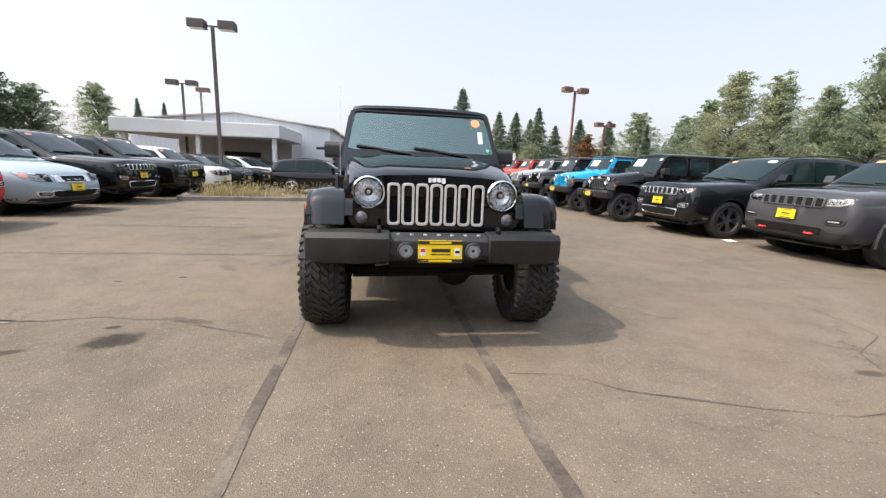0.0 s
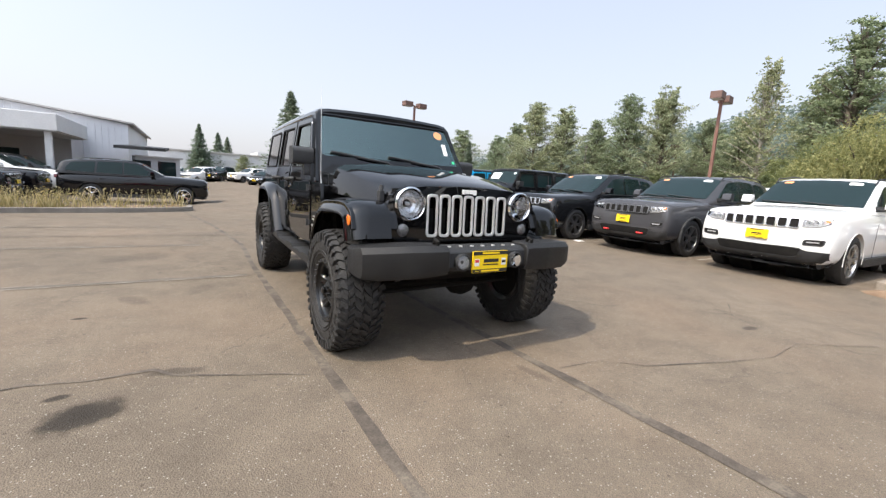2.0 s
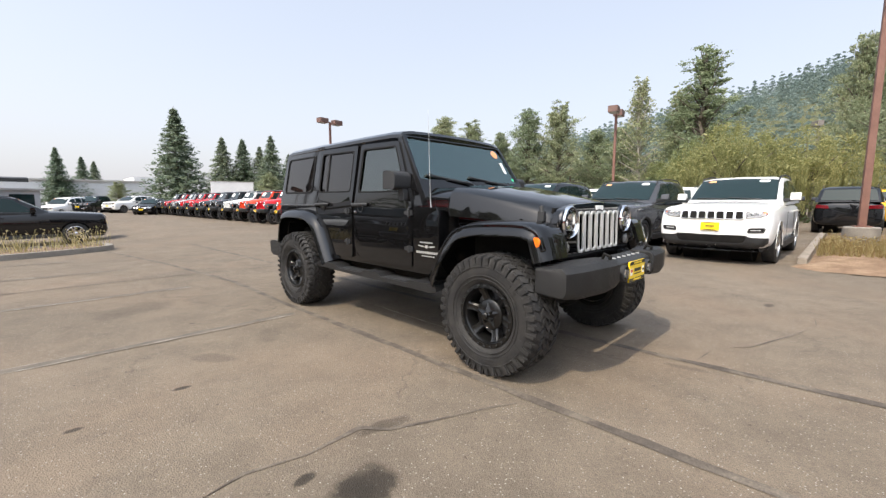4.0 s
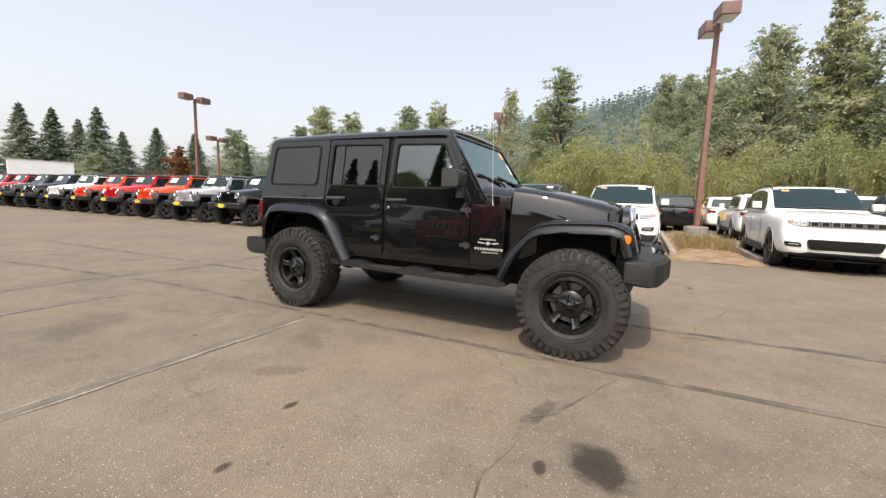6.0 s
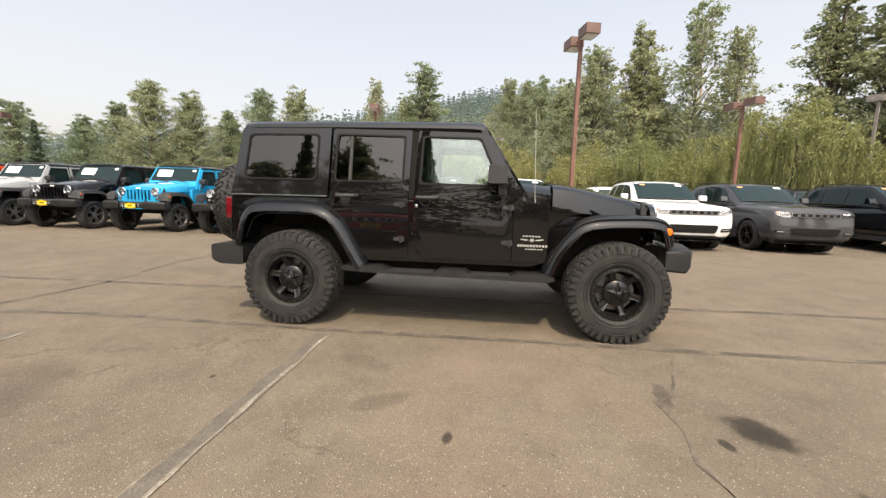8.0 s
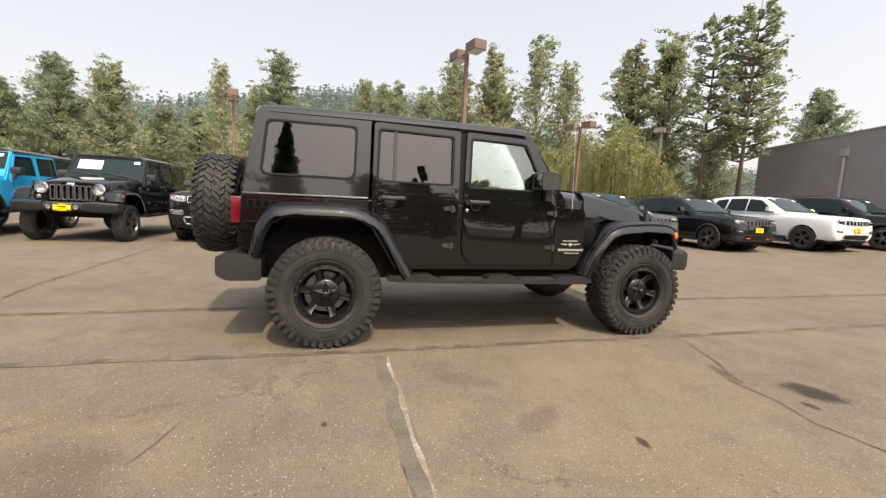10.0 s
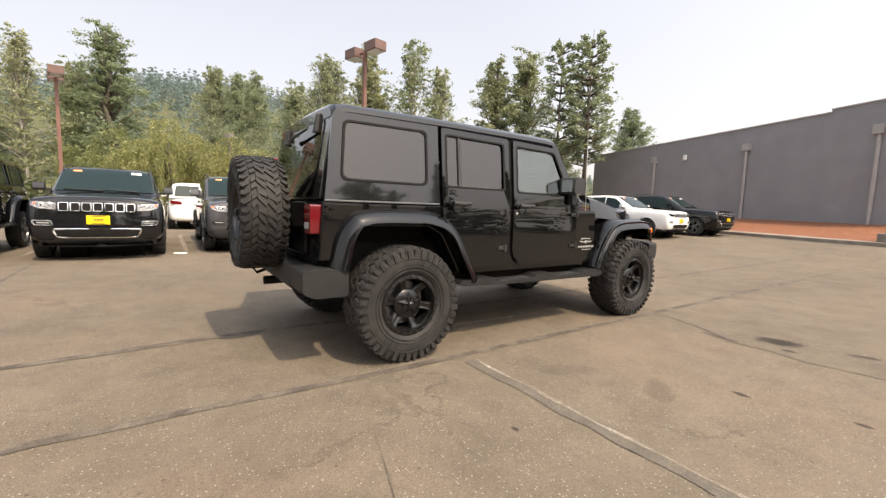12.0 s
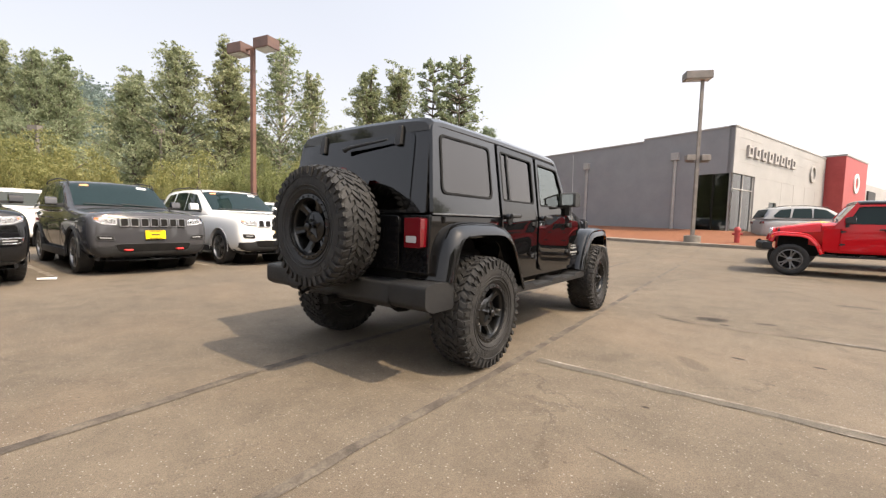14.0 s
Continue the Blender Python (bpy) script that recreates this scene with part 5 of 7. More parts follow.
        # arch lips
        for y in (0.0, base):
            arc = [(s * (wt * 0.995), y + wr * 1.15 * math.cos(a), wr + wr * 1.15 * math.sin(a)) for a in [lerp(-0.15, math.pi + 0.15, k / 14) for k in range(15)]]
            P("arch_lip", tube(arc, style.get("lip_r", 0.005), 6), style.get("lip_mat", M_PAINT))
            P("arch_lining", lathe([(wr * 1.1, s * wt * 0.25), (wr * 1.1, s * wt * 0.62)], 24, Matrix.Translation((0, y, wr))), M_DARK)
            road_wheel(root, pose(s * (wt - 0.125), y, wr), s, wr, 0.118, style["rim"], style.get("spokes", 5), 0.70)
    # windscreen and back glass
    (ya, za), (yb, zb_) = style["screen"]
    lie = Vector((0, -(zb_ - za), yb - ya)).normalized()

    def wsm(u, v, w):
        p = Vector((u, lerp(ya, yb, v), lerp(za, zb_, v)))
        hit = cabin.ray_cast(p + lie * 1.2, -lie)[0]
        return (hit if hit and (hit - p).length < 0.3 else p) + lie * (0.006 + w)

    shape = rounded([(-hw * 0.85, 0.03), (-hw * 0.45, 0.0), (0, -0.01), (hw * 0.45, 0.0), (hw * 0.85, 0.03), (rw * 0.97, 0.97), (0, 1.0), (-rw * 0.97, 0.97)], 0.04, 3)
    P("windscreen", panel(shape, [], wsm, 0.006, fine=0.15), M_CARGLASS)
    P("sticker", panel(rounded([(0.42 * hw, 0.80), (0.62 * hw, 0.80), (0.62 * hw, 0.90), (0.42 * hw, 0.90)], 0.03), [], lambda u, v, w: wsm(u, v, w + 0.008), 0.002, fine=0.1), M_WHITEINK, "white windscreen sticker")
    P("sticker", panel(rounded([(-0.62 * hw, 0.82), (-0.46 * hw, 0.82), (-0.46 * hw, 0.90), (-0.62 * hw, 0.90)], 0.03), [], lambda u, v, w: wsm(u, v, w + 0.008), 0.002, fine=0.1), M_ORANGEINK, "small orange windscreen sticker")
    for x in (-0.35, 0.25):
        P("wiper", tube([wsm(x + 0.3, 0.0, 0.02), wsm(x - 0.3, 0.07, 0.02)], 0.010, 5), M_TRIM)
    (ya2, za2), (yb2, zb2) = style["back"]
    P("back_window", panel(rounded([(-hw * 0.8, 0), (hw * 0.8, 0), (rw * 0.9, 1), (-rw * 0.9, 1)], 0.05), [], lambda u, v, w: (u, lerp(ya2, yb2, v) + 0.02 + w, lerp(za2, zb2, v)), 0.02), M_CARGLASS)
    for s in (-1, 1):
        yt = style["hull"][-1][0]
        P("tail_light", panel(rounded([(s * wt * 0.52, 0.93), (s * wt * 0.90, 0.95), (s * wt * 0.88, 1.07), (s * wt * 0.54, 1.05)], 0.03), [], lambda u, v, w: (u, yt - 0.10 + w, v), 0.09), M_RED, bevel=0.012)
    # face
    yn = f["y"]
    nose = lambda x: yn + f["sweep"] * (abs(x) / wt) ** 2.2

    def skin_y(u, v):
        hit = skin.ray_cast(Vector((u, -4.0, v)), Vector((0, 1, 0)))[0]
        return hit.y if hit and hit.y < 0.4 else nose(u)

    on = lambda d: (lambda u, v, w: (u, skin_y(u, v) - d - w, v))
    gx, g0, g1 = f["grille"]
    n = f["slots"]
    around = lambda pts, k, kv: [(lerp(sum(p[0] for p in pts) / len(pts), u, k), lerp(sum(p[1] for p in pts) / len(pts), v, kv)) for u, v in pts]
    P("grille", panel(rounded([(-gx, g0), (gx, g0), (gx * 1.02, g1), (-gx * 1.02, g1)], 0.03), [], on(-0.01), 0.02, fine=0.09), f["grille_mat"], bevel=0.008)
    for k in range(n):
        c, h = (k - (n - 1) / 2) * 2 * gx / n, gx / n * 0.90
        tall = [(c - h, g0 + 0.006), (c + h, g0 + 0.006), (c + h, g1 - 0.006), (c - h, g1 - 0.006)]
        inside = [(c - h * 0.76, g0 + 0.016), (c + h * 0.76, g0 + 0.016), (c + h * 0.76, g1 - 0.016), (c - h * 0.76, g1 - 0.016)]
        P("grille_slot", panel(rounded(tall, 0.022), [rounded(inside, 0.016)], on(0.008), 0.022, fine=0.09), f["slot_mat"], bevel=0.004)
        P("slot_back", panel(rounded(around(inside, 1.1, 1.06), 0.014), [], on(0.009), 0.004, fine=0.09), M_DARK)
    for s in (-1, 1):
        hx0, hx1, h0, h1 = f["lamp"]
        # slanting lamp: low inside, rising round the corner, in a dark housing
        shape = [(s * hx0, h0), (s * lerp(hx0, hx1, 0.62), h0 + 0.01), (s * hx1, h0 + 0.055), (s * (hx1 + 0.01), h1 + 0.012), (s * lerp(hx0, hx1, 0.5), h1), (s * hx0, h1 - 0.012)]
        hl = P("headlight", panel(rounded(around(shape, 1.05, 1.12), 0.02), [], on(-0.02), 0.024, fine=0.07), M_SIGNAL, "clear headlight in a dark housing", 0.006)
        for k, r in ((0.24, 0.052), (0.56, 0.046)):
            cx, cz = s * lerp(hx0, hx1, k), lerp(h0, h1, 0.50 + 0.08 * k)
            bowl = pose(cx, skin_y(cx, cz) - 0.004, cz, 0, 0, -90)
            P("lamp_bowl", lathe([(r, 0.010), (r * 0.86, 0.014), (r * 0.72, 0.003), (r * 0.3, 0.002)], 18, bowl), M_REFL, parent=hl)
            P("projector", lathe([(r * 0.30, 0.004), (r * 0.27, 0.010), (r * 0.1, 0.014)], 14, bowl), M_CARGLASS, parent=hl)
        P("light_strip", panel([(s * (hx0 + 0.012), h0 + 0.006), (s * lerp(hx0, hx1, 0.62), h0 + 0.016), (s * (hx1 - 0.02), h0 + 0.062), (s * (hx1 - 0.02), h0 + 0.078), (s * lerp(hx0, hx1, 0.6), h0 + 0.032), (s * (hx0 + 0.012), h0 + 0.020)], [], on(0.005), 0.007, fine=0.07), M_WHITELENS, parent=hl)
        P("corner_marker", panel([(s * (hx1 - 0.055), h0 + 0.075), (s * (hx1 - 0.008), h0 + 0.085), (s * (hx1 - 0.006), h1), (s * (hx1 - 0.055), h1 - 0.004)], [], on(0.004), 0.006, fine=0.05), M_AMBER, parent=hl)
        P("lens", panel(rounded(shape, 0.018), [], on(0.020), 0.003, fine=0.07), M_LAMP, parent=hl).visible_shadow = False
        fx, fz = f["fog"]
        fog = rounded([(s * (fx - 0.12), fz - 0.035), (s * (fx + 0.11), fz - 0.025), (s * (fx + 0.13), fz + 0.05), (s * (fx - 0.10), fz + 0.04)], 0.03)
        fl = P("fog_light", panel(fog, [], on(-0.006), 0.012, fine=0.07), M_DARK)
        P("fog_surround", panel(around(fog, 1.10, 1.22), [around(fog, 0.92, 0.80)], on(0.0), 0.014, fine=0.07), f["fog_mat"], parent=fl, bevel=0.004)
        P("fog_strip", panel([(s * (fx - 0.08), fz + 0.0), (s * (fx + 0.07), fz + 0.006), (s * (fx + 0.07), fz + 0.022), (s * (fx - 0.08), fz + 0.016)], [], on(0.007), 0.004, fine=0.09), M_WHITELENS, parent=fl)
        if f.get("hooks"):
            P("tow_hook", tube([on(0.00)(s * 0.40 - 0.06, 0.455, 0), on(0.05)(s * 0.40 - 0.045, 0.455, 0), on(0.06)(s * 0.40, 0.455, 0), on(0.05)(s * 0.40 + 0.045, 0.455, 0), on(0.0)(s * 0.40 + 0.06, 0.455, 0)], 0.018, 6), M_REDINK, "red tow hook")
    ix, i0, i1 = f["intake"]
    low_top = f["fascia"]
    P("lower_fascia", panel(rounded([(-wt * 0.90, 0.30), (wt * 0.90, 0.30), (wt * 0.93, low_top), (ix * 1.2, low_top), (ix * 1.0, low_top + 0.03), (-ix * 1.0, low_top + 0.03), (-ix * 1.2, low_top), (-wt * 0.93, low_top)], 0.02), [], on(0.0), 0.016, fine=0.06), M_TRIM, "black plastic lower bumper", bevel=0.004)
    mouth = rounded([(-ix, i0), (ix, i0), (ix * 1.10, i1), (-ix * 1.10, i1)], 0.05)
    P("lower_intake", panel(mouth, [], on(0.006), 0.014, fine=0.07), M_DARK)
    for k in range(3):
        z = lerp(i0, i1, (k + 1) / 4)
        P("intake_bar", tube([on(0.014)(x, z, 0) for x in [lerp(-ix, ix, j / 8) for j in range(9)]], 0.006, 5), M_TRIM)
    P("intake_trim", tube([on(0.016)(u, v, 0) for u, v in mouth + mouth[:1]], f["trim_r"], 6), f["fog_mat"])
    P("chin", panel(rounded([(-wt * 0.82, 0.26), (wt * 0.82, 0.26), (wt * 0.86, 0.335), (-wt * 0.86, 0.335)], 0.03), [], on(-0.05), 0.07, fine=0.09), M_TRIM, bevel=0.015)
    pz = f["plate_z"]
    if f.get("plate", True):
        pl = P("dealer_plate", panel([(-0.155, pz - 0.075), (0.155, pz - 0.075), (0.155, pz + 0.075), (-0.155, pz + 0.075)], [], on(0.03), 0.008, fine=0.09), M_YELLOW, "yellow advertising plate")
        for w2, z0, z1 in ((0.07, -0.006, 0.014), (0.075, -0.024, -0.017), (0.10, 0.056, 0.068), (0.10, -0.068, -0.056)):
            P("print_bar", panel([(-w2, pz + z0), (w2, pz + z0), (w2, pz + z1), (-w2, pz + z1)], [], on(0.039), 0.002, fine=0.09), M_BLACKINK, parent=pl)
    if style.get("rails"):
        for s in (-1, 1):
            P("roof_rail", tube([(s * (rw - 0.02), y, table(top, y) + dz) for y, dz in ((1.35, -0.02), (1.45, 0.03), (2.2, 0.035), (3.0, 0.035), (3.25, 0.03), (3.35, -0.02))], 0.014, 6), style["trim"])
    if style.get("bonnet_bulge"):
        P("bonnet_crease", tube([(0.33, -0.55, 1.065), (0.36, 0.2, 1.145), (0.40, 0.7, 1.195)], 0.012, 5), M_PAINT)
        P("bonnet_crease", tube([(-0.33, -0.55, 1.065), (-0.36, 0.2, 1.145), (-0.40, 0.7, 1.195)], 0.012, 5), M_PAINT)
    return root


SUV = dict(
    wheelbase=2.915, wheel_r=0.385, half_width=0.965, rim=M_GREYALLOY, trim=M_TRIM, mirror_y=1.05, rails=True, bonnet_bulge=True, roof_part=0.765,
    hull=[(-0.90, 0.76, 0.38, 1.055, 0.8), (-0.895, 0.84, 0.35, 1.085, 0.7), (-0.85, 0.915, 0.33, 1.105, 0.6), (-0.70, 0.950, 0.31, 1.125, 0.6), (-0.30, 0.965, 0.30, 1.150, 0.6), (0.2, 0.97, 0.29, 1.178, 0.6), (0.75, 0.97, 0.29, 1.20, 0.8), (1.5, 0.965, 0.29, 1.20, 1.2), (2.6, 0.968, 0.29, 1.20, 1.2), (3.4, 0.955, 0.31, 1.21, 1.2), (3.78, 0.90, 0.34, 1.17, 1.2), (3.90, 0.80, 0.40, 1.10, 1.0)],
    belt=[(0.5, 1.15), (1.0, 1.165), (2.5, 1.18), (3.9, 1.21)],
    roof=[(0.56, 1.17), (0.70, 1.25), (1.38, 1.665), (1.54, 1.72), (1.9, 1.755), (2.5, 1.765), (3.05, 1.745), (3.45, 1.695), (3.60, 1.62), (3.84, 1.19)],
    screen=((0.64, 1.215), (1.44, 1.695)), back=((3.80, 1.24), (3.60, 1.62)),
    windows=[[(1.0, 1.205), (1.50, 1.60), (1.95, 1.66), (1.98, 1.21)], [(2.03, 1.21), (2.01, 1.665), (2.68, 1.655), (2.78, 1.225)], [(2.85, 1.23), (2.77, 1.645), (3.20, 1.60), (3.46, 1.32), (3.44, 1.25)]],
    doors=(0.86, 2.0, 2.78), handles=(1.82, 2.60),
    face=dict(y=-0.885, sweep=0.30, rake=0.16, lean=[(0.25, 0.12), (0.34, 0.05), (0.45, 0.0), (0.60, -0.02), (0.72, 0.0), (0.80, 0.015), (0.95, 0.03), (1.05, 0.05), (1.2, 0.08)], bow=0.05, grille=(0.52, 0.855, 1.015), slots=7, grille_mat=M_PAINT, slot_mat=M_CHROME, lamp=(0.545, 0.845, 0.885, 1.005), fog=(0.71, 0.655), intake=(0.54, 0.42, 0.56), plate_z=0.72, fascia=0.37, fog_mat=M_CHROME, trim_r=0.016))
SUV_TRAIL = dict(SUV, face=dict(SUV["face"], slot_mat=M_GREYALLOY, fog_mat=M_TRIM, fascia=0.515, trim_r=0.008, hooks=True), spokes=5, lip_mat=M_TRIM, lip_r=0.03)
SUV_SPORT = dict(SUV, rim=M_RIMBLACK, face=dict(SUV["face"], grille_mat=M_DARK, slot_mat=M_GREYALLOY, grille=(0.54, 0.885, 0.990), intake=(0.50, 0.46, 0.64), plate_z=0.38, fog=(0.74, 0.53), fog_mat=M_TRIM, fascia=0.37, trim_r=0.010, plate=False), lip_mat=M_PAINT)
SUV_BASE = dict(SUV, rim=M_ALLOY, face=dict(SUV["face"], fog_mat=M_TRIM, fascia=0.53, trim_r=0.008))
LONG_SUV = dict(
    SUV, wheelbase=3.04, rim=M_CHROME, half_width=0.96,
    hull=[(y if y < 2.5 else y + 0.22, w, a, b, c) for y, w, a, b, c in SUV["hull"]],
    roof=[(0.56, 1.12), (0.70, 1.20), (1.45, 1.65), (1.62, 1.70), (2.0, 1.74), (2.8, 1.735), (3.4, 1.695), (3.80, 1.63), (3.92, 1.55), (4.06, 1.19)],
    belt=[(0.5, 1.10), (1.0, 1.13), (2.5, 1.15), (4.1, 1.18)], back=((4.02, 1.24), (3.92, 1.54)),
    windows=[[(0.98, 1.175), (1.52, 1.60), (1.98, 1.66), (2.0, 1.18)], [(2.05, 1.18), (2.03, 1.65), (2.80, 1.635), (2.86, 1.20)], [(2.93, 1.20), (2.88, 1.63), (3.60, 1.565), (3.76, 1.35), (3.76, 1.24)]],
    doors=(0.86, 2.02, 2.88), handles=(1.84, 2.70), rails=True)
MINIVAN = dict(
    SUV, roof_part=0.70, rim=M_ALLOY, wheel_r=0.34, half_width=0.97, rails=False, bonnet_bulge=False, wheelbase=3.0,
    hull=[(-0.98, 0.62, 0.30, 0.70, 1.0), (-0.95, 0.78, 0.26, 0.80, 1.0), (-0.78, 0.90, 0.24, 0.90, 1.0), (-0.40, 0.955, 0.24, 0.99, 1.0), (0.1, 0.97, 0.24, 1.05, 1.0), (0.6, 0.975, 0.24, 1.09, 1.1), (1.5, 0.975, 0.24, 1.10, 1.2), (2.8, 0.975, 0.24, 1.12, 1.2), (3.6, 0.96, 0.26, 1.13, 1.2), (4.02, 0.92, 0.30, 1.10, 1.2), (4.12, 0.82, 0.36, 1.02, 1.0)],
    belt=[(0.3, 1.04), (1.0, 1.08), (4.1, 1.12)],
    roof=[(0.10, 1.05), (0.30, 1.14), (1.05, 1.58), (1.25, 1.665), (1.7, 1.735), (2.6, 1.755), (3.5, 1.73), (3.88, 1.66), (3.98, 1.58), (4.10, 1.13)],
    screen=((0.18, 1.09), (1.12, 1.635)), back=((4.06, 1.18), (3.97, 1.58)),
    windows=[[(0.72, 1.12), (1.22, 1.50), (1.75, 1.62), (1.80, 1.13)], [(1.86, 1.13), (1.82, 1.63), (2.85, 1.64), (2.90, 1.15)], [(2.98, 1.15), (2.93, 1.64), (3.70, 1.58), (3.82, 1.18)]],
    doors=(0.60, 1.83, 2.92), handles=(1.66, 2.05), mirror_y=0.80,
    face=dict(y=-0.98, sweep=0.34, rake=0.22, lean=[(0.25, 0.05), (0.5, 0.0), (0.8, 0.06), (1.2, 0.1)], bow=0.05, grille=(0.42, 0.64, 0.78), slots=1, grille_mat=M_CHROME, slot_mat=M_CHROME, lamp=(0.50, 0.86, 0.66, 0.82), fog=(0.66, 0.42), intake=(0.52, 0.36, 0.48), plate_z=0.54, fascia=0.35, fog_mat=M_CHROME, trim_r=0.008))
PICKUP = dict(
    SUV, roof_part=0.72, wheelbase=3.6, wheel_r=0.40, half_width=1.0, rim=M_ALLOY, rails=False,
    hull=[(-0.90, 0.78, 0.42, 0.98, 1.0), (-0.88, 0.90, 0.38, 1.08, 1.0), (-0.75, 0.97, 0.36, 1.14, 1.0), (-0.40, 1.0, 0.36, 1.17, 1.0), (0.3, 1.0, 0.36, 1.19, 1.0), (0.8, 1.0, 0.36, 1.21, 1.0), (1.8, 1.0, 0.36, 1.22, 1.0), (3.0, 1.0, 0.40, 1.22, 1.0), (4.2, 1.0, 0.42, 1.24, 1.0), (4.75, 0.97, 0.46, 1.24, 1.0), (4.82, 0.9, 0.5, 1.2, 1.0)],
    belt=[(0.5, 1.18), (3.0, 1.22)],
    roof=[(0.62, 1.19), (0.74, 1.27), (1.35, 1.76), (1.55, 1.86), (1.9, 1.90), (2.5, 1.90), (2.85, 1.85), (2.98, 1.75), (3.06, 1.22)],
    screen=((0.66, 1.22), (1.42, 1.80)), back=((3.05, 1.28), (2.99, 1.72)),
    windows=[[(1.0, 1.24), (1.48, 1.72), (1.98, 1.79), (2.0, 1.25)], [(2.05, 1.25), (2.03, 1.79), (2.72, 1.77), (2.80, 1.26)]],
    doors=(0.90, 2.02, 2.85), handles=(1.84, 2.66), mirror_y=1.1,
    face=dict(y=-0.90, sweep=0.14, rake=0.06, lean=[(0.25, 0.05), (0.5, 0.0), (1.2, 0.04)], bow=0.03, grille=(0.58, 0.78, 1.02), slots=3, grille_mat=M_CHROME, slot_mat=M_CHROME, lamp=(0.64, 0.93, 0.82, 1.0), fog=(0.75, 0.52), intake=(0.45, 0.44, 0.56), plate_z=0.62, fascia=0.42, fog_mat=M_CHROME, trim_r=0.010))
SEDAN = dict(
    MINIVAN, wheelbase=2.75, wheel_r=0.33, half_width=0.90,
    hull=[(-0.88, 0.58, 0.28, 0.62, 1.0), (-0.85, 0.72, 0.24, 0.72, 1.0), (-0.70, 0.83, 0.22, 0.80, 1.0), (-0.3, 0.89, 0.22, 0.88, 1.0), (0.3, 0.90, 0.22, 0.93, 1.0), (0.8, 0.90, 0.22, 0.96, 1.1), (1.6, 0.90, 0.22, 0.97, 1.2), (2.6, 0.90, 0.22, 1.0, 1.2), (3.3, 0.88, 0.25, 1.0, 1.1), (3.65, 0.82, 0.30, 0.97, 1.0), (3.74, 0.70, 0.36, 0.88, 1.0)],
    belt=[(0.4, 0.92), (2.0, 0.97), (3.4, 1.0)],
    roof=[(0.45, 0.94), (0.60, 1.0), (1.35, 1.37), (1.6, 1.43), (2.0, 1.455), (2.5, 1.43), (2.75, 1.37), (3.3, 1.02)],
    screen=((0.5, 0.975), (1.42, 1.405)), back=((3.25, 1.05), (2.80, 1.35)),
    windows=[[(0.95, 1.0), (1.45, 1.31), (1.92, 1.375), (1.95, 1.01)], [(2.0, 1.01), (1.98, 1.375), (2.50, 1.34), (2.95, 1.06)]],
    doors=(0.80, 1.96, 2.6), handles=(1.78, 2.5), mirror_y=1.0,
    face=dict(y=-0.88, sweep=0.32, rake=0.25, lean=[(0.25, 0.05), (0.5, 0.0), (0.8, 0.06), (1.2, 0.1)], bow=0.05, grille=(0.40, 0.52, 0.68), slots=1, grille_mat=M_DARK, slot_mat=M_CHROME, lamp=(0.46, 0.80, 0.58, 0.72), fog=(0.62, 0.36), intake=(0.5, 0.30, 0.42), plate_z=0.46, fascia=0.335, fog_mat=M_TRIM, trim_r=0.006))

COLOURS = dict(white=(0.80, 0.80, 0.79), black=(0.006, 0.006, 0.007), charcoal=(0.008, 0.0085, 0.010), granite=(0.052, 0.052, 0.057), silver=(0.36, 0.37, 0.38), blue=(0.015, 0.33, 0.62), red=(0.55, 0.012, 0.018), orange=(0.75, 0.065, 0.02), bluegrey=(0.34, 0.42, 0.46), yellow=(0.75, 0.42, 0.02))


def coloured(root, colour):
    for o in (root, *root.children_recursive):
        o.color = (*COLOURS[colour], 1)


def place(x, y, heading):
    """A car's pose on the ground; heading: degrees from -y, turning left."""
    a = radians(heading)
    d = Vector((math.sin(a), -math.cos(a)))
    slope = math.degrees(math.atan((rise(x - d.x * 3, y - d.y * 3) - rise(x, y)) / 3.0))
    return pose(x, y, rise(x, y), 0, 0, heading) @ pose(0, 0, 0, slope, 0, 0)


models = {}


def parked(kind, colour, x, y, heading, label, category, group, name):
    """Front axle's middle at (x, y)."""
    if kind not in models:
        size = 1.0 if kind.startswith("wagon") else 1.05
        first = thing(name, label, category, place(x, y, heading) @ Matrix.Scale(size, 4), group)
        if kind == "wagon":
            wrangler(first, False, M_PAINT, M_TOP, M_TRIM, M_ALLOY, M_PAINT)
        elif kind == "wagon_dark":
            wrangler(first, False, M_PAINT, M_TOP, M_PAINT, M_GREYALLOY, M_GREYALLOY)
        else:
            passenger_car(first, dict(suv=SUV, trail=SUV_TRAIL, sport=SUV_SPORT, base=SUV_BASE, long=LONG_SUV, van=MINIVAN, pickup=PICKUP, sedan=SEDAN)[kind])
        models[kind] = ob = first
    else:
        ob = copy_thing(models[kind], place(x, y, heading))
        ob.name = name
        tagged(ob, label, category, group)
    coloured(ob, colour)
    return ob


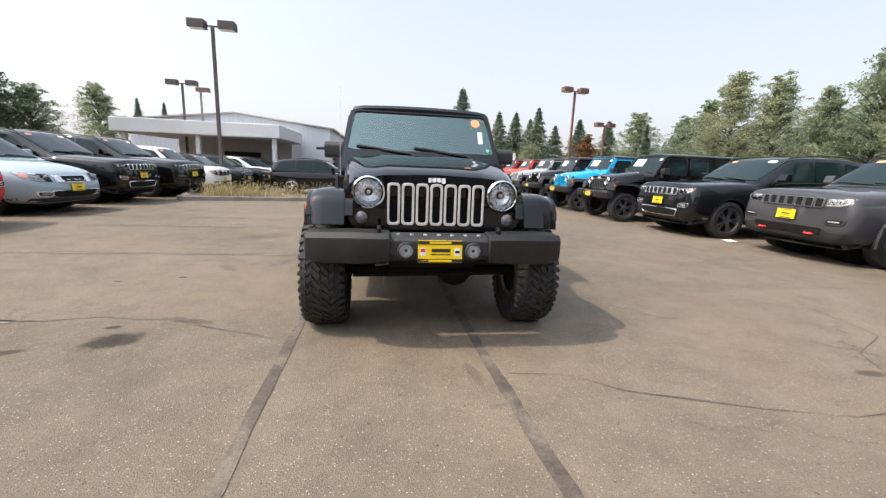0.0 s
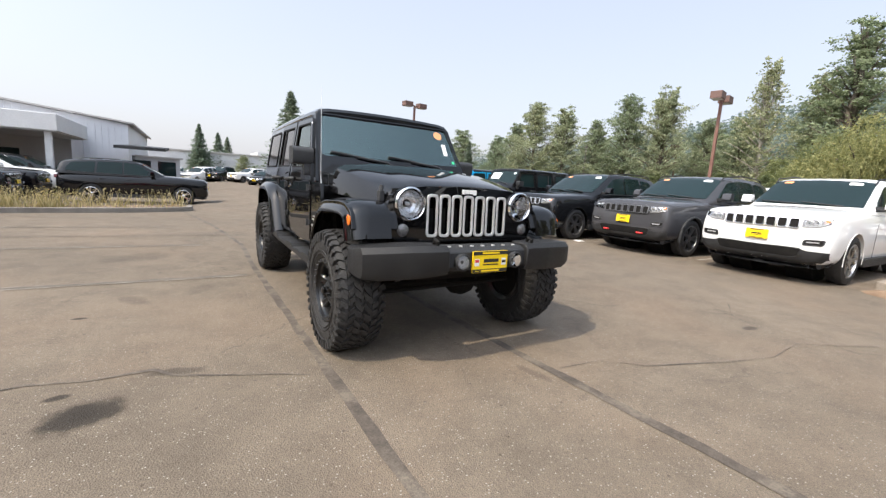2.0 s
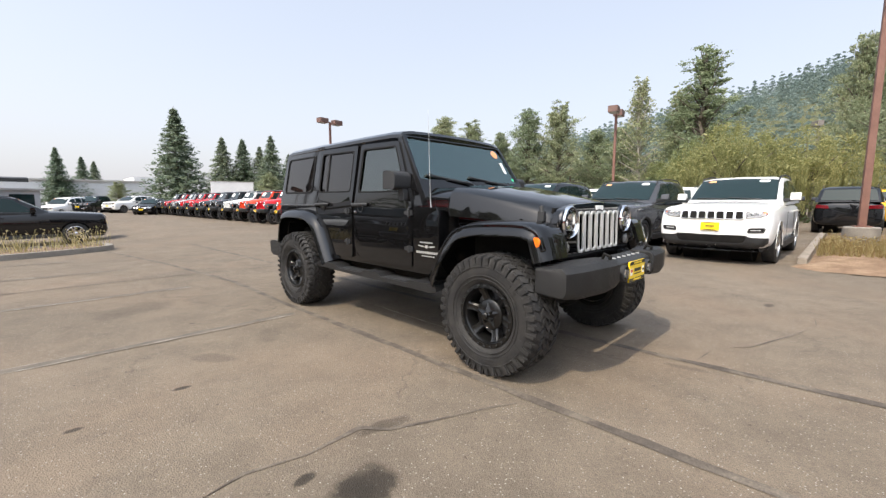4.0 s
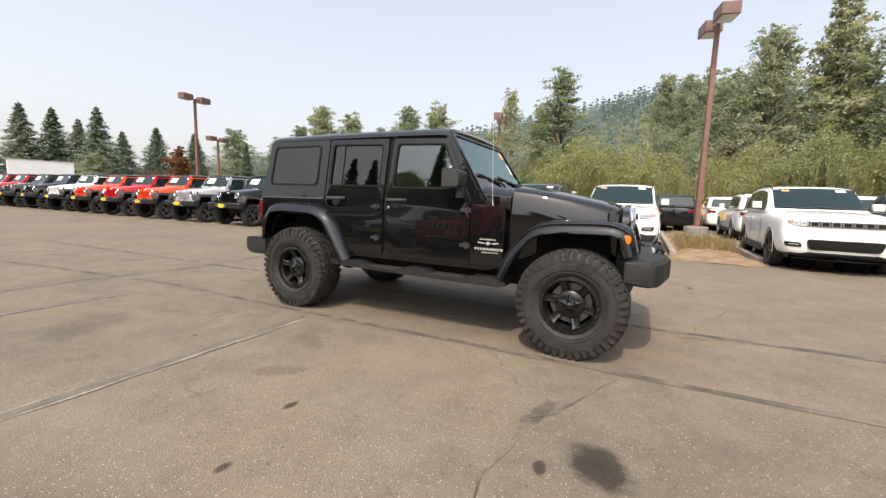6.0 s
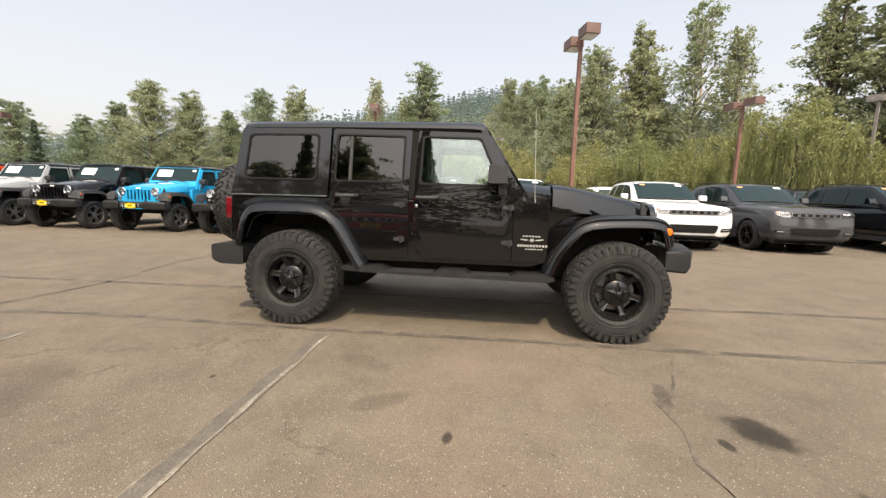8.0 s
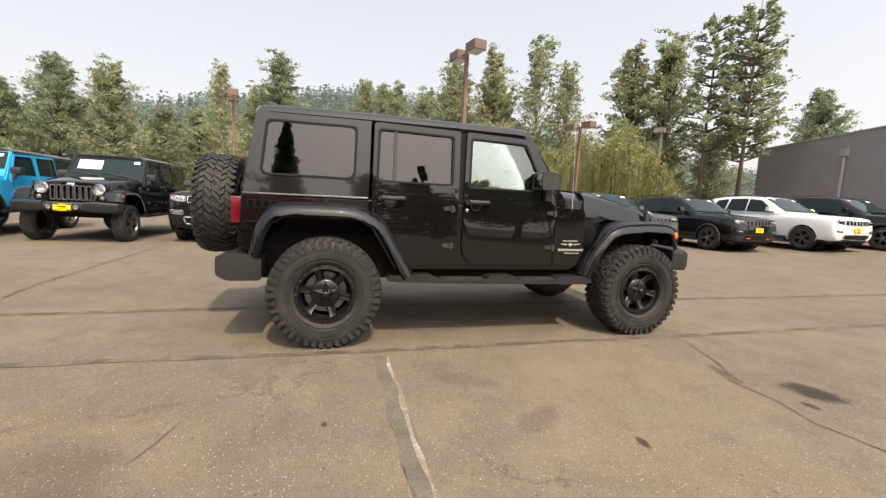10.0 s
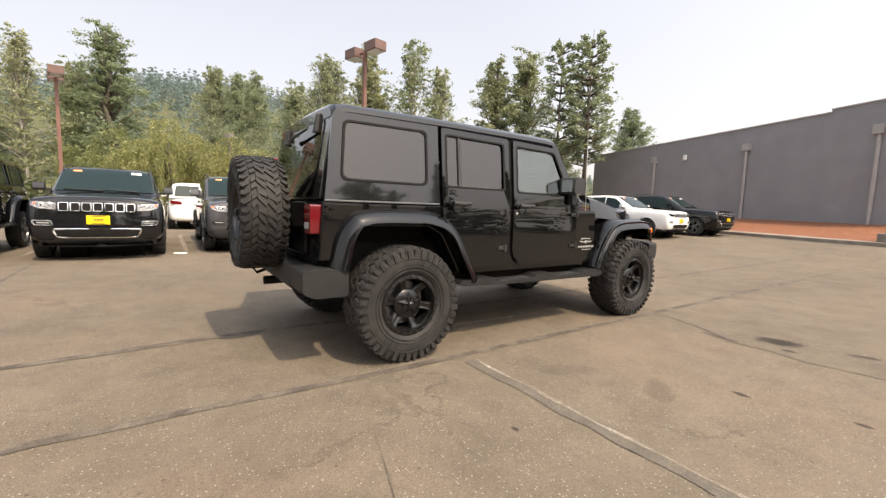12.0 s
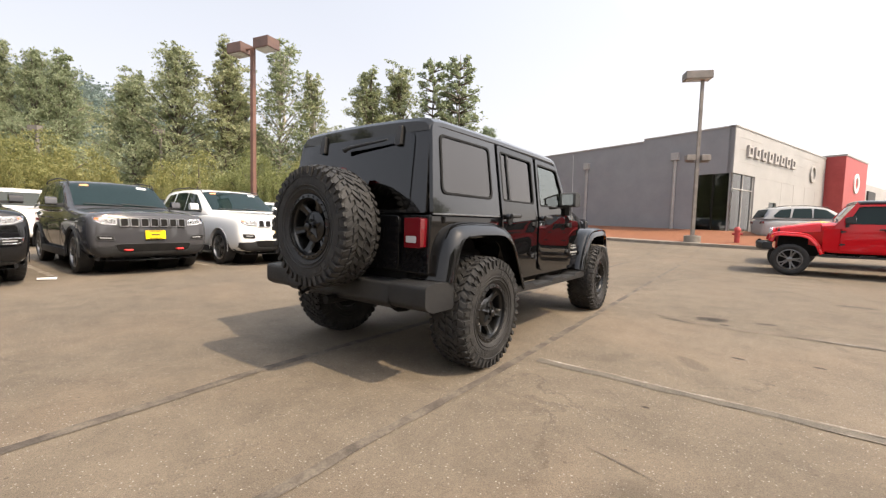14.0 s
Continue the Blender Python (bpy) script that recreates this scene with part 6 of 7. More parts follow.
EAST = "row of cars along the aisle"
for kind, colour, x, y, what in (
        ("base", "white", 7.45, 0.15, "white"), ("trail", "granite", 7.5, 2.75, "dark grey"), ("suv", "charcoal", 7.0, 5.48, "black"),
        ("sport", "white", 7.25, -4.05, "white"), ("sport", "granite", 7.4, -6.95, "dark grey"), ("trail", "charcoal", 7.0, -10.6, "black"), ("suv", "white", 6.2, -13.8, "white"), ("suv", "black", 5.5, -16.6, "black")):
    parked(kind, colour, x, y, -90 + (y * 3.7) % 3 - 1.5, what + " mid-size SUV with a seven-slot grille, parked nose out", "car", EAST, "suv")
for k, (colour, kind) in enumerate((("black", "wagon_dark"), ("blue", "wagon"), ("black", "wagon"), ("silver", "wagon"), ("orange", "wagon"), ("red", "wagon"), ("orange", "wagon"), ("white", "wagon"), ("charcoal", "wagon"), ("granite", "wagon"), ("red", "wagon"), ("red", "wagon"), ("silver", "wagon"), ("red", "wagon"), ("black", "wagon"))):
    words = dict(granite="dark grey", charcoal="dark grey", orange="orange-red", blue="bright blue").get(colour, colour)
    parked(kind, colour, 6.25 - 0.02 * k, 8.05 + 2.60 * k, -90 + (k * 1.7) % 3 - 1.5, words + " boxy off-road wagon with a black top, parked nose out", "car", EAST, "boxy_wagon")
for kind, colour, x, y, h in (("base", "white", 19.0, 6.6, 90), ("base", "white", 19.2, 3.4, 90), ("suv", "charcoal", 19.0, 0.6, 90), ("suv", "charcoal", 22.5, -1.8, 90), ("base", "white", 19.0, -4.7, 90), ("sport", "white", 19.0, -7.4, 90), ("suv", "white", 19.2, -10.2, 90), ("long", "charcoal", 19.1, -13.0, 90), ("base", "white", 19.0, 12.0, 90), ("suv", "white", 25.5, -4.4, 90), ("base", "yellow", 29.0, -2.6, 90)):
    words = dict(charcoal="dark grey").get(colour, colour)
    parked(kind, colour, x, y, h, words + " SUV in the second row", "car", "cars of the second row", "suv")
WEST = "cars by the white building"
for kind, colour, x, y, h, what, name in (
        ("suv", "red", -8.0, 4.1, 92, "red SUV", "suv"), ("van", "bluegrey", -8.1, 6.75, 86, "pale blue-grey minivan", "minivan"), ("suv", "black", -8.1, 9.4, 88, "black SUV", "suv"), ("base", "black", -7.8, 11.9, 86, "black SUV with bright alloy wheels", "suv"),
        ("pickup", "white", -8.6, 16.9, 88, "white crew-cab pickup truck", "pickup_truck"), ("suv", "charcoal", -8.4, 19.6, 88, "dark grey SUV", "suv"), ("base", "black", -8.1, 22.2, 88, "black SUV", "suv"), ("base", "white", -7.8, 24.7, 88, "white SUV", "suv"), ("suv", "black", -7.4, 27.2, 88, "black SUV", "suv"),
        ("long", "black", -1.95, 20.0, 90, "long black SUV with bright alloy wheels", "suv")):
    parked(kind, colour, x, y, h, what + " parked on the lot", "car", WEST, name)
for kind, colour, x, y, h in (("base", "white", -1.5, 55.0, -40), ("suv", "black", 1.0, 56.0, -30), ("suv", "white", 3.6, 54.0, -60), ("sedan", "black", 4.6, 45.0, -30), ("suv", "charcoal", 7.6, 48.5, -80), ("base", "silver", -3.0, 62.0, 0)):
    parked(kind, colour, x, y, h, dict(charcoal="dark grey").get(colour, colour) + " car far down the lot", "car", "far parked cars", "parked_car")
parked("wagon_dark", "yellow", -3.9, -11.7, 90, "orange-yellow boxy off-road wagon beside the red one", "car", "cars in front of the grey building", "boxy_wagon")
parked("wagon_dark", "red", -3.5, -8.9, 90, "bright red boxy off-road wagon with a black top", "car", "cars in front of the grey building", "boxy_wagon")
parked("suv", "silver", -6.9, -22.0, -75, "silver-grey SUV beside the grey building", "car", "cars in front of the grey building", "suv")


# ---- lamp posts ----
M_POST = surface("rust_brown_post_paint", (0.16, 0.075, 0.055), (0.22, 0.11, 0.08), 3, 40, 0.6, 0, 0.1)
M_POSTGREY = surface("weathered_galvanised", (0.20, 0.18, 0.165), (0.30, 0.27, 0.25), 3, 40, 0.6, 0.2, 0.1)
M_HEAD = surface("lamp_head_brown", (0.13, 0.075, 0.06), (0.18, 0.10, 0.08), 4, 50, 0.5, 0, 0.1)
M_POSTDARK = surface("dark_brown_post", (0.075, 0.06, 0.055), (0.11, 0.09, 0.082), 3, 40, 0.6, 0, 0.1)
M_HEADLENS = plain("lamp_head_lens", (0.55, 0.55, 0.52), 0.25)


def lamp_post(x, y, top, turn, heads=2, post=M_POST, head=M_HEAD, foot=0.6, label="", lean=0.0, size=1.0):
    g = rise(x, y)
    lp = thing("street_lamp", label or "tall brown lamp post with two box heads", "lamp post", pose(x, y, g, 0, 0, turn), "lot lamps")
    h = top - g
    part("foot", lathe([(0.36, 0.0), (0.36, foot - 0.02), (0.34, foot)], 20, pose(0, 0, 0, 0, -90, 0)), M_CONCRETE, lp, "round concrete footing")
    part("post", loft([[(sx * w, sy * w, z) for sx, sy in ((-1, -1), (1, -1), (1, 1), (-1, 1))] for w, z in ((0.075, foot), (0.065, h - 0.25))]), post, lp, bevel=0.008)
    part("base_plate", box(-0.16, 0.16, -0.16, 0.16, foot, foot + 0.03), post, lp)
    for s in ((-1, 1) if heads == 2 else (1,)):
        part("arm", tube([(0, 0, h - 0.28), (s * 0.35 * size, 0, h - 0.26)], 0.04, 8), post, lp)
        x0, x1 = sorted((s * 0.30 * size, s * 1.0 * size)) if heads == 2 else (-0.3 * size, 0.7 * size)
        hd = part("lamp_head", loft([[(lerp(x0, x1, a), b * 0.26 * size, z) for a, b in ((0, -1), (1, -1), (1, 1), (0, 1))] for z in (h - 0.40, h - 0.05)]), head, lp, bevel=0.015)
        part("lens", box(x0 + 0.06, x1 - 0.06, -0.21 * size, 0.21 * size, h - 0.415, h - 0.399), M_HEADLENS, hd)
    return lp


lamp_post(11.8, -2.08, 7.32, 12)
lamp_post(-20.0, -2.2, 9.0, 20, size=0.8)
lamp_post(13.3, 26.4, 7.4, 8)
lamp_post(21.5, 8.3, 6.7, 10)
lamp_post(18.2, -11.5, 6.4, 12)
lamp_post(19.5, 33.0, 5.9, 10)
lamp_post(41.0, 21.2, 6.7, 10)
lamp_post(-8.2, 18.1, 7.45, 0, label="tall grey-brown lamp post with two box heads", post=M_POSTDARK, head=M_POSTDARK)
lamp_post(-14.7, 29.7, 6.7, 0, label="grey-brown lamp post with two box heads", post=M_POSTDARK, head=M_POSTDARK)
lamp_post(-16.0, 36.0, 7.2, 0, 1, M_POSTGREY, label="grey lamp post with one box head")
south_lamp = lamp_post(-0.5, -17.2, 8.5, 25, 1, M_POSTGREY, M_POSTGREY, 0.45, "tall weathered lamp post with floodlights half way up", size=1.15)
for s in (-1, 1):
    fl = part("floodlight", box(s * 0.12 if s > 0 else -0.52, 0.52 if s > 0 else -0.12, -0.20, 0.16, 4.0, 4.28), M_POSTGREY, south_lamp, "grey floodlight", 0.03)
part("floodlight_bar", tube([(-0.5, 0, 3.95), (0.5, 0, 3.95)], 0.03, 6), M_POSTGREY, south_lamp)
for x, y, top in ((21.0, -20.0, 7.4), (34.0, 0.0, 6.6), (36.0, 28.5, 6.6), (33.0, -6.5, 7.5)):
    lamp_post(x, y, top, 30, 1, M_POSTGREY, M_POSTGREY, 0.2, "thin grey lamp post with a flat head", size=0.7)

# ---- the grey building to the south, turned a little to the lot ----
M_GREYWALL = surface("grey_painted_block", (0.255, 0.258, 0.275), (0.305, 0.306, 0.32), 0.7, 30, 0.85, 0, 0.2, vary=0.12)
M_PANEL = surface("pale_grey_panel", (0.36, 0.35, 0.34), (0.42, 0.41, 0.40), 0.6, 30, 0.55, 0.1, 0.05, vary=0.08)
M_CAP = surface("parapet_cap", (0.40, 0.38, 0.37), (0.5, 0.48, 0.46), 1, 40, 0.6)
M_SHOPGLASS = glass_material("showroom_glass", (0.25, 0.27, 0.28), 1.6)
M_REDPANEL = surface("red_sign_panel", (0.42, 0.05, 0.05), (0.50, 0.075, 0.07), 1, 30, 0.5)
SOUTH = pose(-1.75, -22.4, 1.0, 0, 0, -19.0)   # x runs along the long wall, -y goes into the building
sb = thing("grey_building", "long grey block building with a showroom front", "building", SOUTH)
WALL_H, LOW_H = 5.85, 5.70


def wall_block(name, x0, x1, y0, y1, z0, z1, mat, label="", bevel=0.0):
    return part(name, box(x0, x1, y0, y1, z0, z1), mat, sb, label, bevel)


wall_block("wall", 5.2, 25.0, -0.30, 0.0, -0.6, LOW_H, M_GREYWALL, "plain grey painted block wall")
wall_block("wall", 1.9, 5.2, -0.30, 0.03, -0.6, WALL_H, M_GREYWALL)
wall_block("wall", 0.0, 1.9, -0.30, 0.03, 3.3, WALL_H, M_GREYWALL)
wall_block("wall", 24.7, 25.0, -20.0, -0.30, -0.6, LOW_H, M_GREYWALL)
wall_block("roof", 0.3, 24.7, -20.0, -0.3, LOW_H - 0.5, LOW_H - 0.3, M_CAP)
wall_block("parapet_cap", 5.2, 25.05, -0.34, 0.05, LOW_H, LOW_H + 0.07, M_CAP)
wall_block("parapet_cap", -0.04, 5.2, -0.34, 0.07, WALL_H, WALL_H + 0.07, M_CAP)
for z in (1.35, 2.7, 4.05):
    wall_block("wall_joint", 1.9, 25.0, 0.0, 0.004, z, z + 0.012, M_GREYWALL)
for x in (3.1, 9.5, 17.0):
    dp = part("downpipe", tube([(x, 0.10, -0.35), (x, 0.10, 4.35)], 0.09, 10), M_CAP, sb, "pale grey downpipe")
    part("rain_head", box(x - 0.22, x + 0.22, 0.0, 0.26, 4.3, 4.75), M_CAP, dp, bevel=0.02)
wall_block("splash_block", 9.0, 10.2, 0.05, 0.5, -0.65, -0.5, M_CONCRETE)
wall_block("wall_lamp", 14.0, 14.25, 0.0, 0.16, 4.2, 4.6, M_WHITEINK, "small pale wall lamp", 0.03)
# corner glazing and showroom front (turns the corner along -y)
part("corner_glass", box(0.02, 1.9, -0.12, -0.08, -0.6, 3.3), M_SHOPGLASS, sb).visible_shadow = False
for k in range(3):
    wall_block("mullion", 0.0 + k * 0.92, 0.07 + k * 0.92, -0.14, -0.02, -0.6, 3.3, M_DARK)
wall_block("front_band", -0.05, 0.25, -17.0, 0.03, 3.3, WALL_H, M_PANEL, "pale grey metal panel band")
for k in range(4):
    wall_block("panel_joint", -0.058, -0.048, -16.9, 0.0, 3.3 + 0.68 * k, 3.32 + 0.68 * k, M_CAP)
wall_block("parapet_cap", -0.09, 0.3, -17.0, 0.07, WALL_H, WALL_H + 0.07, M_CAP)
part("front_glass", box(0.05, 0.09, -3.1, -0.1, -0.6, 3.3), M_SHOPGLASS, sb, "dark showroom glass").visible_shadow = False
for k in range(3):
    wall_block("mullion", 0.0, 0.14, -0.1 - k * 1.45, -0.02 - k * 1.45, -0.6, 3.3, M_PANEL)
wall_block("transom", 0.0, 0.14, -3.0, 0.0, 2.4, 2.46, M_PANEL)
wall_block("front_wall", -0.05, 0.25, -5.6, -3.1, -0.6, 3.3, M_PANEL, "pale grey panelled wall")
wall_block("front_wall", -0.05, 0.25, -17.0, -6.9, -0.6, 3.3, M_PANEL)
wall_block("front_wall", -0.05, 0.25, -6.9, -5.6, 1.9, 3.3, M_PANEL)
wall_block("entrance_door", 0.04, 0.10, -6.9, -5.6, -0.6, 1.9, M_CARGLASS, "dark glass door")
for y in (-3.1, -7.6, -10.0, -12.4, -14.8):
    wall_block("panel_joint", -0.056, -0.05, y - 0.015, y, -0.6, 3.3, M_CAP)
wall_block("wall_sign", -0.12, -0.05, -11.6, -9.2, 1.3, 1.8, M_WHITEINK, "small white wall sign", 0.01)
wall_block("showroom_floor", 0.2, 24.0, -19.0, -0.35, -0.55, -0.45, M_CONCRETE)
wall_block("showroom_back", 6.0, 6.2, -19.0, -0.35, -0.45, 5.2, M_PANEL)
sign = new("sign")
sign.parent = sb
for k in range(8):
    y0 = -1.6 - k * 1.05
    letter = panel([(y0, 4.35), (y0 - 0.68, 4.35), (y0 - 0.68, 5.0), (y0, 5.0)], [[(y0 - 0.17, 4.5), (y0 - 0.52, 4.5), (y0 - 0.52, 4.85), (y0 - 0.17, 4.85)]], lambda u, v, w: (-0.06 - w, u, v), 0.12)
    part("sign_block", letter, M_CAP, sign, "pale raised sign block")
part("sign_shield", panel(circle(-13.8, 4.4, 0.65, 24), [circle(-13.8, 4.4, 0.45, 24)], lambda u, v, w: (-0.06 - w, u, v), 0.1), M_CAP, sign)
red = thing("red_entrance", "red panelled entrance block with round emblem", "building", SOUTH)
part("wall", box(-1.2, 6.0, -24.0, -17.05, -0.6, 6.0), M_REDPANEL, red)
part("emblem", panel(circle(-20.5, 4.1, 0.8, 24), [circle(-20.5, 4.1, 0.5, 24)], lambda u, v, w: (-1.2 - w, u, v), 0.08), M_WHITEINK, red)
part("wall_cap", box(-1.25, 6.0, -24.05, -17.0, 6.0, 6.12), M_PANEL, red)
far = thing("pale_building", "pale grey showroom with a dark glass strip", "building", SOUTH)
part("wall", box(-0.6, 12.0, -60.0, -24.1, -0.6, 4.6), M_PANEL, far)
part("window_strip", box(-0.65, -0.6, -58.0, -25.0, 0.2, 2.4), M_CARGLASS, far)
part("sign_board", box(-0.72, -0.6, -31.0, -28.0, 3.0, 4.0), M_TRIM, far)

bm = panel([(-6.0, 0.0), (26.0, 0.0), (26.0, 6.2), (9.0, 6.2), (1.0, 6.0), (-6.0, 5.0)], [], lambda u, v, w: (*(SOUTH @ Vector((u, v, 0))).xy, rise(*(SOUTH @ Vector((u, v, 0))).xy) + (0.10 + 0.42 * max(0.0, 1 - v / 6.0)) * w), 1.0, fine=1.5)
tagged(part("pavement_mulch_bed", bm, M_BARK), "bed of red bark mulch along the grey wall", "planting bed", kind="structure")
bm = panel([(-6.0, 4.95), (26.0, 6.15), (26.0, 6.35), (9.0, 6.38), (1.0, 6.18), (-6.0, 5.18)], [], lambda u, v, w: (*(SOUTH @ Vector((u, v, 0))).xy, rise(*(SOUTH @ Vector((u, v, 0))).xy) + 0.14 * w), 1.0)
tagged(part("pavement_kerb", bm, M_KERBSIDE), "dusty concrete kerb along the mulch bed", "kerb", kind="structure")
hy = thing("fire_hydrant", "red fire hydrant on the mulch bed", "hydrant", pose(-2.25, -17.4, rise(-2.25, -17.4) + 0.09))
part("body", lathe([(0.16, 0), (0.16, 0.06), (0.11, 0.08), (0.11, 0.62), (0.14, 0.64), (0.13, 0.74), (0.06, 0.82)], 18, pose(0, 0, 0, 0, -90, 0)), M_REDPANEL, hy)
part("nozzle", tube([(-0.20, 0, 0.50), (0.20, 0, 0.50)], 0.055, 10), M_REDPANEL, hy)
paper = thing("paper_scrap", "white scrap of paper lying on the asphalt", "litter")
part("sheet", panel([(6.75, 4.12), (6.95, 4.08), (7.02, 4.32), (6.80, 4.36)], [], lambda u, v, w: (u, v, 0.006 + 0.012 * math.sin(u * 40) ** 2 + w), 0.002), M_WHITEINK, paper)

# ---- the white building to the north-west ----
M_METAL = surface("white_ribbed_metal", (0.62, 0.63, 0.66), (0.70, 0.71, 0.74), 0.5, 20, 0.5, 0.1, 0.05, vary=0.06)
M_FASCIA = surface("white_fascia", (0.66, 0.66, 0.67), (0.74, 0.74, 0.74), 0.6, 20, 0.6)
M_STUCCO = surface("grey_stucco", (0.48, 0.48, 0.50), (0.56, 0.56, 0.57), 0.6, 40, 0.8)
wb = thing("white_building", "white ribbed-metal hall with a low canopy in front", "building", pose(0.9, 0.2, -0.45))
hall = prism([(-24.5, 0.0), (-24.5, 4.95), (-15.4, 5.95), (-6.6, 4.95), (-6.6, 0.0)], 0, 1)
for v in hall.verts:
    v.co = Vector((v.co.y, 39.0 + 19.0 * v.co.x, v.co.z))
part("wall", hall, M_METAL, wb, "white ribbed metal wall")
ribs = bmesh.new()
for k in range(44):
    x = -24.3 + k * 0.41
    top_z = 5.90 - abs(x + 15.4) * 0.112
    box(x, x + 0.07, 38.965, 39.0, 0.0, top_z, ribs)
part("ribs", ribs, M_METAL, wb)
for s, x1 in ((-1, -24.9), (1, -6.2)):
    edge = panel([(-15.4, 5.97), (x1, 5.97 - abs(x1 + 15.4) * 0.112), (x1, 6.10 - abs(x1 + 15.4) * 0.112), (-15.4, 6.10)], [], lambda u, v, w: (u, 38.7 + 19.5 * w, v), 1.0)
    part("roof", edge, M_CAP, wb)
part("canopy", box(-19.2, -8.5, 27.0, 35.0, 3.28, 4.18), M_FASCIA, wb, "white canopy fascia", 0.04)
part("canopy_soffit", box(-19.0, -8.7, 27.2, 35.0, 3.23, 3.276), M_STUCCO, wb)
part("office_wall", box(-18.6, -9.4, 35.0, 39.0, 0.0, 3.9), M_STUCCO, wb)
part("office_window", box(-15.0, -12.0, 34.94, 35.0, 0.8, 2.4), M_CARGLASS, wb)
for x in (-18.6, -14.0, -9.0):
    part("canopy_post", box(x - 0.14, x + 0.14, 27.4, 27.68, 0, 3.23), M_FASCIA, wb, "white square post")
part("side_awning", prism([(30.5, 2.75), (30.5, 2.95), (38.8, 3.35), (38.8, 3.15)], -6.6, -3.9), M_TRIM, wb, "dark flat awning")
for z in (1.2, 2.0):
    part("side_window", box(-6.6, -6.55, 41.0, 43.0, z, z + 0.6), M_CARGLASS, wb)
shed = thing("low_shed", "low grey shed with dark openings", "shed", pose(-4.6, 44.0, 0, 0, 0, 30))
part("wall", box(-2.6, 2.6, 0, 4.0, 0, 2.1), M_STUCCO, shed)
for x in (-1.6, 0.6):
    part("opening", box(x, x + 1.6, -0.03, 0.01, 0.2, 1.8), M_CARGLASS, shed)
part("roof", box(-2.8, 2.8, -0.2, 4.2, 2.1, 2.25), M_CAP, shed)
wh = thing("white_warehouse", "long pale warehouse far behind the lot", "building")
part("wall", box(-14.0, 9.5, 74.0, 90.0, 0, 4.0), M_FASCIA, wh)
part("roof", box(-14.2, 9.7, 73.8, 90.2, 4.0, 4.25), M_CAP, wh)
part("lower_wing", box(9.5, 13.4, 82.0, 92.0, 0, 5.2), M_FASCIA, wh)
tr = thing("white_box_van", "white box trailer behind the wagons", "trailer", pose(13.5, 56.3, 0, 0, 0, -17))
part("box", box(0, 5.0, 0, 2.4, 1.0, 3.75), M_FASCIA, tr, bevel=0.05)
part("roof_edge", box(-0.03, 5.03, -0.03, 2.43, 3.7, 3.8), M_CAP, tr)
for x in (0.8, 4.0):
    part("wheel", lathe([(0.45, -0.1), (0.45, 2.3)], 20, pose(x, 0.1, 0.45, 0, 0, 90)), M_TYRE, tr)
part("underframe", box(0.3, 4.7, 0.3, 2.1, 0.5, 1.0), M_DARK, tr)


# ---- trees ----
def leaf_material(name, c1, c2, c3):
    m, t, p, link = nodes_of(name)
    geo = t.nodes.new("ShaderNodeNewGeometry")
    tone = ramp_node(t, geo.outputs["Random Per Island"], [(0.0, c1), (0.55, c2), (1.0, c3)])
    info = t.nodes.new("ShaderNodeObjectInfo")
    each = ramp_node(t, info.outputs["Random"], [(0.0, (0.80, 0.86, 0.8)), (1.0, (1.15, 1.08, 1.0))])
    col = mix_node(t, 1.0, tone.outputs[0], each.outputs[0], "MULTIPLY")
    link(col, p.inputs["Base Color"])
    p.inputs["Roughness"].default_value = 0.65
    p.inputs["Specular IOR Level"].default_value = 0.6
    through_leaf, both = t.nodes.new("ShaderNodeBsdfTranslucent"), t.nodes.new("ShaderNodeMixShader")
    link(col, through_leaf.inputs[0])
    both.inputs[0].default_value = 0.5
    link(p.outputs[0], both.inputs[1])
    link(through_leaf.outputs[0], both.inputs[2])
    link(both.outputs[0], t.nodes["Material Output"].inputs[0])
    return m


# broadleaf, poplar and fir tones are paled beyond real leaves to paint in haze
L_DEC = leaf_material("broad_leaves", (0.200, 0.245, 0.150), (0.285, 0.330, 0.212), (0.385, 0.420, 0.285))
L_POP = leaf_material("poplar_leaves", (0.215, 0.255, 0.150), (0.310, 0.345, 0.210), (0.415, 0.435, 0.285))
L_WIL = leaf_material("willow_leaves", (0.200, 0.215, 0.090), (0.310, 0.320, 0.140), (0.430, 0.415, 0.195))
L_CON = leaf_material("fir_needles", (0.125, 0.170, 0.130), (0.190, 0.240, 0.175), (0.270, 0.310, 0.225))
L_BRUSH = leaf_material("bright_brush", (0.110, 0.138, 0.058), (0.187, 0.215, 0.098), (0.286, 0.292, 0.143))
L_ORANGE = leaf_material("turning_leaves", (0.16, 0.05, 0.015), (0.24, 0.09, 0.03), (0.20, 0.13, 0.04))
# distance haze on the far woods is painted in as pale blue-grey leaf tones
L_FAR_HAZED = leaf_material("hazed_hill_trees", (0.205, 0.262, 0.262), (0.245, 0.300, 0.292), (0.285, 0.335, 0.315))
L_UNDER = leaf_material("undergrowth_leaves", (0.066, 0.090, 0.047), (0.108, 0.138, 0.068), (0.168, 0.192, 0.101))
M_TRUNK = surface("grey_brown_bark", (0.10, 0.08, 0.065), (0.19, 0.16, 0.13), 6, 40, 0.9, 0, 0.6)
M_PALETRUNK = surface("pale_birch_bark", (0.38, 0.34, 0.29), (0.5, 0.46, 0.4), 6, 30, 0.85, 0, 0.4)


